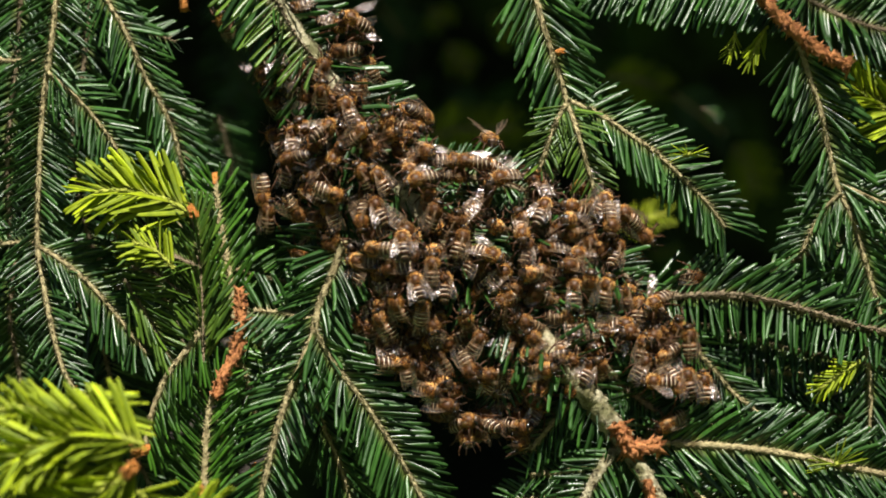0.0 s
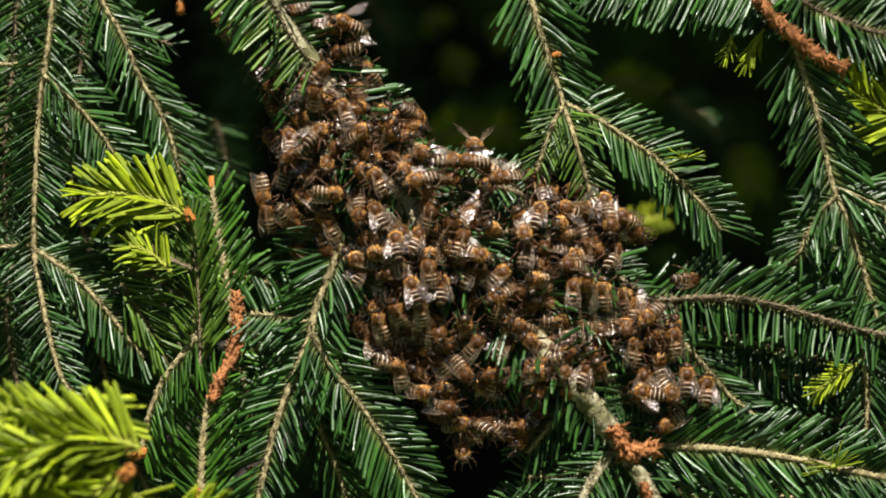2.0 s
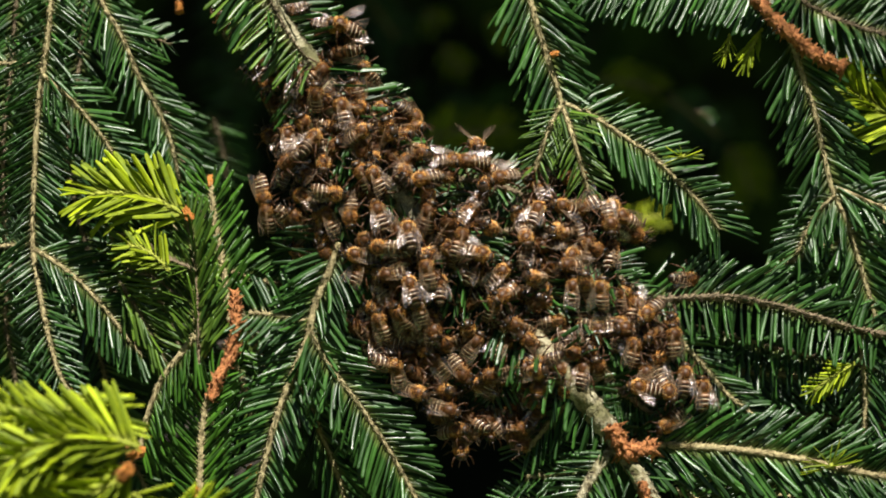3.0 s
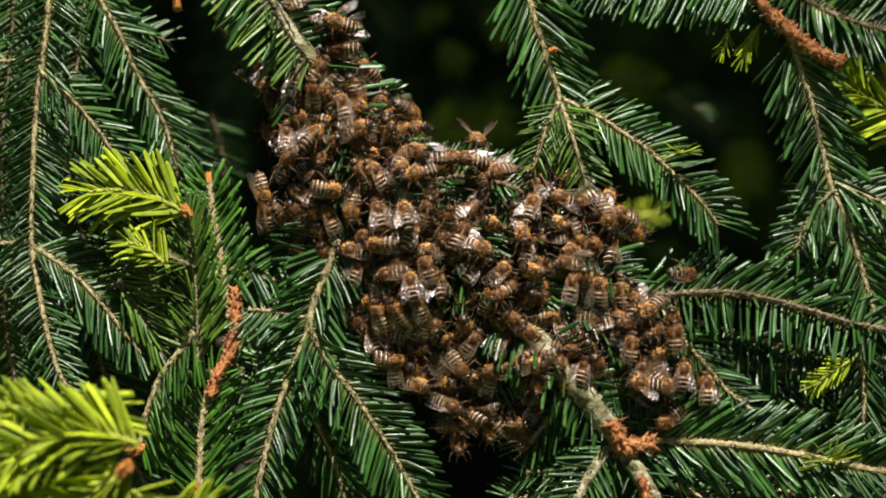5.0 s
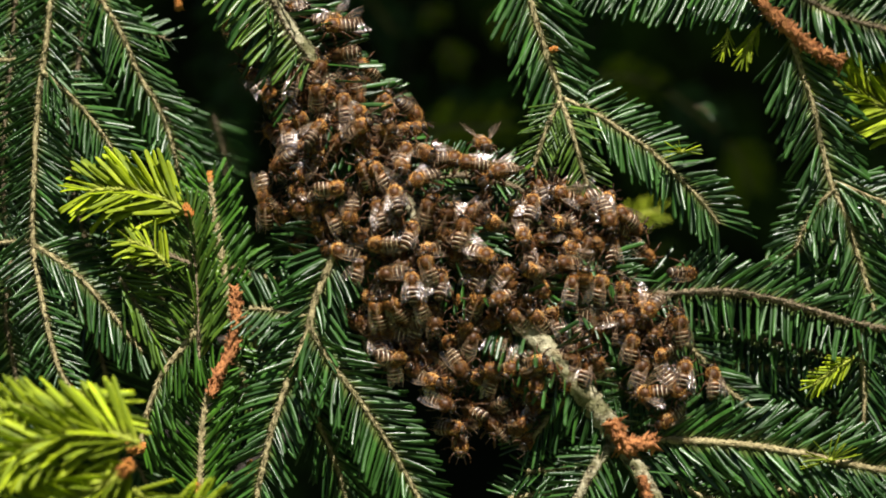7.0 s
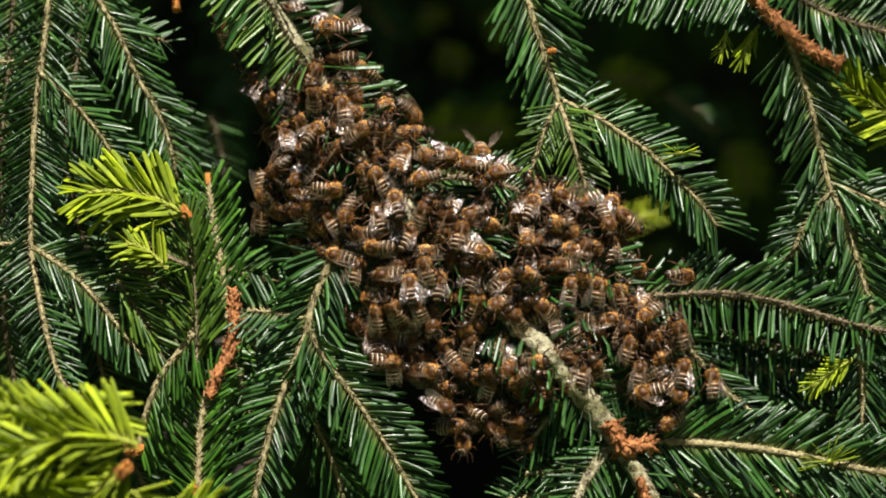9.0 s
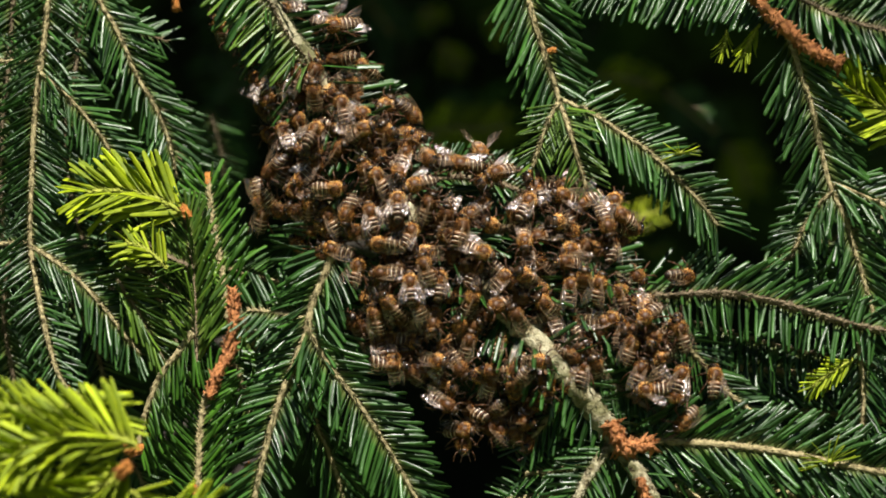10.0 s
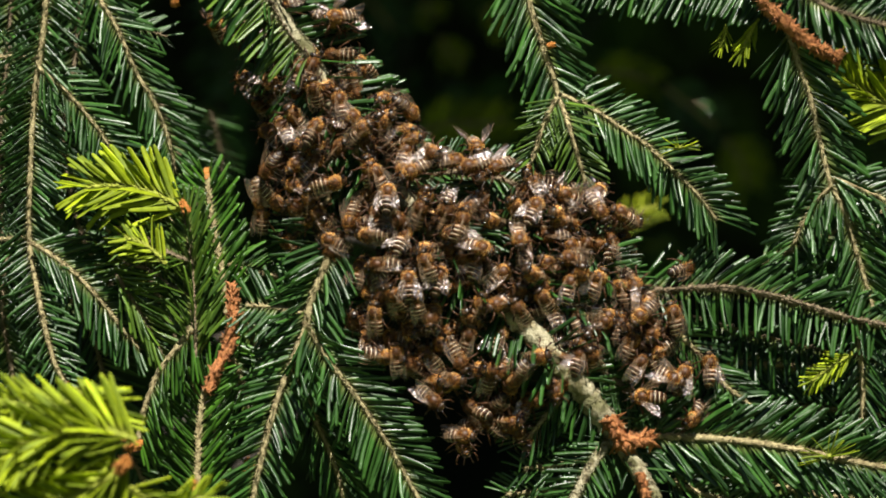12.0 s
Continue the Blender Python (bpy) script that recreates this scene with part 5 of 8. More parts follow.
    crawl(BEES[28], 12, -28, 0.09, (0, -3.51, 0.26, 90), (1, -3.48, 0.31, 98), (2, -3.46, 0.15, 99), (3, -3.45, 0.05, 101), (5, -3.44, -0.03, 103), (6, -3.38, -0.08, 109), (7, -3.36, -0.00, 110), (9, -3.50, -0.00, 114), (10, -3.44, -0.14, 114), (11, -3.60, -0.03, 112), (12, -3.23, -0.17, 118))
    crawl(BEES[29], -24, 7, -0.10, (0, -4.29, 0.03, 150), (1, -4.26, 0.08, 149), (2, -4.19, 0.13, 148), (3, -4.15, 0.10, 152), (5, -4.14, 0.10, 150), (6, -4.13, 0.10, 143), (7, -4.14, 0.10, 142), (9, -4.11, 0.20, 138), (10, -4.06, 0.23, 138), (11, -3.94, 0.09, 132), (12, -4.37, 0.16, 135))
    crawl(BEES[30], 11, -6, 0.03, (0, -2.57, -0.31, 180), (1, -2.60, -0.26, 178), (2, -2.50, -0.18, 173), (3, -2.49, -0.06, 173), (5, -2.60, -0.03, 172), (6, -2.83, -0.08, 179), (7, -2.96, -0.08, 172), (9, -3.04, -0.16, 169), (10, -3.12, 0.01, 169), (11, -3.20, -0.11, 168), (12, -3.16, 0.12, 158))
    crawl(BEES[31], 41, -21, 0.19, (0, -2.22, -0.68, 80), (1, -2.11, -0.78, 82), (2, -1.99, -0.49, 81), (3, -2.06, -0.58, 77), (5, -1.98, -0.64, 73), (6, -2.00, -0.67, 74), (7, -1.95, -0.72, 66), (9, -1.86, -0.76, 64), (10, -1.95, -0.88, 66), (11, -2.13, -0.79, 67), (12, -1.74, -0.62, 63))
    crawl(BEES[32], -11, 1, 0.05, (0, -1.20, -0.24, 30), (1, -1.41, -0.56, 29), (2, -1.36, -0.41, 26), (3, -1.26, -0.39, 31), (5, -1.24, -0.49, 34), (6, -1.28, -0.56, 37), (7, -1.23, -0.57, 34), (9, -1.29, -0.49, 40), (10, -1.37, -0.58, 43), (11, -1.07, -0.46, 46), (12, -1.41, -0.72, 41))
    crawl(BEES[33], -21, 0, -0.37, (0, -0.37, -0.47, 90), (1, -0.37, -0.47, 95), (2, -0.37, -0.45, 98), (3, -0.37, -0.46, 103), (5, -0.37, -0.46, 108), (6, -0.36, -0.46, 110), (7, -0.36, -0.46, 112), (9, -0.36, -0.46, 106), (10, -0.36, -0.47, 108), (11, -0.35, -0.46, 113), (12, -0.31, -0.51, 110))
    crawl(BEES[34], 9, -2, -0.17, (0, -0.80, -1.65, 80), (1, -0.78, -1.60, 91), (2, -0.75, -1.58, 96), (3, -0.76, -1.58, 102), (5, -0.75, -1.59, 109), (6, -0.74, -1.59, 112), (7, -0.75, -1.59, 109), (9, -0.74, -1.61, 105), (10, -0.75, -1.60, 112), (11, -0.76, -1.62, 103), (12, -0.75, -1.62, 98))
    crawl(BEES[35], -29, -1, -0.27, (0, -1.80, -2.02, 120), (1, -1.80, -2.02, 109), (2, -1.76, -1.97, 106), (3, -1.71, -2.00, 106), (5, -1.71, -1.85, 106), (6, -1.83, -1.83, 105), (7, -1.81, -1.83, 98), (9, -1.75, -1.88, 92), (10, -1.80, -1.94, 97), (11, -1.81, -1.98, 93), (12, -1.78, -2.08, 90))
    crawl(BEES[36], -39, -39, -0.08, (0, -2.61, -2.05, 100), (1, -2.58, -2.03, 98), (2, -2.53, -1.98, 102), (3, -2.49, -2.01, 115), (5, -2.46, -2.01, 113), (6, -2.45, -2.04, 112), (7, -2.43, -2.04, 115), (9, -2.43, -2.06, 104), (10, -2.43, -2.07, 91), (11, -2.44, -2.09, 87), (12, -2.40, -2.19, 79))
    crawl(BEES[37], 46, 23, -0.27, (0, -1.65, -3.12, 0), (1, -1.62, -3.07, -13), (2, -1.57, -3.03, -16), (3, -1.60, -3.06, -15), (5, -1.55, -3.04, -9), (6, -1.54, -3.04, -7), (7, -1.52, -3.01, -3), (9, -1.63, -3.07, -7), (10, -1.60, -3.16, -6), (11, -1.70, -2.92, -6), (12, -1.79, -3.05, -9))
    crawl(BEES[38], 5, -42, 0.26, (0, -1.04, -2.77, 100), (1, -0.85, -3.16, 101), (2, -1.06, -2.90, 101), (3, -1.06, -3.00, 100), (5, -0.96, -3.01, 88), (6, -0.95, -3.04, 93), (7, -0.93, -3.04, 93), (9, -0.88, -2.99, 90), (10, -1.09, -2.99, 92), (11, -1.09, -2.91, 84), (12, -0.97, -3.28, 94))
    crawl(BEES[39], 25, -47, -0.08, (0, -0.30, -2.20, 280), (1, 0.06, -2.37, 276), (2, -0.05, -2.36, 274), (3, -0.13, -2.29, 273), (5, -0.09, -2.23, 275), (6, -0.10, -2.21, 277), (7, -0.11, -2.21, 270), (9, -0.13, -2.21, 268), (10, -0.13, -2.19, 266), (11, -0.14, -2.19, 267), (12, -0.19, -2.19, 265))
    crawl(BEES[40], -2, -37, 0.02, (0, 0.52, -1.89, 100), (1, 0.82, -2.19, 97), (2, 0.59, -1.97, 96), (3, 0.73, -2.14, 100), (5, 0.66, -2.11, 99), (6, 0.64, -2.16, 102), (7, 0.64, -2.19, 105), (9, 0.71, -2.25, 110), (10, 0.53, -2.10, 117), (11, 0.66, -2.37, 114), (12, 0.81, -2.01, 121))
    crawl(BEES[41], 50, -12, -0.12, (0, 1.46, -1.39, 85), (1, 1.19, -1.16, 84), (2, 1.35, -1.39, 80), (3, 1.27, -1.42, 75), (5, 1.19, -1.33, 74), (6, 0.74, -1.51, 71), (7, 0.76, -1.49, 72), (9, 0.83, -1.48, 74), (10, 0.68, -1.38, 69), (11, 0.78, -1.70, 62), (12, 0.92, -1.67, 64))
    crawl(BEES[42], 41, -15, 0.18, (0, 2.01, -0.90, 330), (1, 2.16, -0.87, 332), (2, 2.19, -0.88, 329), (3, 2.11, -0.86, 333), (5, 2.04, -0.85, 331), (6, 2.03, -0.85, 325), (7, 2.02, -0.82, 320), (9, 1.94, -0.83, 320), (10, 2.03, -0.68, 315), (11, 2.22, -0.82, 308), (12, 1.79, -0.86, 305))
    crawl(BEES[43], -26, -40, -0.36, (0, 2.29, -0.50, 180), (1, 2.68, -0.56, 180), (2, 2.60, -0.57, 173), (3, 2.57, -0.53, 169), (5, 2.53, -0.44, 165), (6, 2.56, -0.46, 160), (7, 2.53, -0.46, 162), (9, 2.47, -0.52, 157), (10, 2.43, -0.55, 151), (11, 2.68, -0.33, 150), (12, 2.68, -0.66, 152))
    crawl(BEES[44], 45, -33, -0.13, (0, 1.68, -1.61, 200), (1, 1.75, -1.57, 204), (2, 1.59, -1.39, 202), (3, 1.82, -1.39, 203), (5, 1.71, -1.46, 204), (6, 1.70, -1.57, 201), (7, 1.72, -1.62, 201), (9, 1.69, -1.75, 204), (10, 1.69, -1.78, 200), (11, 1.68, -1.83, 206), (12, 1.71, -1.90, 196))
    crawl(BEES[45], 24, -48, -0.03, (0, 2.53, -1.05, 60), (1, 2.54, -1.10, 58), (2, 2.49, -1.30, 59), (3, 2.71, -1.24, 60), (5, 2.53, -1.26, 58), (6, 2.38, -1.39, 58), (7, 2.35, -1.39, 58), (9, 2.40, -1.44, 60), (10, 2.26, -1.26, 62), (11, 2.29, -1.57, 66), (12, 2.22, -1.17, 65))
    crawl(BEES[46], -20, -26, -0.18, (0, 1.21, -3.52, 180), (1, 1.23, -3.47, 190), (2, 1.31, -3.43, 187), (3, 1.35, -3.46, 189), (5, 1.38, -3.47, 186), (6, 1.41, -3.47, 190), (7, 1.41, -3.45, 183), (9, 1.44, -3.45, 182), (10, 1.46, -3.45, 173), (11, 1.53, -3.50, 175), (12, 1.56, -3.55, 181))
    crawl(BEES[47], 46, -56, -0.06, (0, -0.06, -3.70, 0), (1, 0.36, -3.76, -1), (2, 0.03, -3.76, 8), (3, 0.12, -3.85, 11), (5, 0.20, -3.76, 7), (6, 0.18, -3.76, 3), (7, 0.20, -3.77, 2), (9, 0.28, -3.86, 1), (10, 0.33, -3.87, -5), (11, 0.36, -3.70, -8), (12, -0.03, -3.83, -2))
    crawl(BEES[48], -10, -38, -0.20, (0, -0.45, -4.13, 0), (1, -0.83, -4.17, -2), (2, -0.55, -4.11, -2), (3, -0.68, -4.15, -12), (5, -0.60, -4.04, -8), (6, -0.64, -4.15, -11), (7, -0.29, -3.94, -11), (9, -0.21, -3.60, -7), (10, -0.05, -3.30, -6), (11, 0.50, -3.79, -5), (12, 0.50, -3.99, 1))
    crawl(BEES[49], -10, -22, -0.33, (0, -0.05, -4.57, 0), (1, -0.03, -4.51, -2), (2, 0.08, -4.55, -3), (3, 0.15, -4.64, -10), (5, 0.25, -4.65, -16), (6, 0.13, -4.62, -18), (7, 0.02, -4.60, -19), (9, 0.09, -4.62, -28), (10, 0.14, -4.57, -29), (11, 0.08, -4.77, -35), (12, -0.24, -4.58, -34))
    crawl(BEES[50], -20, 36, 0.12, (0, -0.10, -4.65, 200), (1, -0.08, -4.60, 196), (2, -0.00, -4.61, 199), (3, 0.07, -4.69, 196), (5, 1.31, -4.63, 198), (6, 1.48, -4.55, 201), (7, 1.57, -4.48, 206), (9, 1.60, -4.55, 214), (10, 1.55, -4.56, 219), (11, 1.54, -4.55, 219), (12, 1.59, -4.58, 223))
    crawl(BEES[51], -51, -21, -0.19, (0, 0.62, -5.23, 20), (1, 0.25, -5.24, 13), (2, 0.49, -5.24, 11), (3, 0.42, -5.44, 15), (5, 0.38, -5.39, 10), (6, 0.36, -5.45, 13), (7, 0.31, -5.53, 5), (9, 0.44, -5.42, 11), (10, 0.64, -5.53, 6), (11, 0.63, -5.63, 5), (12, 0.66, -5.83, 5))
    crawl(BEES[52], 8, -33, 0.29, (0, 1.43, -5.20, 270), (1, 1.42, -5.15, 267), (2, 1.45, -5.19, 268), (3, 1.47, -5.25, 261), (5, 1.47, -5.42, 264), (6, 1.53, -5.37, 254), (7, 1.60, -5.32, 249), (9, 1.76, -5.29, 251), (10, 1.78, -5.32, 263), (11, 1.88, -5.34, 263), (12, 1.98, -5.42, 264))
    crawl(BEES[53], 34, -44, -0.14, (0, 2.23, -5.02, 0), (1, 2.25, -4.96, 7), (2, 2.30, -4.92, 4), (3, 2.32, -5.01, 10), (5, 2.29, -5.02, 9), (6, 2.36, -5.00, 13), (7, 2.35, -5.03, 10), (9, 2.37, -4.91, 1), (10, 2.50, -4.92, 6), (11, 2.32, -5.18, 5), (12, 2.15, -5.08, -0))
    crawl(BEES[54], -20, -54, 0.06, (0, 1.97, -5.60, 200), (1, 1.99, -5.54, 203), (2, 2.07, -5.50, 205), (3, 2.20, -5.62, 208), (5, 2.22, -5.71, 218), (6, 2.23, -5.71, 220), (7, 2.33, -5.72, 214), (9, 2.41, -5.71, 207), (10, 2.44, -5.72, 207), (11, 2.48, -5.77, 200), (12, 2.50, -5.82, 206))
    crawl(BEES[55], -26, -54, -0.02, (0, 0.51, -5.65, 300), (1, 0.33, -6.06, 297), (2, 0.50, -5.98, 297), (3, 0.48, -5.92, 294), (5, 0.43, -5.89, 293), (6, 0.47, -5.92, 287), (7, 0.44, -5.97, 284), (9, 0.57, -5.86, 280), (10, 0.59, -5.87, 290), (11, 0.63, -5.86, 289), (12, 0.66, -6.07, 297))
    crawl(BEES[56], 8, -42, -0.35, (0, 2.72, -4.06, 250), (1, 2.74, -4.03, 255), (2, 2.80, -3.99, 255), (3, 2.82, -4.00, 255), (5, 2.84, -4.01, 254), (6, 2.83, -4.04, 258), (7, 2.80, -4.04, 266), (9, 3.11, -4.12, 274), (10, 3.16, -4.15, 278), (11, 3.33, -4.17, 278), (12, 3.44, -4.30, 277))
    crawl(BEES[57], -14, -53, -0.26, (0, 3.28, -3.15, 270), (1, 3.54, -3.44, 261), (2, 3.40, -3.52, 258), (3, 3.33, -3.47, 260), (5, 3.36, -3.39, 262), (6, 3.27, -3.47, 261), (7, 3.19, -3.63, 263), (9, 2.96, -3.97, 261), (10, 3.01, -3.94, 261), (11, 3.15, -3.97, 261), (12, 3.21, -4.18, 253))
    crawl(BEES[58], -39, -55, 0.11, (0, 4.47, -2.81, 100), (1, 4.47, -2.81, 97), (2, 4.47, -2.80, 102), (3, 4.50, -2.80, 97), (5, 4.47, -2.77, 92), (6, 4.46, -2.77, 90), (7, 4.43, -2.80, 87), (9, 4.41, -2.77, 85), (10, 4.43, -2.78, 79), (11, 4.47, -2.80, 75), (12, 4.50, -2.72, 72))
    crawl(BEES[59], -50, -56, 0.04, (0, 1.03, 2.04, 250), (1, 1.03, 2.06, 242), (2, 1.01, 2.08, 244), (3, 1.00, 2.06, 252), (5, 0.99, 2.05, 253), (6, 0.97, 2.05, 257), (7, 0.97, 2.02, 266), (9, 0.97, 2.00, 265), (10, 0.97, 2.01, 269), (11, 0.96, 2.02, 268), (12, 0.94, 1.99, 269))
    crawl(BEES[60], -2, 2, -0.01, (0, 4.55, 1.42, 60), (1, 5.07, 1.41, 63), (2, 4.65, 1.48, 64), (3, 4.94, 1.27, 64), (5, 4.84, 1.41, 60), (6, 4.81, 1.36, 51), (7, 4.77, 1.34, 51), (9, 4.96, 1.32, 52), (10, 5.02, 1.39, 41), (11, 5.06, 1.31, 39), (12, 4.58, 1.49, 45))
    crawl(BEES[61], -15, -6, -0.32, (0, 4.71, 0.90, 270), (1, 4.73, 0.95, 275), (2, 4.79, 1.00, 272), (3, 4.82, 1.00, 280), (5, 4.80, 0.97, 281), (6, 4.81, 0.95, 285), (7, 4.81, 0.95, 282), (9, 4.83, 0.87, 283), (10, 4.79, 0.82, 287), (11, 4.87, 0.77, 295), (12, 4.59, 1.05, 300))
    crawl(BEES[62], -12, -59, -0.19, (0, 3.37, 0.95, 200), (1, 3.23, 0.62, 202), (2, 3.21, 0.94, 196), (3, 3.13, 0.72, 193), (5, 3.17, 0.82, 193), (6, 3.16, 0.80, 191), (7, 3.16, 0.79, 188), (9, 3.12, 0.86, 188), (10, 3.25, 0.88, 192), (11, 3.02, 0.91, 193), (12, 3.24, 1.00, 182))
    crawl(BEES[63], 9, -47, -0.21, (0, 2.18, 0.43, 270), (1, 2.21, 0.48, 276), (2, 2.37, 0.50, 273), (3, 2.46, 0.37, 274), (5, 2.40, 0.36, 276), (6, 2.38, 0.31, 269), (7, 2.40, 0.28, 273), (9, 2.56, 0.20, 266), (10, 2.48, 0.17, 268), (11, 2.32, 0.17, 274), (12, 2.35, 0.07, 270))
    crawl(BEES[64], -44, -34, 0.30, (0, 3.37, 0.58, 30), (1, 3.67, 0.71, 28), (2, 3.52, 0.42, 26), (3, 3.54, 0.57, 36), (5, 3.64, 0.51, 35), (6, 3.60, 0.49, 29), (7, 3.54, 0.43, 35), (9, 3.51, 0.52, 28), (10, 3.41, 0.46, 32), (11, 3.51, 0.25, 17), (12, 3.76, 0.33, 21))
    crawl(BEES[65], 28, -9, 0.19, (0, 4.09, 0.18, 95), (1, 4.12, 0.23, 92), (2, 4.22, 0.27, 87), (3, 4.14, 0.25, 79), (5, 4.15, 0.15, 80), (6, 4.19, 0.10, 76), (7, 4.16, 0.13, 74), (9, 4.16, 0.15, 65), (10, 4.16, 0.14, 62), (11, 4.15, 0.10, 68), (12, 4.18, 0.04, 66))
    crawl(BEES[66], 45, 28, 0.00, (0, 4.79, 0.03, 70), (1, 4.79, 0.05, 70), (2, 4.79, 0.04, 70), (3, 4.79, 0.02, 80), (5, 4.80, 0.02, 86), (6, 4.82, 0.03, 94), (7, 4.81, -0.00, 93), (9, 4.87, 0.08, 90), (10, 4.86, 0.09, 88), (11, 4.85, 0.05, 86), (12, 4.86, -0.01, 84))
    crawl(BEES[67], 41, -10, 0.10, (0, 5.89, 0.68, 315), (1, 5.67, 0.98, 320), (2, 5.60, 0.91, 326), (3, 5.75, 0.81, 324), (5, 5.75, 0.67, 325), (6, 5.97, 0.49, 320), (7, 6.13, -0.00, 314), (9, 5.92, -0.34, 312), (10, 5.88, -0.55, 310), (11, 5.86, -0.91, 301), (12, 5.86, -1.02, 301))
    crawl(BEES[68], 25, -16, -0.15, (0, 5.18, 1.03, 150), (1, 5.20, 1.08, 154), (2, 5.23, 1.02, 163), (3, 5.28, 1.00, 163), (5, 5.27, 0.95, 161), (6, 5.28, 0.93, 153), (7, 5.28, 0.93, 156), (9, 5.31, 0.95, 149), (10, 5.30, 0.94, 154), (11, 5.29, 0.90, 157), (12, 5.32, 0.84, 155))
    crawl(BEES[69], 5, -32, -0.16, (0, 3.50, -0.41, 180), (1, 3.49, -0.36, 186), (2, 3.57, -0.32, 188), (3, 3.60, -0.34, 186), (5, 3.53, -0.41, 183), (6, 3.54, -0.46, 186), (7, 3.51, -0.44, 184), (9, 3.40, -0.43, 184), (10, 3.60, -0.35, 184), (11, 3.50, -0.63, 191), (12, 3.73, -0.40, 186))
    crawl(BEES[70], 20, -20, 0.28, (0, 2.78, -0.63, 160), (1, 3.05, -0.65, 163), (2, 2.88, -0.36, 153), (3, 3.04, -0.42, 153), (5, 2.94, -0.46, 153), (6, 2.95, -0.46, 151), (7, 2.92, -0.44, 145), (9, 3.01, -0.39, 147), (10, 2.82, -0.34, 143), (11, 2.78, -0.56, 141), (12, 3.12, -0.59, 144))
    crawl(BEES[71], -14, 4, -0.09, (0, 3.78, -1.15, 90), (1, 3.80, -1.10, 89), (2, 3.86, -1.06, 90), (3, 3.88, -1.09, 88), (5, 3.89, -1.10, 80), (6, 3.88, -1.13, 77), (7, 3.87, -1.16, 80), (9, 3.88, -1.16, 81), (10, 3.87, -1.16, 85), (11, 3.86, -1.21, 76), (12, 3.86, -1.24, 74))
    crawl(BEES[72], 20, -8, -0.33, (0, 7.01, -2.57, 95), (1, 6.92, -2.65, 103), (2, 6.64, -2.47, 99), (3, 6.70, -2.47, 94), (5, 6.78, -2.51, 93), (6, 6.82, -2.41, 98), (7, 6.92, -2.31, 99), (9, 6.96, -2.39, 104), (10, 6.98, -2.44, 108), (11, 6.77, -2.20, 103), (12, 6.78, -2.11, 104))
    crawl(BEES[73], -1, 0, 0.27, (0, 5.12, -2.15, 0), (1, 5.14, -2.10, 4), (2, 5.22, -2.11, 9), (3, 5.12, -2.09, 5), (5, 5.10, -2.08, 15), (6, 5.14, -2.11, 15), (7, 5.13, -2.08, 13), (9, 4.93, -2.08, 13), (10, 4.92, -2.06, 10), (11, 4.84, -2.16, 12), (12, 4.84, -2.14, 13))
    crawl(BEES[74], -41, -5, -0.07, (0, 5.93, -2.81, 80), (1, 5.90, -2.84, 77), (2, 5.83, -2.79, 80), (3, 5.83, -2.82, 77), (5, 5.78, -2.87, 83), (6, 5.77, -2.87, 78), (7, 5.77, -2.88, 77), (9, 5.77, -2.87, 73), (10, 5.79, -2.88, 70), (11, 5.80, -2.93, 74), (12, 5.80, -2.96, 67))
    crawl(BEES[75], 34, -2, 0.17, (0, 3.38, -1.77, 0), (1, 3.30, -1.82, 1), (2, 3.32, -1.80, 2), (3, 3.27, -1.83, 7), (5, 3.15, -1.82, 6), (6, 3.08, -1.75, 3), (7, 3.08, -1.75, 12), (9, 3.06, -1.72, 22), (10, 3.05, -1.73, 29), (11, 3.07, -1.72, 22), (12, 3.04, -1.70, 20))
    crawl(BEES[76], 45, 9, 0.11, (0, 7.20, -0.56, 20), (1, 7.20, -0.54, 25), (2, 7.17, -0.57, 25), (3, 7.17, -0.57, 23), (5, 7.18, -0.57, 18), (6, 7.17, -0.57, 20), (7, 7.16, -0.57, 22), (9, 7.13, -0.60, 21), (10, 7.12, -0.61, 22), (11, 7.11, -0.63, 35), (12, 7.14, -0.58, 38))
    crawl(BEES[77], -2, 11, -0.07, (0, 5.73, -3.37, 60), (1, 6.03, -3.66, 62), (2, 5.84, -3.72, 73), (3, 5.93, -3.63, 67), (5, 5.86, -3.59, 60), (6, 5.85, -3.64, 64), (7, 5.84, -3.62, 69), (9, 5.85, -3.62, 77), (10, 5.84, -3.62, 68), (11, 5.80, -3.59, 65), (12, 5.83, -3.57, 56))
    crawl(BEES[78], -6, -26, -0.22, (0, 6.45, -5.00, 200), (1, 6.47, -4.95, 206), (2, 6.55, -4.91, 208), (3, 6.60, -4.94, 209), (5, 6.60, -4.97, 209), (6, 6.62, -5.00, 200), (7, 6.59, -4.97, 201), (9, 6.67, -5.02, 202), (10, 7.13, -5.01, 205), (11, 7.15, -5.08, 204), (12, 7.39, -5.04, 207))
    crawl(BEES[79], 10, 5, 0.17, (0, 2.59, -3.88, 230), (1, 2.82, -3.59, 233), (2, 2.58, -3.51, 228), (3, 2.55, -3.64, 239), (5, 2.61, -3.68, 244), (6, 2.45, -3.81, 240), (7, 2.42, -3.90, 237), (9, 2.51, -3.97, 237), (10, 2.31, -4.03, 248), (11, 2.45, -3.75, 252), (12, 2.20, -4.04, 245))
    crawl(BEES[80], -12, 12, -0.11, (0, -4.52, 5.23, 60), (1, -4.17, 5.00, 69), (2, -4.21, 5.03, 76), (3, -4.34, 5.14, 77), (5, -4.35, 5.04, 76), (6, -4.37, 4.99, 80), (7, -4.38, 4.99, 80), (9, -4.48, 4.92, 82), (10, -4.30, 5.07, 77), (11, -4.31, 5.14, 71), (12, -4.19, 5.09, 80))
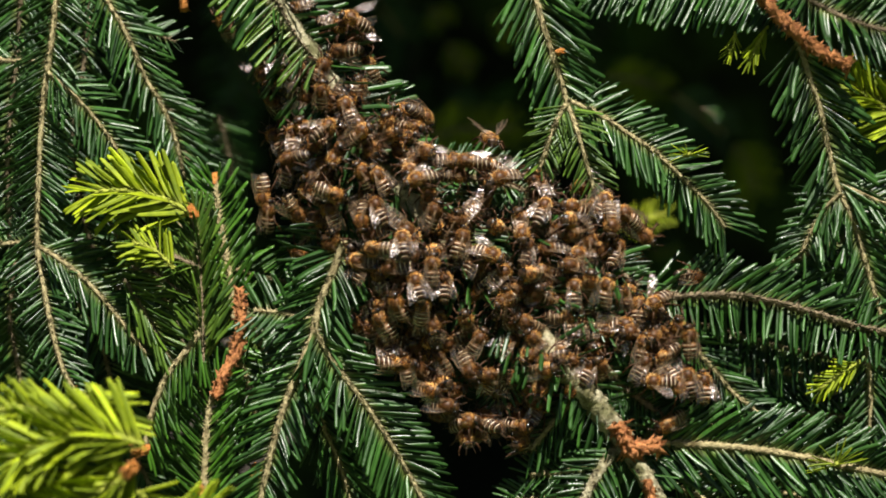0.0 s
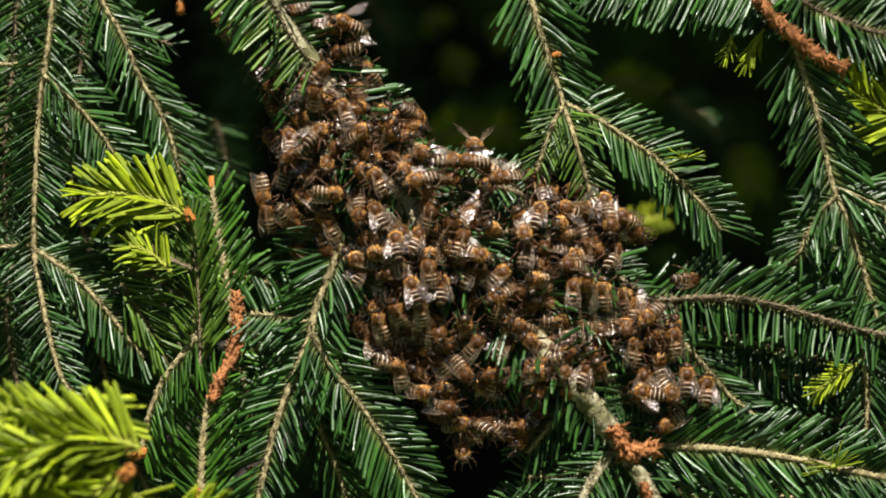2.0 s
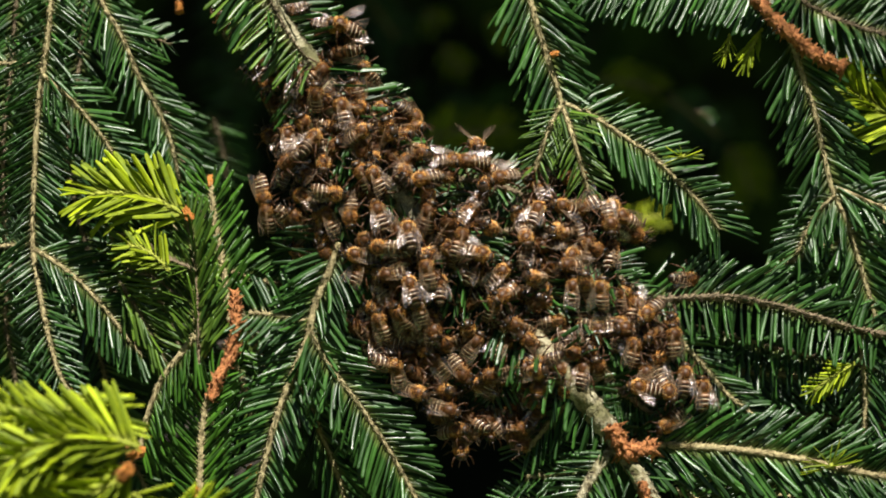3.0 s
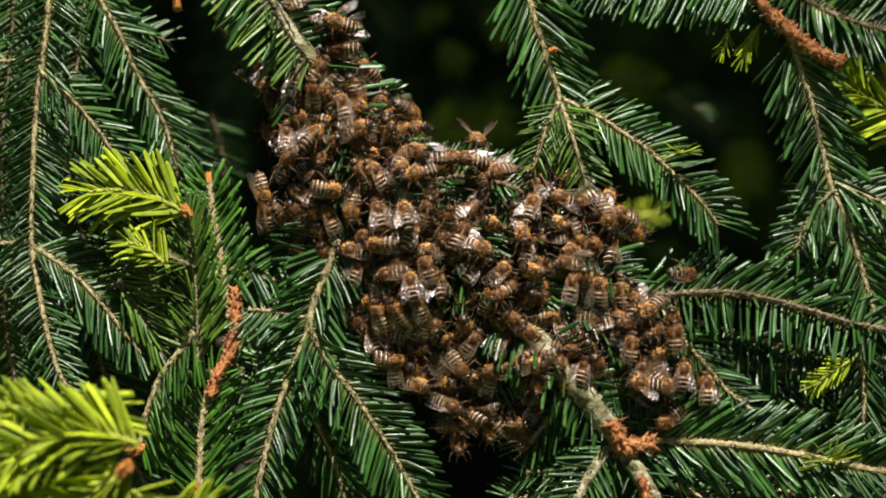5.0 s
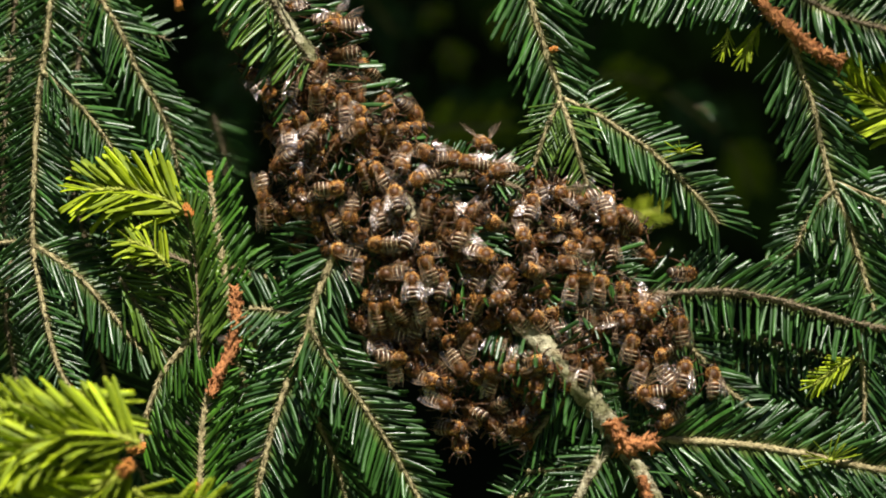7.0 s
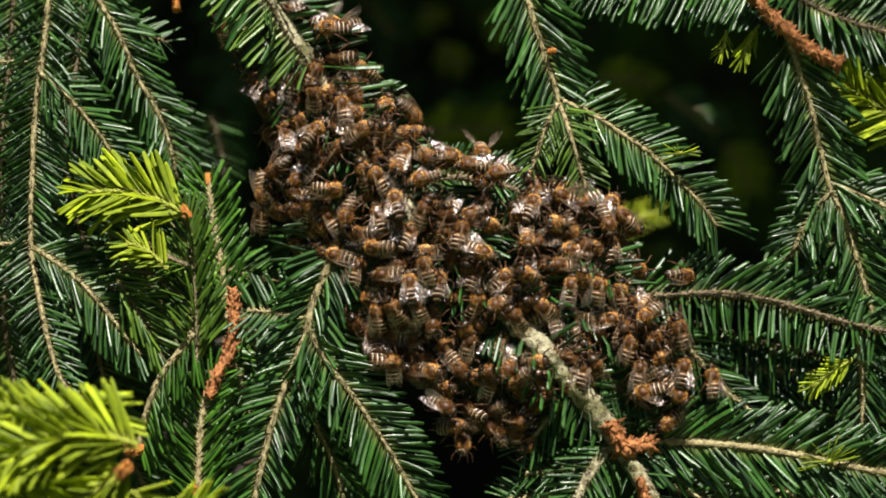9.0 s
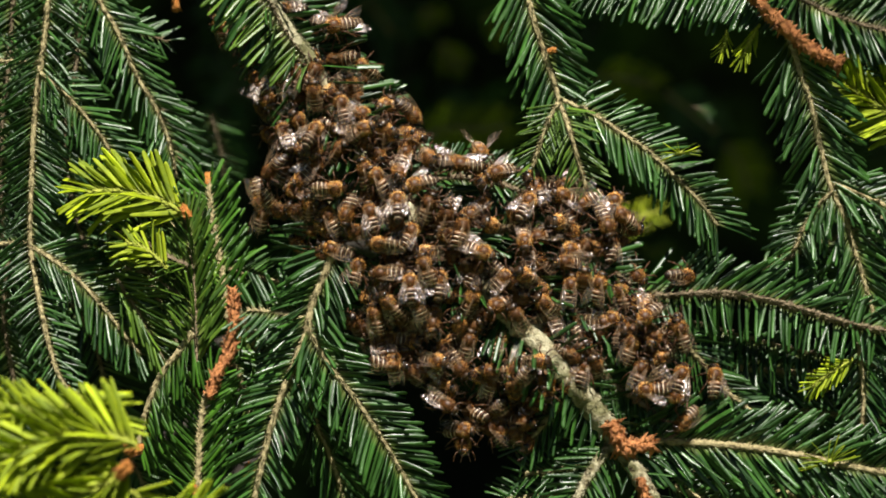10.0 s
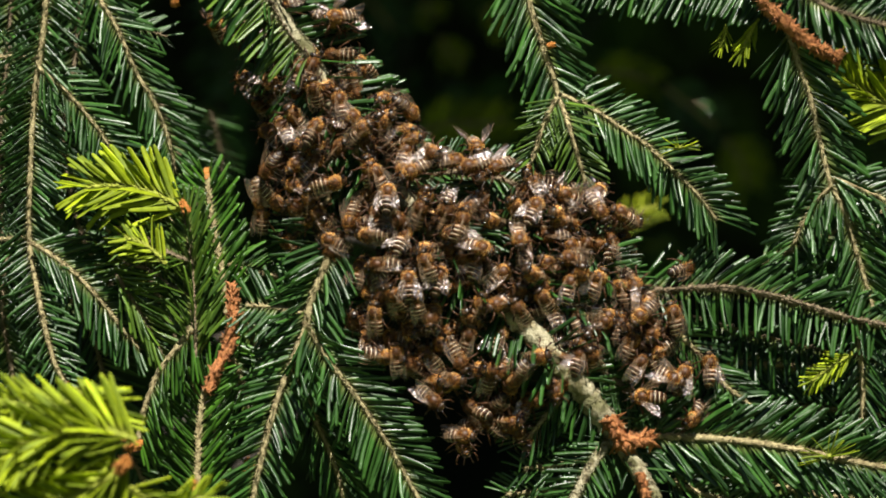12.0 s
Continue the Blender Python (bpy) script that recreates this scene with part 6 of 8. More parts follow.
    crawl(BEES[81], -5, 38, -0.00, (0, -0.98, 4.08, 350), (1, -1.00, 4.13, 354), (2, -1.10, 4.17, 349), (3, -1.14, 4.18, 341), (5, -1.17, 4.17, 342), (6, -1.16, 4.15, 341), (7, -1.11, 4.15, 337), (9, -1.08, 4.18, 331), (10, -1.09, 4.16, 333), (11, -1.17, 4.12, 334), (12, -1.13, 4.09, 332))
    crawl(BEES[82], -22, -39, 0.83, (0, -6.06, 6.60, 250), (1, -6.03, 6.57, 248), (2, -6.02, 6.53, 248), (3, -6.04, 6.48, 251), (5, -6.12, 6.41, 255), (6, -6.18, 6.38, 256), (7, -6.23, 6.37, 256), (9, -6.30, 6.38, 255), (10, -6.31, 6.40, 251), (11, -6.29, 6.43, 254), (12, -6.25, 6.47, 252))
    crawl(BEES[83], -28, -29, 1.07, (0, -6.72, 7.06, 120), (1, -6.68, 7.09, 120), (2, -6.62, 7.12, 117), (3, -6.56, 7.13, 123), (5, -6.47, 7.10, 115), (6, -6.45, 7.07, 112), (7, -6.45, 7.04, 111), (9, -6.53, 6.95, 112), (10, -6.58, 6.91, 113), (11, -6.64, 6.87, 120), (12, -6.70, 6.84, 124))
    crawl(BEES[84], -24, -21, 0.79, (0, -5.66, 5.85, 230), (1, -5.69, 5.81, 226), (2, -5.73, 5.77, 228), (3, -5.78, 5.75, 234), (5, -5.89, 5.73, 230), (6, -5.93, 5.74, 227), (7, -5.95, 5.77, 234), (9, -5.92, 5.84, 242), (10, -5.88, 5.88, 252), (11, -5.82, 5.93, 250), (12, -5.77, 5.96, 254))
    crawl(BEES[85], 21, -33, 1.10, (0, -5.19, 5.42, 60), (1, -5.22, 5.45, 65), (2, -5.23, 5.49, 70), (3, -5.22, 5.53, 67), (5, -5.15, 5.59, 67), (6, -5.10, 5.62, 67), (7, -5.05, 5.63, 68), (9, -4.98, 5.63, 70), (10, -4.98, 5.61, 69), (11, -4.99, 5.58, 58), (12, -5.02, 5.55, 56))
    crawl(BEES[86], -31, -35, 1.22, (0, -5.22, 4.71, 100), (1, -5.16, 4.72, 97), (2, -5.10, 4.71, 102), (3, -5.06, 4.69, 110), (5, -5.02, 4.62, 109), (6, -5.04, 4.58, 108), (7, -5.08, 4.53, 109), (9, -5.20, 4.45, 113), (10, -5.25, 4.43, 116), (11, -5.30, 4.41, 110), (12, -5.32, 4.41, 109))
    crawl(BEES[87], -1, -14, 1.65, (0, -4.89, 3.83, 80), (1, -4.91, 3.84, 72), (2, -4.92, 3.87, 70), (3, -4.91, 3.89, 80), (5, -4.87, 3.93, 68), (6, -4.84, 3.95, 76), (7, -4.81, 3.96, 84), (9, -4.77, 3.96, 76), (10, -4.76, 3.95, 77), (11, -4.77, 3.93, 86), (12, -4.79, 3.91, 86))
    crawl(BEES[88], 15, -40, 1.02, (0, -5.27, 3.42, 120), (1, -5.27, 3.44, 126), (2, -5.26, 3.45, 128), (3, -5.25, 3.47, 127), (5, -5.21, 3.48, 127), (6, -5.19, 3.48, 138), (7, -5.18, 3.47, 132), (9, -5.17, 3.46, 128), (10, -5.18, 3.44, 136), (11, -5.20, 3.43, 138), (12, -5.22, 3.41, 133))
    crawl(BEES[89], 9, -4, 1.12, (0, -4.80, 2.49, 70), (1, -4.79, 2.51, 68), (2, -4.77, 2.53, 68), (3, -4.74, 2.55, 68), (5, -4.67, 2.57, 62), (6, -4.64, 2.56, 58), (7, -4.63, 2.55, 56), (9, -4.63, 2.51, 59), (10, -4.65, 2.49, 58), (11, -4.68, 2.47, 56), (12, -4.72, 2.44, 52))
    crawl(BEES[90], 0, -38, 0.19, (0, 2.03, -1.99, 40), (1, 2.03, -1.99, 36), (2, 2.03, -1.99, 32), (3, 2.03, -1.99, 34), (5, 1.93, -2.01, 38), (6, 1.73, -2.04, 39), (7, 1.52, -2.08, 40), (9, 1.12, -2.14, 35), (10, 1.02, -2.16, 35), (11, 1.02, -2.16, 39), (12, 1.02, -2.16, 44))
    crawl(BEES[91], -6, -26, -0.08, (0, 2.53, -2.50, 130), (1, 2.53, -2.50, 132), (2, 2.53, -2.50, 143), (3, 2.53, -2.50, 143), (5, 2.58, -2.40, 142), (6, 2.68, -2.19, 143), (7, 2.78, -1.99, 135), (9, 2.98, -1.59, 141), (10, 3.03, -1.49, 140), (11, 3.03, -1.49, 138), (12, 3.03, -1.49, 126))
    crawl(BEES[92], -24, 20, -0.28, (0, 3.03, -3.03, 200), (1, 3.03, -3.03, 204), (2, 3.03, -3.03, 202), (3, 3.03, -3.03, 201), (5, 2.95, -3.10, 206), (6, 2.78, -3.24, 215), (7, 2.62, -3.37, 214), (9, 2.28, -3.64, 224), (10, 2.20, -3.71, 229), (11, 2.20, -3.71, 225), (12, 2.20, -3.71, 234))
    crawl(BEES[93], -2, 10, 0.16, (0, 3.46, -3.34, 300), (1, 3.46, -3.34, 300), (2, 3.46, -3.34, 302), (3, 3.46, -3.34, 301), (5, 3.52, -3.30, 298), (6, 3.66, -3.24, 295), (7, 3.79, -3.17, 294), (9, 4.06, -3.03, 293), (10, 4.12, -3.00, 287), (11, 4.12, -3.00, 281), (12, 4.12, -3.00, 282))
    crawl(BEES[94], 21, -25, 0.02, (0, 3.88, -3.88, 120), (1, 3.88, -3.88, 118), (2, 3.88, -3.88, 119), (3, 3.88, -3.88, 119), (5, 3.91, -3.80, 122), (6, 3.98, -3.63, 130), (7, 4.04, -3.46, 125), (9, 4.17, -3.12, 128), (10, 4.21, -3.03, 128), (11, 4.21, -3.03, 130), (12, 4.21, -3.03, 146))
    crawl(BEES[95], 32, -2, -0.06, (0, -3.93, 5.53, 60), (1, -3.89, 5.53, 48), (2, -3.86, 5.53, 49), (3, -3.83, 5.51, 44), (5, -3.81, 5.47, 56), (6, -3.83, 5.44, 58), (7, -3.86, 5.41, 59), (9, -3.93, 5.37, 62), (10, -3.96, 5.35, 64), (11, -3.99, 5.34, 64), (12, -4.00, 5.35, 68))
    crawl(BEES[96], -25, -3, -0.03, (0, -3.51, 4.64, 235), (1, -3.56, 4.66, 240), (2, -3.59, 4.69, 244), (3, -3.61, 4.73, 238), (5, -3.57, 4.80, 237), (6, -3.53, 4.84, 230), (7, -3.48, 4.87, 236), (9, -3.38, 4.90, 232), (10, -3.35, 4.90, 235), (11, -3.34, 4.89, 223), (12, -3.35, 4.87, 218))
    crawl(BEES[97], 18, -19, 0.01, (0, -3.15, 4.24, 110), (1, -3.15, 4.25, 104), (2, -3.14, 4.27, 109), (3, -3.13, 4.29, 102), (5, -3.09, 4.31, 105), (6, -3.07, 4.31, 99), (7, -3.05, 4.31, 98), (9, -3.04, 4.29, 100), (10, -3.05, 4.28, 104), (11, -3.06, 4.26, 102), (12, -3.08, 4.25, 100))
    crawl(BEES[98], -15, -18, -0.22, (0, -5.11, 7.30, 230), (1, -5.09, 7.27, 228), (2, -5.10, 7.25, 235), (3, -5.11, 7.22, 226), (5, -5.18, 7.19, 227), (6, -5.21, 7.19, 224), (7, -5.24, 7.19, 219), (9, -5.27, 7.21, 212), (10, -5.27, 7.22, 211), (11, -5.25, 7.25, 205), (12, -5.22, 7.27, 203))
    crawl(BEES[99], -11, -20, -0.11, (0, 2.32, -2.02, 150), (1, 2.28, -2.04, 149), (2, 2.23, -2.04, 155), (3, 2.19, -2.04, 150), (5, 2.13, -2.01, 140), (6, 2.12, -1.98, 140), (7, 2.14, -1.95, 140), (9, 2.21, -1.88, 126), (10, 2.26, -1.85, 121), (11, 2.31, -1.82, 122), (12, 2.34, -1.81, 123))
    crawl(BEES[100], -4, -38, -0.46, (0, 2.94, -3.43, 20), (1, 2.90, -3.43, 21), (2, 2.87, -3.43, 21), (3, 2.84, -3.42, 19), (5, 2.82, -3.37, 14), (6, 2.83, -3.34, 12), (7, 2.86, -3.31, 17), (9, 2.93, -3.26, 18), (10, 2.97, -3.25, 12), (11, 3.00, -3.24, 18), (12, 3.01, -3.24, 18))
    crawl(BEES[101], -26, 1, -0.22, (0, 3.63, -3.86, 250), (1, 3.61, -3.85, 250), (2, 3.60, -3.83, 248), (3, 3.60, -3.81, 241), (5, 3.63, -3.78, 244), (6, 3.65, -3.77, 245), (7, 3.67, -3.76, 253), (9, 3.71, -3.75, 248), (10, 3.71, -3.76, 241), (11, 3.71, -3.77, 241), (12, 3.70, -3.78, 243))
    crawl(BEES[102], 21, 7, 0.05, (0, -0.41, -2.15, 80), (1, -0.44, -2.15, 86), (2, -0.46, -2.14, 84), (3, -0.47, -2.12, 88), (5, -0.46, -2.08, 82), (6, -0.44, -2.06, 86), (7, -0.42, -2.04, 89), (9, -0.36, -2.01, 90), (10, -0.34, -2.01, 85), (11, -0.33, -2.01, 85), (12, -0.33, -2.02, 83))
    crawl(BEES[103], -9, -15, 0.29, (0, 0.05, -2.62, 200), (1, 0.09, -2.60, 204), (2, 0.14, -2.59, 208), (3, 0.18, -2.59, 195), (5, 0.25, -2.62, 196), (6, 0.25, -2.64, 189), (7, 0.24, -2.68, 187), (9, 0.17, -2.75, 186), (10, 0.13, -2.78, 191), (11, 0.08, -2.81, 186), (12, 0.04, -2.82, 189))
    crawl(BEES[104], -5, -4, 0.19, (0, -0.22, -3.17, 120), (1, -0.20, -3.18, 125), (2, -0.20, -3.20, 126), (3, -0.20, -3.23, 127), (5, -0.24, -3.27, 128), (6, -0.27, -3.28, 132), (7, -0.30, -3.29, 130), (9, -0.34, -3.29, 128), (10, -0.34, -3.28, 132), (11, -0.33, -3.26, 130), (12, -0.32, -3.24, 129))
    crawl(BEES[105], 18, -18, -0.15, (0, 0.70, -3.40, 300), (1, 0.69, -3.42, 302), (2, 0.67, -3.43, 310), (3, 0.64, -3.44, 309), (5, 0.60, -3.44, 306), (6, 0.58, -3.44, 309), (7, 0.58, -3.42, 308), (9, 0.60, -3.39, 309), (10, 0.62, -3.37, 305), (11, 0.64, -3.35, 302), (12, 0.66, -3.34, 297))
    crawl(BEES[106], 0, -5, 0.00, (0, 0.88, -2.62, 60), (1, 0.90, -2.63, 51), (2, 0.91, -2.65, 52), (3, 0.91, -2.66, 58), (5, 0.89, -2.69, 56), (6, 0.87, -2.71, 56), (7, 0.85, -2.72, 71), (9, 0.81, -2.73, 75), (10, 0.80, -2.72, 77), (11, 0.80, -2.72, 67), (12, 0.81, -2.71, 74))
    crawl(BEES[107], 16, -16, 0.13, (0, 1.22, -3.90, 150), (1, 1.19, -3.92, 161), (2, 1.15, -3.93, 159), (3, 1.11, -3.93, 166), (5, 1.06, -3.91, 165), (6, 1.05, -3.89, 166), (7, 1.06, -3.86, 161), (9, 1.11, -3.80, 156), (10, 1.15, -3.77, 151), (11, 1.19, -3.75, 165), (12, 1.22, -3.74, 167))
    crawl(BEES[108], -29, -37, 0.29, (0, 0.34, -4.19, 20), (1, 0.34, -4.21, 16), (2, 0.33, -4.23, 15), (3, 0.32, -4.25, 14), (5, 0.26, -4.28, 12), (6, 0.24, -4.28, 14), (7, 0.22, -4.28, 21), (9, 0.20, -4.26, 20), (10, 0.21, -4.24, 29), (11, 0.23, -4.22, 25), (12, 0.25, -4.20, 22))
    crawl(BEES[109], -2, 10, 0.47, (0, -0.86, -2.67, 260), (1, -0.87, -2.69, 252), (2, -0.89, -2.70, 247), (3, -0.91, -2.70, 249), (5, -0.95, -2.70, 247), (6, -0.97, -2.69, 246), (7, -0.97, -2.68, 243), (9, -0.95, -2.65, 246), (10, -0.93, -2.63, 239), (11, -0.90, -2.62, 243), (12, -0.88, -2.60, 238))
    crawl(BEES[110], 11, -6, -0.04, (0, -1.31, -3.40, 100), (1, -1.34, -3.43, 92), (2, -1.38, -3.45, 96), (3, -1.42, -3.46, 98), (5, -1.50, -3.46, 96), (6, -1.52, -3.44, 97), (7, -1.53, -3.42, 96), (9, -1.49, -3.35, 93), (10, -1.45, -3.32, 97), (11, -1.40, -3.29, 95), (12, -1.36, -3.27, 95))
    crawl(BEES[111], 50, -35, 0.02, (0, 4.67, 0.29, 325), (3, 4.68, 0.35, 327), (6, 4.73, 0.35, 328), (9, 4.78, 0.29, 326), (12, 4.79, 0.25, 327))
    crawl(BEES[112], 21, -24, 0.18, (0, 0.20, 0.09, 142), (3, 0.04, 0.15, 137), (6, -0.05, 0.36, 140), (9, 0.00, 0.46, 136), (12, 0.16, 0.32, 144))
    crawl(BEES[113], -9, 2, 0.19, (0, -2.19, 0.68, 193), (3, -2.17, 0.54, 195), (6, -2.24, 0.48, 197), (9, -2.35, 0.59, 187), (12, -2.42, 0.72, 182))
    crawl(BEES[114], -45, 10, 0.14, (0, 2.99, -1.53, 344), (3, 2.86, -1.57, 344), (6, 2.74, -1.42, 337), (9, 2.72, -1.27, 336), (12, 2.81, -1.31, 332))
    crawl(BEES[115], -21, -37, 0.28, (0, -3.51, 2.69, 276), (3, -3.65, 2.63, 279), (6, -3.79, 2.78, 280), (9, -3.83, 2.96, 276), (12, -3.74, 2.93, 282))
    crawl(BEES[116], 42, -3, 0.14, (0, 1.12, -5.15, 137), (3, 1.28, -5.12, 132), (6, 1.41, -5.31, 132), (9, 1.42, -5.47, 133), (12, 1.30, -5.40, 140))
    crawl(BEES[117], -5, -28, 0.36, (0, 1.79, -3.66, 229), (3, 1.74, -3.62, 226), (6, 1.73, -3.55, 223), (9, 1.76, -3.54, 222), (12, 1.82, -3.61, 212))
    crawl(BEES[118], 29, -2, 0.29, (0, -4.17, 1.63, 149), (3, -4.18, 1.58, 148), (6, -4.23, 1.58, 154), (9, -4.27, 1.64, 163), (12, -4.27, 1.68, 161))
    crawl(BEES[119], 24, -11, 0.59, (0, -0.19, -4.29, 243), (3, -0.26, -4.13, 248), (6, -0.22, -4.00, 244), (9, -0.09, -4.08, 246), (12, 0.03, -4.26, 243))
    crawl(BEES[120], -51, -17, 0.23, (0, -3.82, 0.76, 0), (3, -3.71, 0.62, -1), (6, -3.72, 0.45, -1), (9, -3.83, 0.48, 2), (12, -3.97, 0.65, 4))
    crawl(BEES[121], -8, 24, 0.47, (0, -2.93, 3.76, 4), (3, -2.81, 3.76, 4), (6, -2.73, 3.61, -0), (9, -2.74, 3.51, -6), (12, -2.83, 3.58, -5))
    crawl(BEES[122], 44, -18, 0.38, (0, -0.93, -0.86, 273), (3, -0.92, -0.70, 279), (6, -0.81, -0.68, 282), (9, -0.68, -0.83, 281), (12, -0.64, -0.95, 275))
    crawl(BEES[123], -54, 11, 0.47, (0, 0.68, -1.01, 218), (3, 0.70, -1.21, 216), (6, 0.59, -1.28, 217), (9, 0.44, -1.13, 207), (12, 0.35, -0.95, 207))
    crawl(BEES[124], -1, -31, 0.64, (0, 4.04, 1.08, 298), (3, 4.06, 0.90, 301), (6, 3.98, 0.83, 307), (9, 3.84, 0.96, 309), (12, 3.76, 1.12, 310))
    crawl(BEES[125], 30, 10, 0.08, (0, 6.09, -3.27, 111), (3, 6.14, -3.28, 112), (6, 6.17, -3.34, 117), (9, 6.16, -3.37, 119), (12, 6.12, -3.34, 120))
    crawl(BEES[126], 42, 7, 0.38, (0, -1.95, 1.65, 222), (3, -1.82, 1.76, 224), (6, -1.65, 1.62, 231), (9, -1.58, 1.41, 231), (12, -1.65, 1.39, 235))
    crawl(BEES[127], -4, -52, 0.49, (0, 2.90, 1.64, 356), (3, 2.93, 1.54, 363), (6, 2.89, 1.48, 366), (9, 2.80, 1.54, 369), (12, 2.75, 1.64, 364))
    crawl(BEES[128], 44, -35, 0.24, (0, -1.40, -2.01, 163), (3, -1.39, -2.06, 158), (6, -1.41, -2.09, 153), (9, -1.45, -2.06, 140), (12, -1.47, -2.01, 140))
    crawl(BEES[129], -49, -53, 0.15, (0, -4.21, 3.29, 204), (3, -4.10, 3.36, 204), (6, -3.97, 3.24, 203), (9, -3.93, 3.08, 214), (12, -4.00, 3.09, 207))
    crawl(BEES[130], 4, 20, 0.58, (0, -2.12, -1.66, 12), (3, -2.11, -1.59, 24), (6, -2.06, -1.59, 30), (9, -2.01, -1.65, 32), (12, -2.00, -1.70, 32))
    crawl(BEES[131], 49, -28, 0.48, (0, 5.42, -0.24, 129), (3, 5.25, -0.21, 123), (6, 5.14, 0.01, 123), (9, 5.18, 0.14, 123), (12, 5.34, 0.01, 120))
    crawl(BEES[132], 45, 2, 0.27, (0, 5.44, -1.67, 88), (3, 5.49, -1.55, 81), (6, 5.60, -1.58, 87), (9, 5.69, -1.73, 101), (12, 5.69, -1.80, 92))
    crawl(BEES[133], -44, -5, 0.39, (0, -1.25, 3.06, 133), (3, -1.32, 2.93, 131), (6, -1.45, 2.98, 129), (9, -1.54, 3.16, 126), (12, -1.53, 3.22, 134))
    crawl(BEES[134], -21, -29, 0.16, (0, 2.20, -5.43, 126), (3, 2.15, -5.33, 126), (6, 2.18, -5.24, 125), (9, 2.26, -5.29, 120), (12, 2.34, -5.41, 119))
    crawl(BEES[135], 10, -34, 0.49, (0, -1.40, 4.10, 221), (3, -1.46, 3.96, 225), (6, -1.59, 4.00, 224), (9, -1.69, 4.18, 213), (12, -1.69, 4.26, 216))
    crawl(BEES[136], 21, -13, 0.09, (0, -1.56, -1.25, 308), (3, -1.51, -1.32, 306), (6, -1.51, -1.40, 304), (9, -1.57, -1.39, 306), (12, -1.64, -1.30, 296))
    crawl(BEES[137], -15, -11, 0.09, (0, -0.42, -0.75, 72), (3, -0.37, -0.81, 79), (6, -0.36, -0.89, 75), (9, -0.41, -0.89, 70), (12, -0.48, -0.81, 77))
    crawl(BEES[138], -1, -11, 0.28, (0, 0.40, 0.95, 234), (3, 0.34, 0.82, 238), (6, 0.21, 0.87, 232), (9, 0.12, 1.03, 239), (12, 0.13, 1.10, 255))
    crawl(BEES[139], -1, -21, 0.47, (0, 1.58, -1.67, 229), (3, 1.63, -1.84, 237), (6, 1.57, -1.94, 241), (9, 1.44, -1.85, 236), (12, 1.34, -1.68, 230))
    crawl(BEES[140], -51, -7, 0.13, (0, -1.84, -1.34, 172), (3, -1.94, -1.37, 175), (6, -2.03, -1.26, 170), (9, -2.05, -1.15, 180), (12, -1.98, -1.18, 178))
    crawl(BEES[141], -42, -28, -0.02, (0, 3.54, 0.74, 188), (3, 3.40, 0.79, 189), (6, 3.34, 0.96, 180), (9, 3.39, 1.03, 175), (12, 3.52, 0.92, 178))
    crawl(BEES[142], -50, -26, 0.57, (0, -1.82, -2.30, 17), (3, -1.78, -2.52, 19), (6, -1.88, -2.62, 27), (9, -2.05, -2.47, 19), (12, -2.15, -2.27, 17))
    crawl(BEES[143], 11, 18, 0.28, (0, -1.13, 2.54, 62), (3, -1.23, 2.59, 63), (6, -1.27, 2.73, 66), (9, -1.22, 2.77, 73), (12, -1.12, 2.66, 73))
    crawl(BEES[144], -1, -46, 0.69, (0, -1.72, 4.15, 56), (3, -1.81, 4.33, 52), (6, -1.76, 4.48, 57), (9, -1.62, 4.41, 68), (12, -1.49, 4.20, 71))
    crawl(BEES[145], -2, 16, 0.37, (0, -1.98, 3.25, 219), (3, -1.93, 3.35, 228), (6, -1.83, 3.32, 223), (9, -1.76, 3.19, 226), (12, -1.76, 3.13, 227))
    crawl(BEES[146], 24, 10, 0.39, (0, 5.11, -2.43, 70), (3, 5.11, -2.36, 77), (6, 5.15, -2.34, 75), (9, 5.20, -2.40, 81), (12, 5.22, -2.45, 81))
    crawl(BEES[147], 12, -3, 0.25, (0, 4.59, -2.25, 354), (3, 4.50, -2.10, 353), (6, 4.53, -1.97, 356), (9, 4.65, -2.01, 356), (12, 4.77, -2.18, 358))
    crawl(BEES[148], 30, -29, 0.26, (0, 0.95, -5.23, 24), (3, 0.86, -5.12, 35), (6, 0.85, -4.97, 27), (9, 0.95, -4.98, 23), (12, 1.07, -5.13, 20))
    crawl(BEES[149], 10, 19, 0.23, (0, 3.56, -2.19, 98), (3, 3.51, -2.31, 103), (6, 3.39, -2.27, 107), (9, 3.31, -2.13, 106), (12, 3.31, -2.05, 111))
    crawl(BEES[150], -10, 19, 0.19, (0, 2.82, 1.89, 96), (3, 2.91, 1.87, 97), (6, 2.96, 1.76, 102), (9, 2.94, 1.70, 102), (12, 2.86, 1.76, 106))
    crawl(BEES[151], 50, -1, 0.29, (0, 5.67, 0.87, 338), (3, 5.66, 0.81, 342), (6, 5.62, 0.81, 357), (9, 5.57, 0.87, 358), (12, 5.56, 0.91, 362))
    crawl(BEES[152], -12, -50, 0.45, (0, -4.18, 2.89, 323), (3, -4.19, 2.94, 317), (6, -4.16, 2.96, 320), (9, -4.12, 2.92, 315), (12, -4.10, 2.87, 312))
    crawl(BEES[153], 8, 6, -0.16, (0, -1.55, -0.48, 190), (3, -1.47, -0.59, 194), (6, -1.47, -0.72, 194), (9, -1.56, -0.70, 186), (12, -1.67, -0.56, 185))
    crawl(BEES[154], -4, -38, 0.18, (0, 6.23, -2.35, 135), (3, 6.10, -2.40, 127), (6, 5.97, -2.25, 124), (9, 5.95, -2.10, 121), (12, 6.04, -2.14, 123))
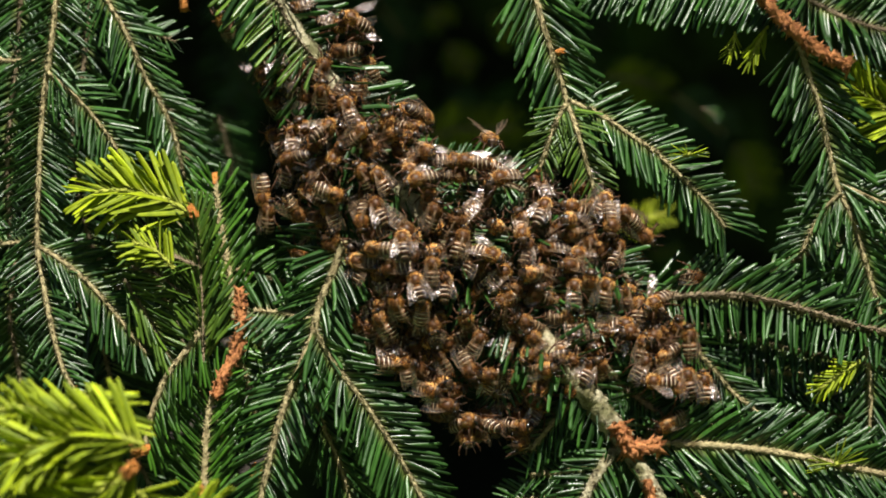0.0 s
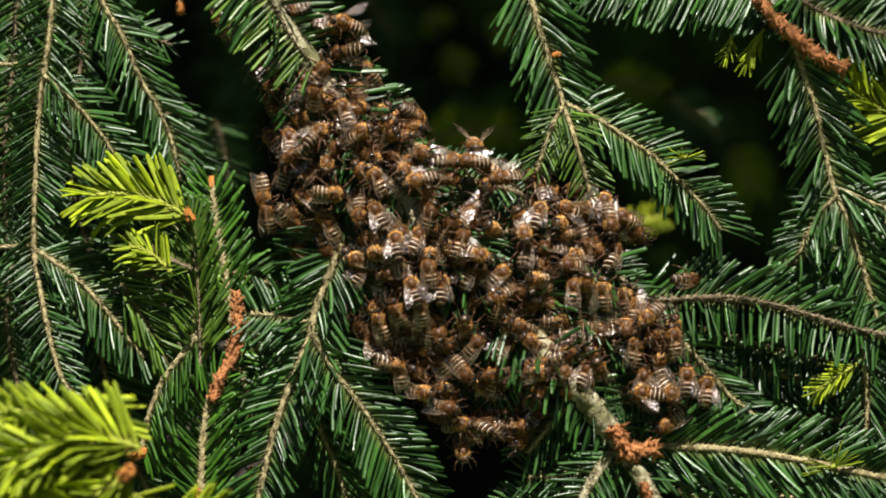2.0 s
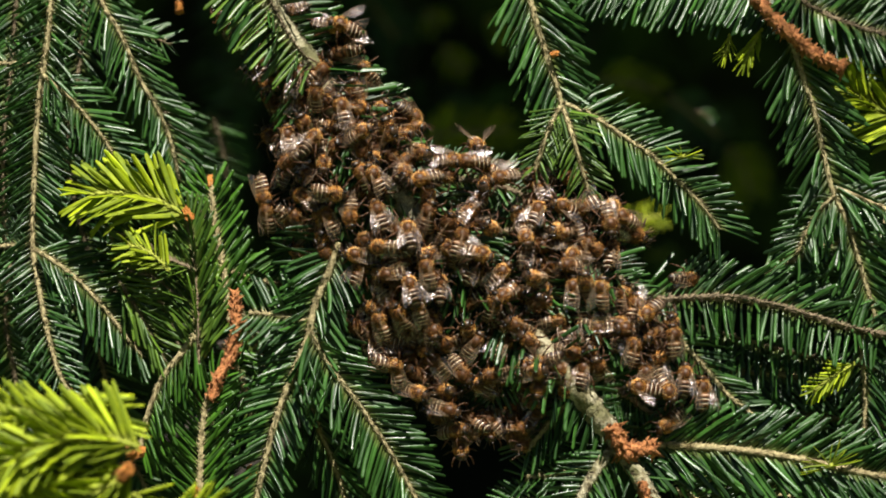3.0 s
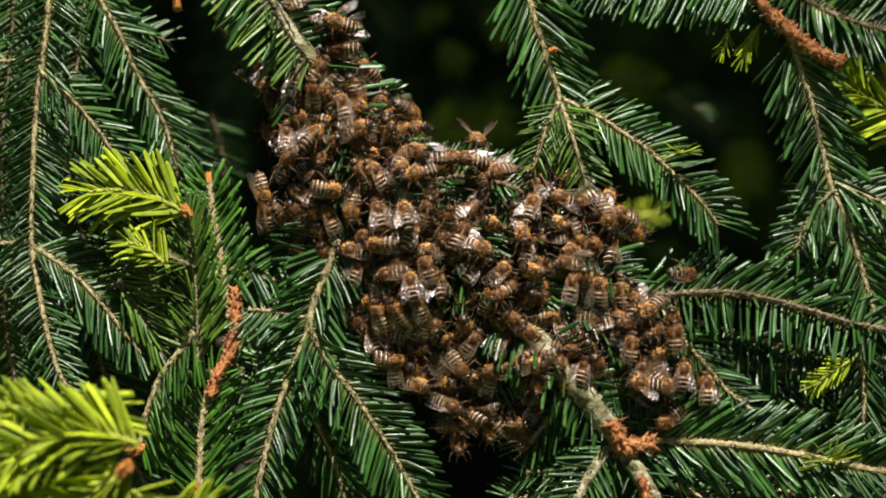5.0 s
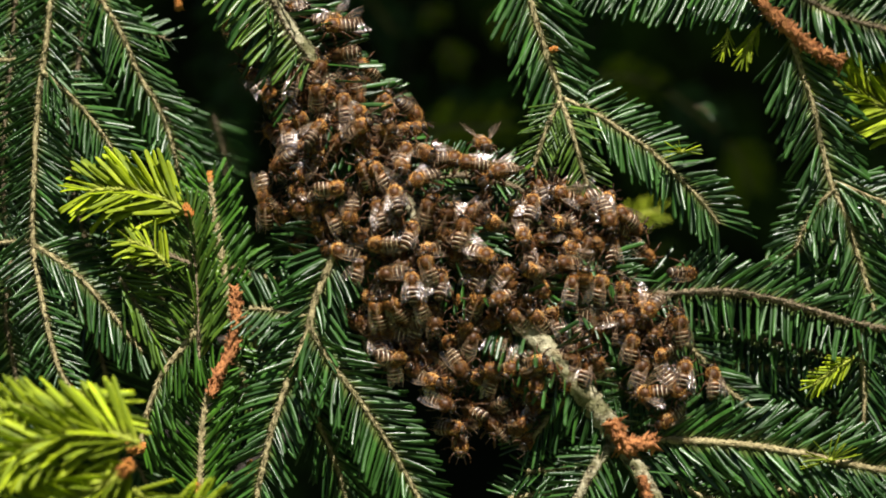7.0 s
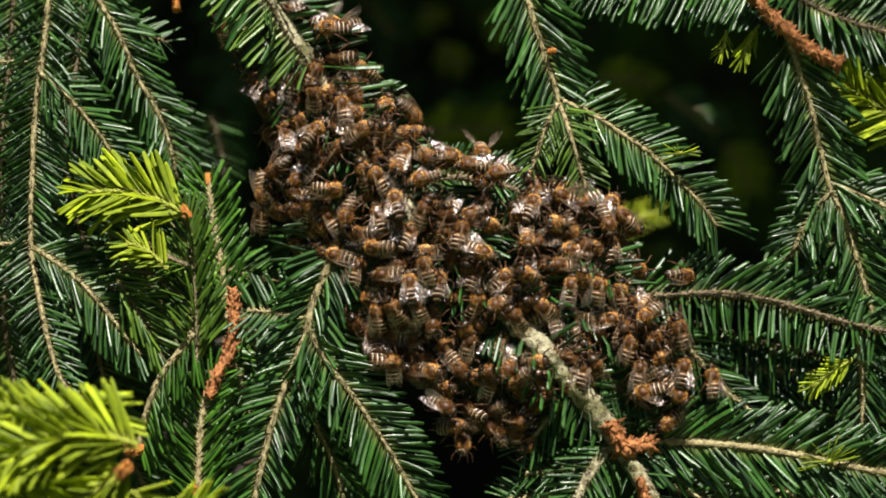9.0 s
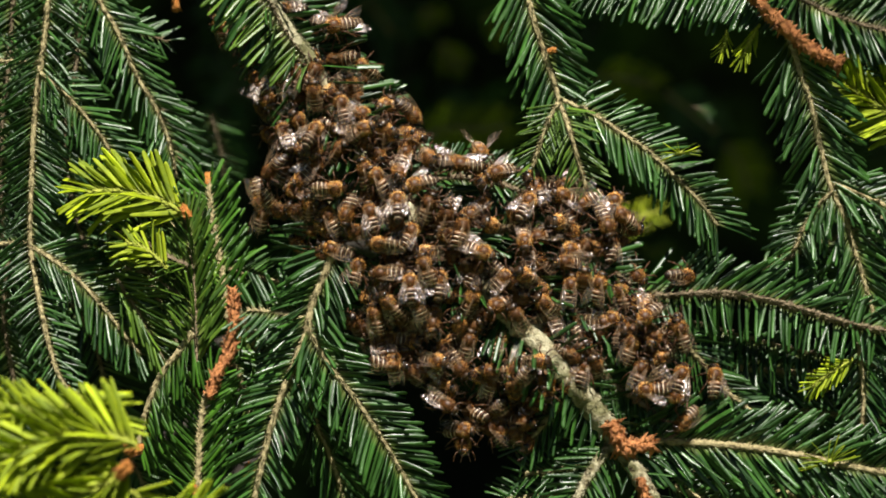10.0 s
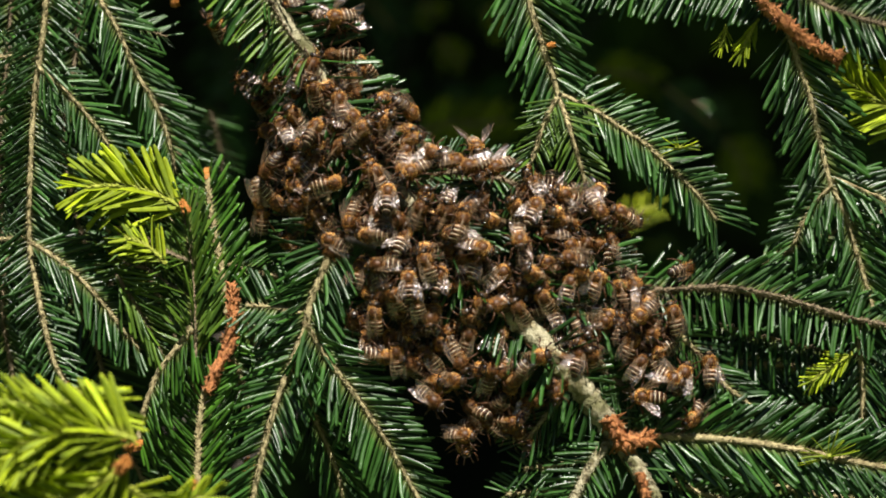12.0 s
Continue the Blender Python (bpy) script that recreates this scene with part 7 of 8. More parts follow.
    crawl(BEES[155], -55, -58, 0.64, (0, -0.61, 0.75, 246), (3, -0.70, 0.85, 252), (6, -0.71, 0.99, 247), (9, -0.63, 0.99, 253), (12, -0.51, 0.85, 251))
    crawl(BEES[156], 56, 3, 0.13, (0, 4.44, 0.60, 290), (3, 4.31, 0.46, 289), (6, 4.14, 0.59, 294), (9, 4.05, 0.80, 293), (12, 4.11, 0.84, 288))
    crawl(BEES[157], -51, -33, 0.17, (0, 5.92, -1.87, 230), (3, 5.80, -1.82, 234), (6, 5.74, -1.66, 234), (9, 5.79, -1.59, 240), (12, 5.91, -1.70, 239))
    crawl(BEES[158], -28, 18, 0.23, (0, 0.07, 2.14, 359), (3, -0.10, 2.19, 362), (6, -0.19, 2.41, 366), (9, -0.13, 2.52, 372), (12, 0.03, 2.37, 373))
    crawl(BEES[159], -25, -32, 0.30, (0, -2.31, 5.33, 127), (3, -2.25, 5.23, 132), (6, -2.28, 5.14, 136), (9, -2.36, 5.18, 146), (12, -2.43, 5.29, 148))
    crawl(BEES[160], -36, 13, 0.24, (0, 2.80, -4.80, 54), (3, 2.83, -4.90, 55), (6, 2.79, -4.94, 60), (9, 2.72, -4.88, 63), (12, 2.67, -4.79, 69))
    crawl(BEES[161], -26, -5, 0.51, (0, -1.47, -0.20, 197), (3, -1.56, -0.10, 200), (6, -1.56, 0.02, 204), (9, -1.47, 0.01, 203), (12, -1.37, -0.12, 204))
    crawl(BEES[162], -55, -35, -0.01, (0, -0.71, -3.29, 140), (3, -0.67, -3.37, 143), (6, -0.68, -3.44, 139), (9, -0.75, -3.41, 141), (12, -0.82, -3.32, 146))
    crawl(BEES[163], 19, -38, 0.16, (0, 5.34, -2.45, 183), (3, 5.34, -2.29, 181), (6, 5.44, -2.26, 182), (9, 5.56, -2.39, 179), (12, 5.61, -2.53, 181))
    crawl(BEES[164], -12, 10, 0.32, (0, 4.57, -2.32, 271), (3, 4.55, -2.26, 265), (6, 4.56, -2.21, 271), (9, 4.61, -2.24, 273), (12, 4.65, -2.30, 274))
    crawl(BEES[165], 35, -38, 0.29, (0, 0.02, 0.07, 101), (3, 0.09, 0.11, 105), (6, 0.18, 0.03, 100), (9, 0.20, -0.07, 96), (12, 0.15, -0.06, 102))
    crawl(BEES[166], 56, 2, 0.55, (0, 1.25, -2.07, 79), (3, 1.25, -2.29, 86), (6, 1.12, -2.34, 83), (9, 0.96, -2.16, 84), (12, 0.88, -1.98, 85))
    crawl(BEES[167], 31, -2, 0.40, (0, 0.82, 1.20, 227), (3, 0.92, 1.23, 227), (6, 1.01, 1.13, 224), (9, 1.02, 1.02, 212), (12, 0.96, 1.05, 218))
    crawl(BEES[168], -34, -34, 0.21, (0, -3.25, 0.47, 96), (3, -3.42, 0.53, 96), (6, -3.50, 0.75, 98), (9, -3.43, 0.84, 99), (12, -3.27, 0.69, 91))
    crawl(BEES[169], -5, -40, 0.11, (0, -0.60, 1.79, 88), (3, -0.45, 1.83, 89), (6, -0.31, 1.65, 92), (9, -0.30, 1.48, 90), (12, -0.41, 1.54, 86))
    crawl(BEES[170], -24, -2, 0.29, (0, -2.17, -2.29, 111), (3, -2.17, -2.23, 107), (6, -2.14, -2.22, 104), (9, -2.10, -2.27, 109), (12, -2.08, -2.31, 109))
    crawl(BEES[171], -16, -39, 0.05, (0, -2.72, 5.02, 119), (3, -2.75, 5.01, 120), (6, -2.78, 5.04, 116), (9, -2.78, 5.08, 121), (12, -2.76, 5.07, 114))
    crawl(BEES[172], 10, -4, 0.28, (0, -1.65, -2.71, 168), (3, -1.68, -2.55, 168), (6, -1.59, -2.48, 168), (9, -1.46, -2.60, 176), (12, -1.38, -2.75, 171))
    crawl(BEES[173], -10, 6, 0.13, (0, 1.54, -0.72, 41), (3, 1.64, -0.64, 42), (6, 1.75, -0.75, 43), (9, 1.80, -0.89, 44), (12, 1.74, -0.90, 38))
    crawl(BEES[174], 5, 12, 0.49, (0, -0.83, -2.39, 204), (3, -0.90, -2.31, 201), (6, -0.90, -2.21, 197), (9, -0.83, -2.21, 203), (12, -0.75, -2.32, 210))
    crawl(BEES[175], 10, 13, 0.43, (0, -0.93, -3.47, 189), (3, -0.98, -3.51, 187), (6, -1.03, -3.46, 191), (9, -1.05, -3.39, 196), (12, -1.03, -3.38, 194))
    crawl(BEES[176], 41, -2, 0.41, (0, 0.78, 1.51, 56), (3, 0.85, 1.60, 57), (6, 0.96, 1.53, 63), (9, 1.02, 1.39, 61), (12, 0.99, 1.36, 63))
    crawl(BEES[177], -32, 8, 0.39, (0, 3.88, -1.86, 268), (3, 3.94, -1.88, 271), (6, 3.98, -1.96, 280), (9, 3.96, -2.00, 276), (12, 3.90, -1.95, 279))
    crawl(BEES[178], -30, -23, 0.53, (0, 4.03, 1.37, 144), (3, 4.08, 1.34, 146), (6, 4.10, 1.27, 143), (9, 4.07, 1.25, 154), (12, 4.02, 1.30, 156))
    crawl(BEES[179], -11, -2, -0.01, (0, -1.37, 0.71, 319), (3, -1.46, 0.75, 321), (6, -1.50, 0.86, 319), (9, -1.47, 0.91, 314), (12, -1.38, 0.83, 321))
    crawl(BEES[180], -46, -59, 0.11, (0, -0.41, -2.81, 14), (3, -0.40, -3.01, 12), (6, -0.52, -3.06, 16), (9, -0.67, -2.90, 16), (12, -0.74, -2.73, 18))
    crawl(BEES[181], -54, -39, 0.26, (0, -1.19, 3.22, 3), (3, -1.21, 3.33, -1), (6, -1.15, 3.38, 1), (9, -1.07, 3.30, 5), (12, -1.02, 3.20, -1))
    crawl(BEES[182], 52, -33, 0.48, (0, 0.62, -2.60, 201), (3, 0.72, -2.79, 199), (6, 0.69, -2.95, 201), (9, 0.54, -2.89, 195), (12, 0.39, -2.68, 207))
    crawl(BEES[183], 50, -51, -0.12, (0, 6.17, -2.64, 226), (3, 6.24, -2.55, 227), (6, 6.34, -2.62, 226), (9, 6.40, -2.75, 228), (12, 6.37, -2.78, 234))
    crawl(BEES[184], 48, -20, 0.16, (0, -3.77, 1.25, 88), (3, -3.85, 1.10, 90), (6, -3.99, 1.17, 89), (9, -4.10, 1.36, 82), (12, -4.08, 1.43, 83))
    crawl(BEES[185], -22, -3, 0.15, (0, -3.43, 6.68, 342), (3, -3.44, 6.73, 347), (6, -3.41, 6.75, 348), (9, -3.38, 6.71, 347), (12, -3.35, 6.67, 335))
    crawl(BEES[186], -49, 5, 0.33, (0, -2.43, 1.38, 42), (3, -2.44, 1.59, 43), (6, -2.32, 1.65, 43), (9, -2.17, 1.48, 41), (12, -2.09, 1.31, 46))
    crawl(BEES[187], -22, -5, 0.07, (0, 1.45, -3.75, 62), (3, 1.52, -3.73, 66), (6, 1.58, -3.81, 77), (9, 1.59, -3.89, 72), (12, 1.54, -3.87, 78))
    crawl(BEES[188], 51, 6, 0.47, (0, -3.37, 3.83, 351), (3, -3.38, 3.99, 346), (6, -3.28, 4.03, 345), (9, -3.16, 3.90, 337), (12, -3.11, 3.77, 347))
    crawl(BEES[189], -12, 12, 0.56, (0, -1.26, -2.89, 206), (3, -1.30, -2.86, 200), (6, -1.32, -2.80, 192), (9, -1.30, -2.78, 196), (12, -1.26, -2.82, 201))
    crawl(BEES[190], 18, 18, -0.05, (0, 2.19, 0.02, 80), (3, 2.29, 0.06, 81), (6, 2.39, -0.05, 85), (9, 2.41, -0.18, 90), (12, 2.34, -0.16, 85))
    crawl(BEES[191], -41, -17, 0.01, (0, 6.28, -2.90, 205), (3, 6.33, -2.87, 212), (6, 6.38, -2.92, 210), (9, 6.40, -2.98, 211), (12, 6.37, -2.98, 211))
    crawl(BEES[192], 56, -34, 0.31, (0, -3.07, 0.17, 41), (3, -3.17, 0.11, 44), (6, -3.29, 0.22, 44), (9, -3.32, 0.36, 45), (12, -3.26, 0.35, 46))
    crawl(BEES[193], -16, -51, 0.24, (0, 1.32, 0.86, 149), (3, 1.31, 0.90, 150), (6, 1.33, 0.92, 158), (9, 1.36, 0.89, 154), (12, 1.38, 0.85, 164))
    crawl(BEES[1], -30, 28, -0.13, (0, -3.08, 6.10, 180), (1, -3.05, 6.15, 183), (2, -2.97, 6.20, 187), (3, -2.93, 6.18, 189), (5, -2.93, 6.13, 183), (6, -2.95, 6.06, 183), (7, -2.98, 5.98, 185), (9, -3.03, 5.87, 186), (10, -2.98, 5.86, 185), (11, -3.03, 5.86, 187), (12, -2.99, 5.81, 180))
    crawl(BEES[194], -34, 26, -0.33, (0, -3.65, 3.47, 40), (1, -3.59, 3.24, 45), (2, -3.75, 3.40, 48), (3, -3.84, 3.20, 55), (5, -3.78, 3.23, 50), (6, -3.67, 3.36, 51), (7, -3.68, 3.36, 57), (9, -3.70, 3.36, 55), (10, -3.70, 3.35, 62), (11, -3.70, 3.30, 56), (12, -3.66, 3.28, 62))
    crawl(BEES[195], -24, 6, 0.02, (0, -0.02, 2.58, 0), (1, 0.01, 2.63, 0), (2, 0.08, 2.67, 2), (3, 0.13, 2.65, 4), (5, 0.15, 2.62, 2), (6, 0.13, 2.62, -6), (7, 0.15, 2.59, -2), (9, 0.17, 2.69, 1), (10, 0.27, 2.50, -4), (11, -0.04, 2.51, -4), (12, 0.30, 2.39, 2))
    crawl(BEES[196], 51, 9, -0.24, (0, -4.56, 2.59, 200), (1, -4.52, 2.64, 202), (2, -4.34, 2.79, 209), (3, -4.42, 2.64, 215), (5, -4.32, 2.64, 219), (6, -4.34, 2.62, 213), (7, -4.66, 2.47, 222), (9, -4.76, 2.33, 225), (10, -4.85, 2.34, 228), (11, -4.62, 2.27, 233), (12, -4.91, 2.25, 237))
    crawl(BEES[197], 30, -18, 0.05, (0, -2.40, 0.98, 270), (1, -2.42, 1.35, 274), (2, -2.39, 1.24, 273), (3, -2.61, 1.17, 272), (5, -2.52, 1.18, 265), (6, -2.51, 1.10, 268), (7, -2.59, 1.00, 267), (9, -2.65, 1.06, 261), (10, -2.64, 1.11, 258), (11, -2.64, 1.17, 257), (12, -2.50, 0.76, 259))
    crawl(BEES[198], 16, 19, -0.07, (0, -2.10, 1.17, 120), (1, -1.90, 1.19, 122), (2, -2.02, 1.11, 121), (3, -1.94, 1.09, 114), (5, -1.92, 1.00, 108), (6, -1.94, 1.00, 111), (7, -1.92, 1.00, 109), (9, -1.88, 0.90, 106), (10, -2.10, 0.94, 109), (11, -2.07, 1.18, 114), (12, -1.89, 0.74, 106))
    crawl(BEES[199], 0, 35, -0.43, (0, -1.31, 0.14, 100), (1, -1.39, 0.17, 100), (2, -1.39, 0.21, 103), (3, -0.99, 0.49, 102), (5, -1.05, 0.94, 104), (6, -1.28, 1.17, 105), (7, -1.36, 1.40, 104), (9, -1.29, 1.30, 105), (10, -1.28, 1.25, 93), (11, -1.14, 1.34, 87), (12, -1.56, 1.33, 87))
    crawl(BEES[200], 35, -1, -0.23, (0, -0.80, 2.02, 200), (1, -0.63, 1.97, 204), (2, -0.72, 2.08, 201), (3, -0.53, 2.10, 200), (5, -0.65, 2.15, 201), (6, -0.84, 2.10, 205), (7, -0.57, 1.97, 206), (9, -0.47, 2.03, 204), (10, -0.61, 1.85, 203), (11, -0.33, 1.90, 207), (12, -0.69, 2.11, 212))
    crawl(BEES[201], -15, 31, -0.04, (0, -1.10, 0.15, 60), (1, -0.81, 0.46, 59), (2, -0.82, 0.34, 63), (3, -0.89, 0.28, 61), (5, -0.93, 0.36, 64), (6, -0.95, 0.36, 66), (7, -0.95, 0.35, 64), (9, -0.95, 0.36, 57), (10, -0.95, 0.35, 59), (11, -0.96, 0.30, 62), (12, -1.10, 0.12, 68))
    crawl(BEES[202], -21, 21, 0.13, (0, -2.45, -0.63, 60), (1, -2.42, -0.58, 63), (2, -2.37, -0.61, 58), (3, -2.40, -0.61, 65), (5, -2.39, -0.67, 67), (6, -2.41, -0.64, 71), (7, -2.37, -0.65, 71), (9, -2.39, -0.67, 77), (10, -2.39, -0.68, 74), (11, -2.40, -0.75, 74), (12, -2.29, -0.85, 78))
    crawl(BEES[203], -6, 33, -0.09, (0, -0.09, -1.08, 88), (1, -0.09, -1.08, 93), (2, -0.09, -1.07, 87), (3, -0.09, -1.07, 91), (5, -0.09, -1.08, 100), (6, -0.08, -1.08, 94), (7, -0.08, -1.08, 86), (9, -0.08, -1.08, 84), (10, -0.05, -1.06, 86), (11, -0.06, -1.08, 75), (12, -0.06, -1.08, 74))
    crawl(BEES[204], 12, 23, -0.46, (0, -0.95, -1.08, 110), (1, -0.98, -1.14, 118), (2, -0.95, -1.09, 113), (3, -0.96, -1.09, 112), (5, -0.95, -1.10, 104), (6, -0.95, -1.13, 99), (7, -0.95, -1.13, 96), (9, -0.95, -1.13, 99), (10, -0.95, -1.13, 96), (11, -0.93, -1.15, 96), (12, -0.98, -1.18, 95))
    crawl(BEES[205], -30, -14, -0.35, (0, -1.37, -1.50, 110), (1, -1.05, -1.74, 111), (2, -1.27, -1.57, 118), (3, -1.15, -1.70, 123), (5, -1.24, -1.69, 118), (6, -1.36, -1.56, 124), (7, -1.34, -1.59, 120), (9, -1.27, -1.59, 127), (10, -1.40, -1.45, 127), (11, -1.18, -1.65, 127), (12, -1.23, -1.39, 121))
    crawl(BEES[206], 22, 31, 0.07, (0, -1.90, -2.96, 120), (1, -2.19, -2.64, 120), (2, -2.16, -2.84, 117), (3, -1.99, -2.84, 117), (5, -2.07, -2.78, 118), (6, -2.06, -2.78, 115), (7, -2.01, -2.86, 110), (9, -2.07, -2.79, 114), (10, -1.87, -2.89, 118), (11, -1.86, -2.97, 111), (12, -2.18, -3.02, 115))
    crawl(BEES[207], -35, -16, -0.15, (0, 1.16, -0.20, 340), (1, 0.87, 0.12, 344), (2, 0.92, -0.13, 342), (3, 1.02, -0.11, 343), (5, 1.04, -0.05, 337), (6, 1.07, -0.08, 339), (7, 1.12, -0.29, 336), (9, 1.13, -0.15, 337), (10, 1.12, -0.16, 341), (11, 1.11, -0.18, 354), (12, 1.12, -0.19, 342))
    crawl(BEES[208], -24, 16, 0.28, (0, 0.76, -0.36, 60), (1, 0.97, -0.37, 58), (2, 0.78, -0.61, 60), (3, 0.96, -0.48, 59), (5, 1.01, -0.59, 52), (6, 1.13, -0.62, 53), (7, 1.15, -0.82, 61), (9, 1.04, -0.78, 68), (10, 1.01, -0.71, 66), (11, 0.96, -0.71, 65), (12, 1.11, -0.55, 70))
    crawl(BEES[209], -29, 27, 0.10, (0, 1.79, -2.87, 40), (1, 1.76, -2.87, 45), (2, 1.76, -2.88, 41), (3, 1.76, -2.89, 49), (5, 1.76, -2.88, 47), (6, 1.77, -2.88, 49), (7, 1.77, -2.88, 56), (9, 1.77, -2.88, 62), (10, 1.77, -2.88, 67), (11, 1.78, -2.88, 67), (12, 1.81, -2.88, 63))
    crawl(BEES[210], 29, -23, -0.12, (0, 2.50, -3.06, 230), (1, 2.49, -3.11, 235), (2, 2.60, -3.42, 228), (3, 2.53, -3.39, 233), (5, 2.50, -3.33, 229), (6, 2.29, -3.47, 232), (7, 2.15, -3.57, 231), (9, 2.11, -3.54, 234), (10, 2.29, -3.57, 232), (11, 2.04, -3.47, 231), (12, 1.94, -3.72, 232))
    crawl(BEES[211], 34, -13, -0.14, (0, 3.64, -3.01, 340), (1, 3.74, -2.60, 345), (2, 3.60, -2.74, 347), (3, 3.81, -2.73, 349), (5, 3.74, -2.80, 348), (6, 3.80, -2.93, 342), (7, 3.85, -3.09, 343), (9, 3.83, -3.01, 337), (10, 3.89, -2.94, 342), (11, 3.71, -3.00, 335), (12, 3.66, -3.17, 333))
    crawl(BEES[212], 21, -41, -0.02, (0, 4.40, -3.27, 100), (1, 4.42, -3.25, 102), (2, 4.45, -3.23, 94), (3, 4.48, -3.21, 94), (5, 4.48, -3.26, 95), (6, 4.46, -3.26, 97), (7, 4.46, -3.29, 100), (9, 4.46, -3.28, 94), (10, 4.46, -3.26, 91), (11, 4.45, -3.24, 87), (12, 4.37, -3.16, 92))
    crawl(BEES[213], 22, -5, -0.16, (0, 1.62, 2.10, 200), (1, 1.65, 2.14, 197), (2, 1.73, 2.19, 196), (3, 1.77, 2.17, 202), (5, 1.71, 2.23, 205), (6, 1.70, 2.24, 204), (7, 1.74, 2.23, 202), (9, 1.72, 2.23, 206), (10, 1.72, 2.22, 206), (11, 1.71, 2.20, 209), (12, 1.74, 2.25, 213))
    crawl(BEES[214], -51, -18, 0.20, (0, 3.10, 1.65, 90), (1, 3.38, 1.99, 99), (2, 3.39, 1.88, 106), (3, 3.19, 1.90, 107), (5, 3.26, 1.85, 98), (6, 3.22, 1.86, 101), (7, 3.22, 1.83, 103), (9, 3.23, 1.72, 98), (10, 3.09, 1.75, 104), (11, 3.09, 1.66, 101), (12, 3.10, 1.59, 97))
    crawl(BEES[215], 31, -5, 0.19, (0, 4.09, 1.84, 200), (1, 3.63, 2.04, 197), (2, 3.96, 1.82, 197), (3, 3.84, 2.14, 192), (5, 3.83, 1.98, 192), (6, 3.85, 1.94, 198), (7, 3.76, 1.70, 199), (9, 3.82, 1.74, 206), (10, 3.78, 1.84, 211), (11, 3.88, 1.57, 212), (12, 3.64, 1.48, 212))
    crawl(BEES[216], -15, -42, 0.21, (0, 2.11, 1.12, 120), (1, 2.13, 1.17, 115), (2, 2.19, 1.22, 117), (3, 2.21, 1.22, 120), (5, 2.22, 1.23, 117), (6, 2.21, 1.23, 116), (7, 2.20, 1.23, 115), (9, 2.21, 1.23, 114), (10, 2.17, 1.22, 120), (11, 2.17, 1.17, 125), (12, 2.17, 1.27, 130))
    crawl(BEES[217], -25, 17, -0.04, (0, 2.83, 1.15, 60), (1, 2.85, 1.15, 60), (2, 2.83, 1.12, 65), (3, 2.80, 1.12, 62), (5, 2.71, 1.18, 64), (6, 2.70, 1.18, 71), (7, 2.69, 1.18, 68), (9, 2.73, 1.23, 60), (10, 2.57, 1.25, 54), (11, 2.52, 1.05, 48), (12, 2.82, 0.97, 57))
    crawl(BEES[218], 34, 7, 0.05, (0, 3.07, -0.03, 190), (1, 3.36, 0.16, 186), (2, 3.11, 0.06, 184), (3, 3.10, 0.13, 188), (5, 3.17, 0.18, 190), (6, 3.16, 0.18, 193), (7, 3.10, 0.18, 198), (9, 2.99, 0.14, 190), (10, 3.04, 0.29, 191), (11, 2.93, 0.04, 193), (12, 3.32, 0.18, 185))
    crawl(BEES[219], -20, -41, -0.22, (0, 4.27, -0.74, 95), (1, 4.27, -0.72, 100), (2, 4.27, -0.73, 91), (3, 4.25, -0.70, 102), (5, 4.26, -0.72, 96), (6, 4.27, -0.75, 94), (7, 4.26, -0.75, 93), (9, 4.29, -0.72, 95), (10, 4.29, -0.70, 93), (11, 4.28, -0.72, 97), (12, 4.25, -0.73, 98))
    crawl(BEES[220], -35, -14, -0.36, (0, 4.83, -1.07, 80), (1, 4.83, -1.05, 87), (2, 4.84, -1.06, 93), (3, 4.83, -1.06, 89), (5, 4.82, -1.08, 90), (6, 4.83, -1.08, 84), (7, 4.83, -1.08, 78), (9, 4.83, -1.08, 82), (10, 4.82, -1.06, 80), (11, 4.81, -1.08, 70), (12, 4.81, -1.09, 67))
    crawl(BEES[221], -46, -19, 0.24, (0, 5.56, -1.22, 90), (1, 5.56, -1.23, 90), (2, 5.56, -1.24, 95), (3, 5.56, -1.24, 86), (5, 5.54, -1.24, 90), (6, 5.56, -1.23, 93), (7, 5.55, -1.24, 90), (9, 5.55, -1.24, 95), (10, 5.55, -1.24, 99), (11, 5.54, -1.29, 97), (12, 5.56, -1.27, 97))
    crawl(BEES[222], 26, -6, 0.36, (0, 3.34, -2.97, 180), (1, 3.55, -2.59, 172), (2, 3.36, -2.64, 177), (3, 3.52, -2.71, 180), (5, 3.42, -2.73, 186), (6, 3.38, -2.76, 191), (7, 3.38, -2.74, 182), (9, 3.40, -2.82, 184), (10, 3.34, -2.60, 179), (11, 3.49, -2.57, 176), (12, 3.15, -2.77, 180))
    crawl(BEES[223], -16, -26, -0.21, (0, 6.73, -3.96, 300), (1, 6.65, -4.13, 302), (2, 6.61, -4.10, 308), (3, 6.58, -4.05, 304), (5, 6.52, -4.02, 313), (6, 6.64, -4.08, 307), (7, 6.87, -4.16, 306), (9, 6.96, -4.27, 314), (10, 6.83, -4.28, 321), (11, 6.74, -4.23, 330), (12, 6.82, -3.96, 333))
    crawl(BEES[224], 0, 25, 0.08, (0, 7.55, -4.02, 90), (1, 7.63, -4.30, 80), (2, 7.70, -4.03, 81), (3, 7.67, -4.16, 88), (5, 7.77, -4.17, 86), (6, 7.79, -4.23, 85), (7, 7.97, -3.97, 84), (9, 8.01, -3.95, 85), (10, 8.06, -3.92, 77), (11, 8.10, -4.06, 80), (12, 7.93, -3.72, 82))
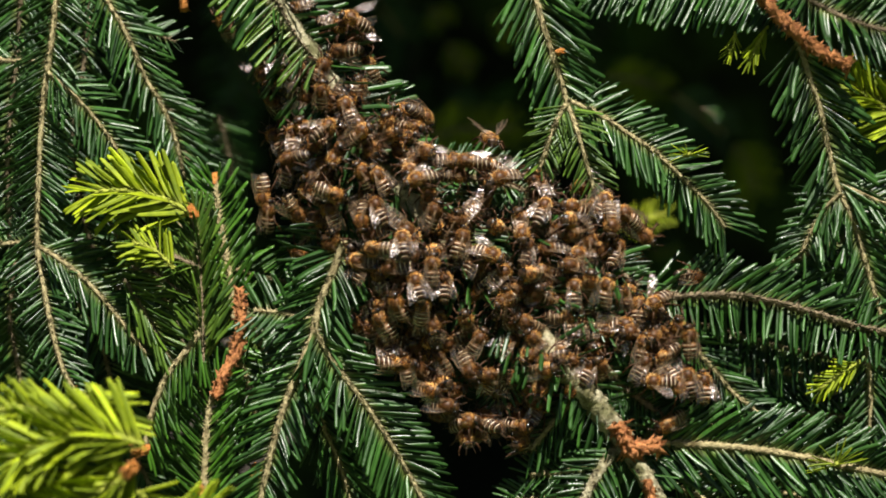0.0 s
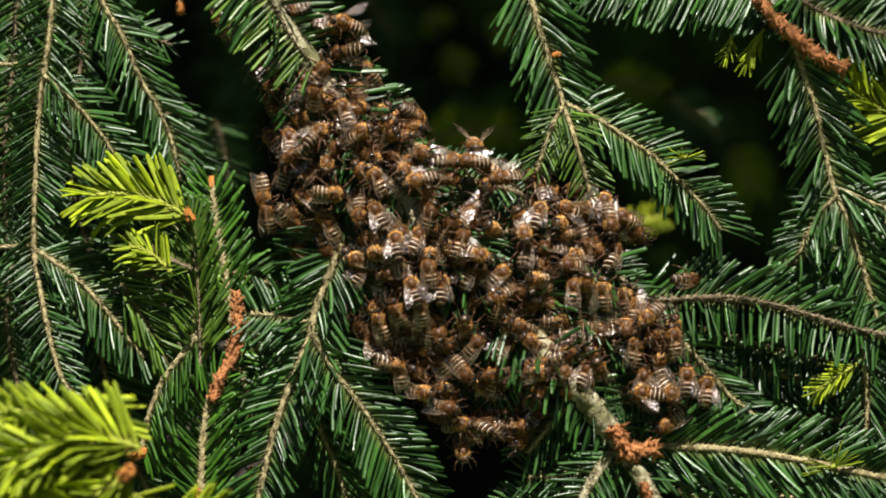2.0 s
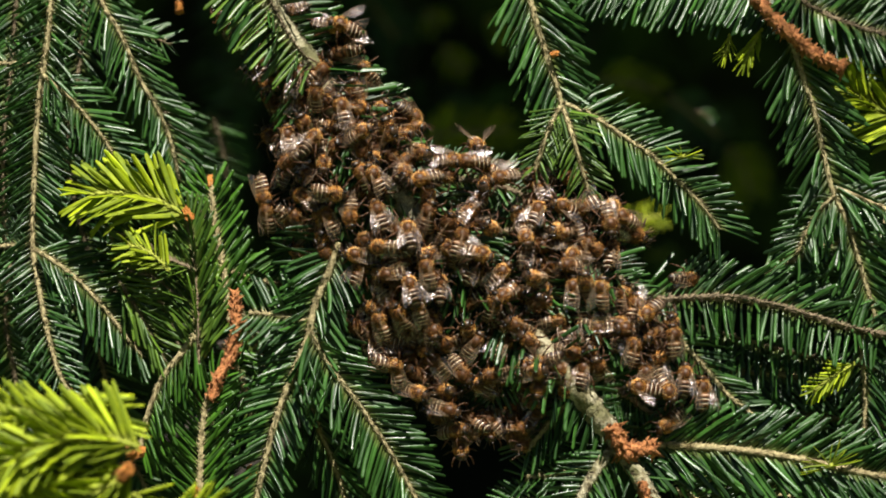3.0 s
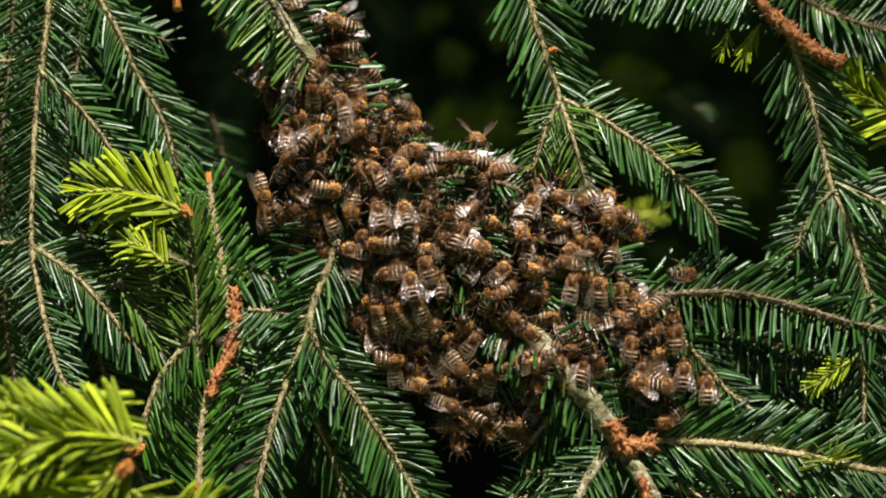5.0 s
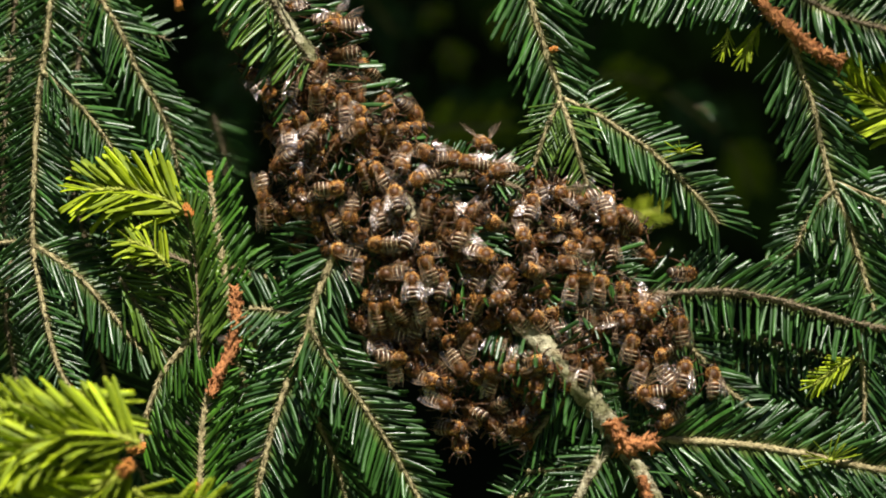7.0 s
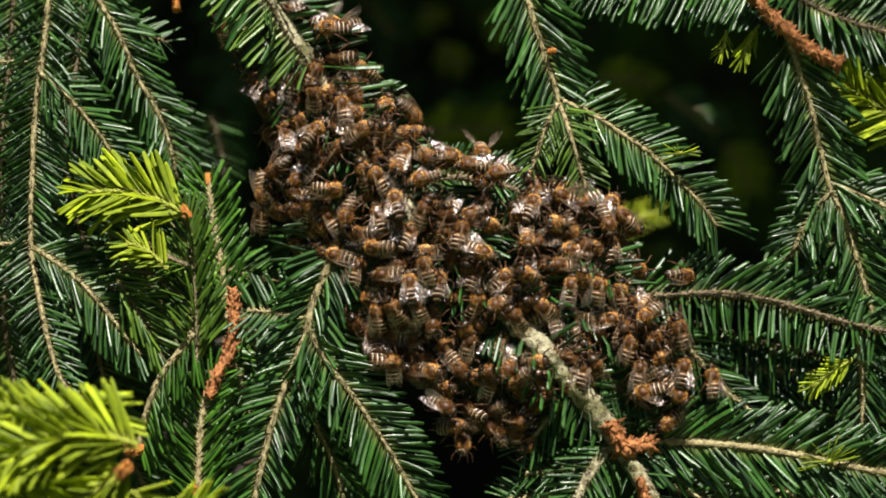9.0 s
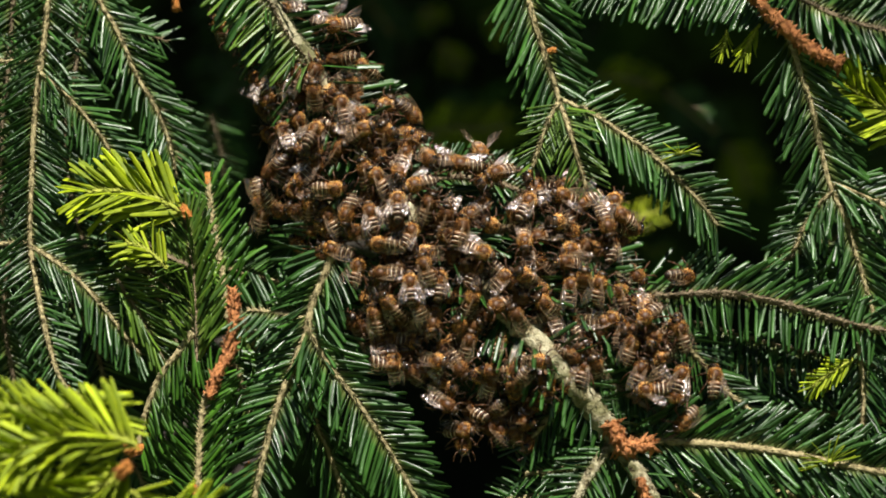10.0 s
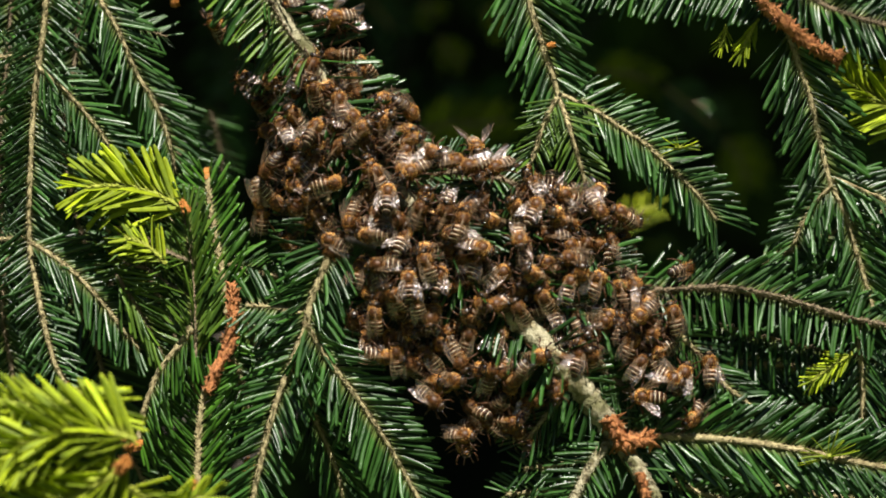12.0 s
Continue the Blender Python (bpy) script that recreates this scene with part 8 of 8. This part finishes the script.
    crawl(BEES[225], -21, 30, -0.21, (0, 4.22, -3.58, 60), (1, 4.22, -3.58, 60), (2, 4.22, -3.59, 65), (3, 4.22, -3.60, 77), (5, 4.27, -3.64, 73), (6, 4.29, -3.64, 70), (7, 4.31, -3.67, 72), (9, 4.31, -3.70, 73), (10, 4.28, -3.65, 74), (11, 4.22, -3.54, 70), (12, 4.14, -3.44, 68))
    crawl(BEES[226], -4, 16, -0.19, (0, 7.10, -3.81, 100), (1, 7.04, -3.78, 91), (2, 7.13, -3.72, 86), (3, 7.13, -3.72, 85), (5, 7.10, -3.72, 84), (6, 7.12, -3.70, 82), (7, 7.11, -3.70, 77), (9, 7.13, -3.61, 77), (10, 7.03, -3.81, 69), (11, 7.31, -3.72, 69), (12, 7.12, -3.94, 65))
    crawl(BEES[227], 21, 17, -0.26, (0, -5.17, 5.72, 120), (1, -5.25, 5.41, 118), (2, -5.34, 5.71, 123), (3, -5.45, 5.53, 125), (5, -5.47, 5.44, 130), (6, -5.59, 5.25, 138), (7, -5.54, 4.99, 141), (9, -5.46, 4.95, 141), (10, -5.41, 4.93, 139), (11, -5.52, 4.75, 138), (12, -5.78, 4.82, 143))
    crawl(BEES[228], -18, -15, 1.63, (0, -4.66, 3.10, 270), (1, -4.65, 3.12, 273), (2, -4.63, 3.13, 279), (3, -4.60, 3.13, 274), (5, -4.56, 3.13, 282), (6, -4.55, 3.12, 285), (7, -4.54, 3.11, 279), (9, -4.57, 3.07, 279), (10, -4.59, 3.05, 283), (11, -4.61, 3.04, 283), (12, -4.64, 3.02, 283))
    crawl(BEES[229], -10, -42, -0.03, (0, -5.52, 6.20, 265), (3, -5.53, 6.09, 263), (6, -5.62, 6.10, 270), (9, -5.70, 6.21, 273), (12, -5.73, 6.29, 282))
    crawl(BEES[230], 16, -21, 0.21, (0, 3.87, -0.10, 200), (3, 3.84, -0.09, 195), (6, 3.82, -0.05, 196), (9, 3.84, -0.03, 191), (12, 3.87, -0.06, 184))
    crawl(BEES[231], 18, 20, 0.16, (0, -4.40, 4.72, 351), (3, -4.37, 4.64, 354), (6, -4.40, 4.58, 364), (9, -4.46, 4.62, 367), (12, -4.51, 4.71, 356))
    crawl(BEES[232], 45, -22, -0.06, (0, -0.01, 0.96, 68), (3, -0.07, 0.98, 64), (6, -0.10, 1.05, 69), (9, -0.08, 1.08, 76), (12, -0.03, 1.04, 75))
    crawl(BEES[233], 51, -38, 0.23, (0, 6.57, -2.15, 78), (3, 6.56, -2.03, 85), (6, 6.62, -1.98, 78), (9, 6.72, -2.07, 72), (12, 6.77, -2.18, 76))
    crawl(BEES[234], 26, -44, 0.42, (0, -4.78, 4.40, 152), (3, -4.68, 4.24, 161), (6, -4.70, 4.08, 160), (9, -4.84, 4.13, 165), (12, -4.98, 4.33, 164))
    crawl(BEES[235], -9, -25, 0.39, (0, 2.17, -4.83, 119), (3, 2.15, -4.94, 120), (6, 2.07, -4.94, 112), (9, 1.98, -4.82, 116), (12, 1.97, -4.74, 129))
    crawl(BEES[236], -42, 38, -0.01, (0, 1.24, -4.95, 149), (3, 1.10, -4.90, 146), (6, 1.03, -4.72, 148), (9, 1.07, -4.64, 147), (12, 1.20, -4.76, 150))
    crawl(BEES[237], -52, -22, 0.09, (0, -1.24, -1.00, 58), (3, -1.24, -1.05, 61), (6, -1.27, -1.05, 68), (9, -1.30, -1.02, 66), (12, -1.32, -0.98, 58))
    crawl(BEES[238], -2, 8, 0.34, (0, 2.65, -1.07, 22), (3, 2.71, -1.11, 23), (6, 2.72, -1.19, 25), (9, 2.68, -1.20, 20), (12, 2.62, -1.13, 22))
    crawl(BEES[239], 45, -22, 0.04, (0, -2.15, 3.15, 292), (3, -2.26, 3.23, 303), (6, -2.30, 3.40, 301), (9, -2.22, 3.43, 310), (12, -2.10, 3.29, 308))
    crawl(BEES[240], -56, -39, 0.25, (0, -3.09, 2.86, 66), (3, -3.09, 3.02, 54), (6, -2.99, 3.06, 54), (9, -2.87, 2.92, 50), (12, -2.81, 2.79, 46))
    crawl(BEES[241], -41, -2, 0.25, (0, 4.21, -2.76, 292), (3, 4.17, -2.83, 295), (6, 4.10, -2.81, 297), (9, 4.04, -2.71, 301), (12, 4.05, -2.67, 296))
    crawl(BEES[242], 9, 9, 0.23, (0, -2.75, 6.50, 188), (3, -2.84, 6.52, 187), (6, -2.90, 6.64, 192), (9, -2.88, 6.71, 200), (12, -2.79, 6.64, 195))
    crawl(BEES[243], -20, 14, 0.39, (0, -3.84, 2.41, 41), (3, -3.83, 2.45, 43), (6, -3.79, 2.45, 44), (9, -3.76, 2.40, 45), (12, -3.75, 2.37, 44))
    crawl(BEES[244], 11, -34, 0.44, (0, 2.66, -4.37, 355), (3, 2.70, -4.27, 351), (6, 2.79, -4.29, 348), (9, 2.86, -4.41, 351), (12, 2.87, -4.48, 347))
    crawl(BEES[245], 12, 13, 0.11, (0, 4.32, 1.35, 209), (3, 4.28, 1.42, 211), (6, 4.28, 1.49, 212), (9, 4.34, 1.47, 213), (12, 4.40, 1.39, 219))
    crawl(BEES[246], 36, -43, 0.31, (0, -0.60, -3.03, 29), (3, -0.46, -3.11, 26), (6, -0.40, -3.31, 26), (9, -0.47, -3.37, 22), (12, -0.62, -3.22, 13))
    crawl(BEES[247], 1, -59, 0.39, (0, 2.36, 2.14, 202), (3, 2.40, 2.18, 203), (6, 2.46, 2.14, 203), (9, 2.49, 2.07, 209), (12, 2.47, 2.06, 215))
    crawl(BEES[248], 51, -57, 0.39, (0, -3.61, 1.79, 230), (3, -3.44, 1.70, 229), (6, -3.37, 1.48, 231), (9, -3.45, 1.40, 236), (12, -3.62, 1.57, 238))
    crawl(BEES[249], -8, -21, -0.04, (0, 3.67, 1.35, 167), (3, 3.54, 1.44, 166), (6, 3.49, 1.62, 174), (9, 3.57, 1.67, 170), (12, 3.71, 1.52, 167))
    crawl(BEES[250], -29, 4, 0.16, (0, 2.66, 2.23, 168), (3, 2.77, 2.36, 168), (6, 2.92, 2.26, 168), (9, 3.00, 2.05, 166), (12, 2.96, 2.01, 173))
    crawl(BEES[251], 49, -10, 0.24, (0, -0.99, -0.10, 292), (3, -0.97, -0.16, 292), (6, -1.00, -0.20, 283), (9, -1.05, -0.16, 275), (12, -1.09, -0.10, 285))
    crawl(BEES[252], 32, -5, 0.32, (0, 1.13, 2.46, 164), (3, 1.23, 2.42, 160), (6, 1.28, 2.29, 160), (9, 1.25, 2.23, 161), (12, 1.15, 2.31, 161))
    crawl(BEES[253], 31, -55, -0.13, (0, -2.00, 3.90, 90), (3, -1.87, 3.86, 92), (6, -1.80, 3.70, 91), (9, -1.83, 3.62, 100), (12, -1.95, 3.72, 104))
    crawl(BEES[254], 29, -9, 0.54, (0, 1.91, -4.50, 4), (3, 1.88, -4.55, 6), (6, 1.83, -4.52, 4), (9, 1.80, -4.46, 2), (12, 1.81, -4.44, 5))
    crawl(BEES[255], 48, -23, 0.56, (0, 0.78, 0.90, 207), (3, 0.92, 0.74, 205), (6, 0.92, 0.54, 209), (9, 0.79, 0.55, 203), (12, 0.63, 0.76, 205))
    crawl(BEES[256], 34, -11, -0.04, (0, -2.21, 2.11, 119), (3, -2.18, 2.21, 117), (6, -2.10, 2.21, 125), (9, -2.03, 2.10, 123), (12, -2.01, 2.03, 119))
    crawl(BEES[257], 56, -38, 0.35, (0, 1.63, -4.96, 1), (3, 1.63, -4.88, -5), (6, 1.69, -4.87, -12), (9, 1.75, -4.94, -10), (12, 1.77, -5.01, -7))
    crawl(BEES[258], 5, 10, 0.17, (0, -4.54, 1.30, 301), (3, -4.62, 1.11, 308), (6, -4.80, 1.16, 307), (9, -4.93, 1.38, 309), (12, -4.93, 1.49, 311))
    crawl(BEES[259], -22, -52, 0.30, (0, 0.98, -0.21, 102), (3, 1.03, -0.39, 109), (6, 0.97, -0.49, 114), (9, 0.83, -0.39, 111), (12, 0.73, -0.22, 104))
    crawl(BEES[2], 34, 11, -0.46, (0, -2.86, 6.74, 160), (1, -3.10, 6.84, 158), (2, -2.96, 6.72, 166), (3, -3.00, 6.63, 163), (5, -3.08, 6.63, 168), (6, -3.10, 6.59, 175), (7, -3.11, 6.54, 186), (9, -3.24, 6.52, 185), (10, -3.02, 6.59, 193), (11, -3.27, 6.69, 190), (12, -2.96, 6.69, 193))
    crawl(BEES[260], -14, -30, -0.18, (0, -5.52, 5.24, 300), (1, -5.19, 4.92, 294), (2, -5.18, 5.06, 295), (3, -5.26, 5.13, 300), (5, -5.32, 4.95, 306), (6, -5.32, 4.85, 300), (7, -5.19, 4.64, 302), (9, -5.16, 4.56, 309), (10, -5.16, 4.51, 310), (11, -4.99, 4.66, 311), (12, -5.01, 4.82, 318))
    crawl(BEES[261], -1, -36, -0.05, (0, 1.21, 3.23, 270), (1, 0.78, 3.25, 272), (2, 0.85, 3.13, 267), (3, 0.97, 3.12, 270), (5, 1.02, 3.15, 267), (6, 1.08, 3.10, 273), (7, 1.18, 3.02, 273), (9, 1.19, 2.83, 268), (10, 1.13, 2.82, 268), (11, 1.09, 2.80, 270), (12, 1.05, 2.82, 275))
    crawl(BEES[262], 29, -10, -0.43, (0, 6.21, -1.57, 220), (1, 6.07, -1.90, 236), (2, 6.11, -1.87, 229), (3, 6.15, -1.79, 227), (5, 6.24, -1.82, 230), (6, 6.25, -1.79, 231), (7, 6.25, -1.82, 234), (9, 6.17, -1.97, 226), (10, 6.16, -2.00, 224), (11, 6.10, -2.08, 220), (12, 6.03, -2.11, 228))
    crawl(BEES[263], 25, 1, -0.42, (0, 6.19, -3.89, 180), (1, 5.84, -4.14, 178), (2, 5.95, -4.15, 174), (3, 5.89, -4.01, 171), (5, 5.98, -4.02, 177), (6, 6.05, -4.08, 181), (7, 6.13, -4.31, 189), (9, 6.13, -4.22, 197), (10, 6.19, -4.17, 185), (11, 5.99, -4.22, 179), (12, 6.09, -4.54, 179))


motions()
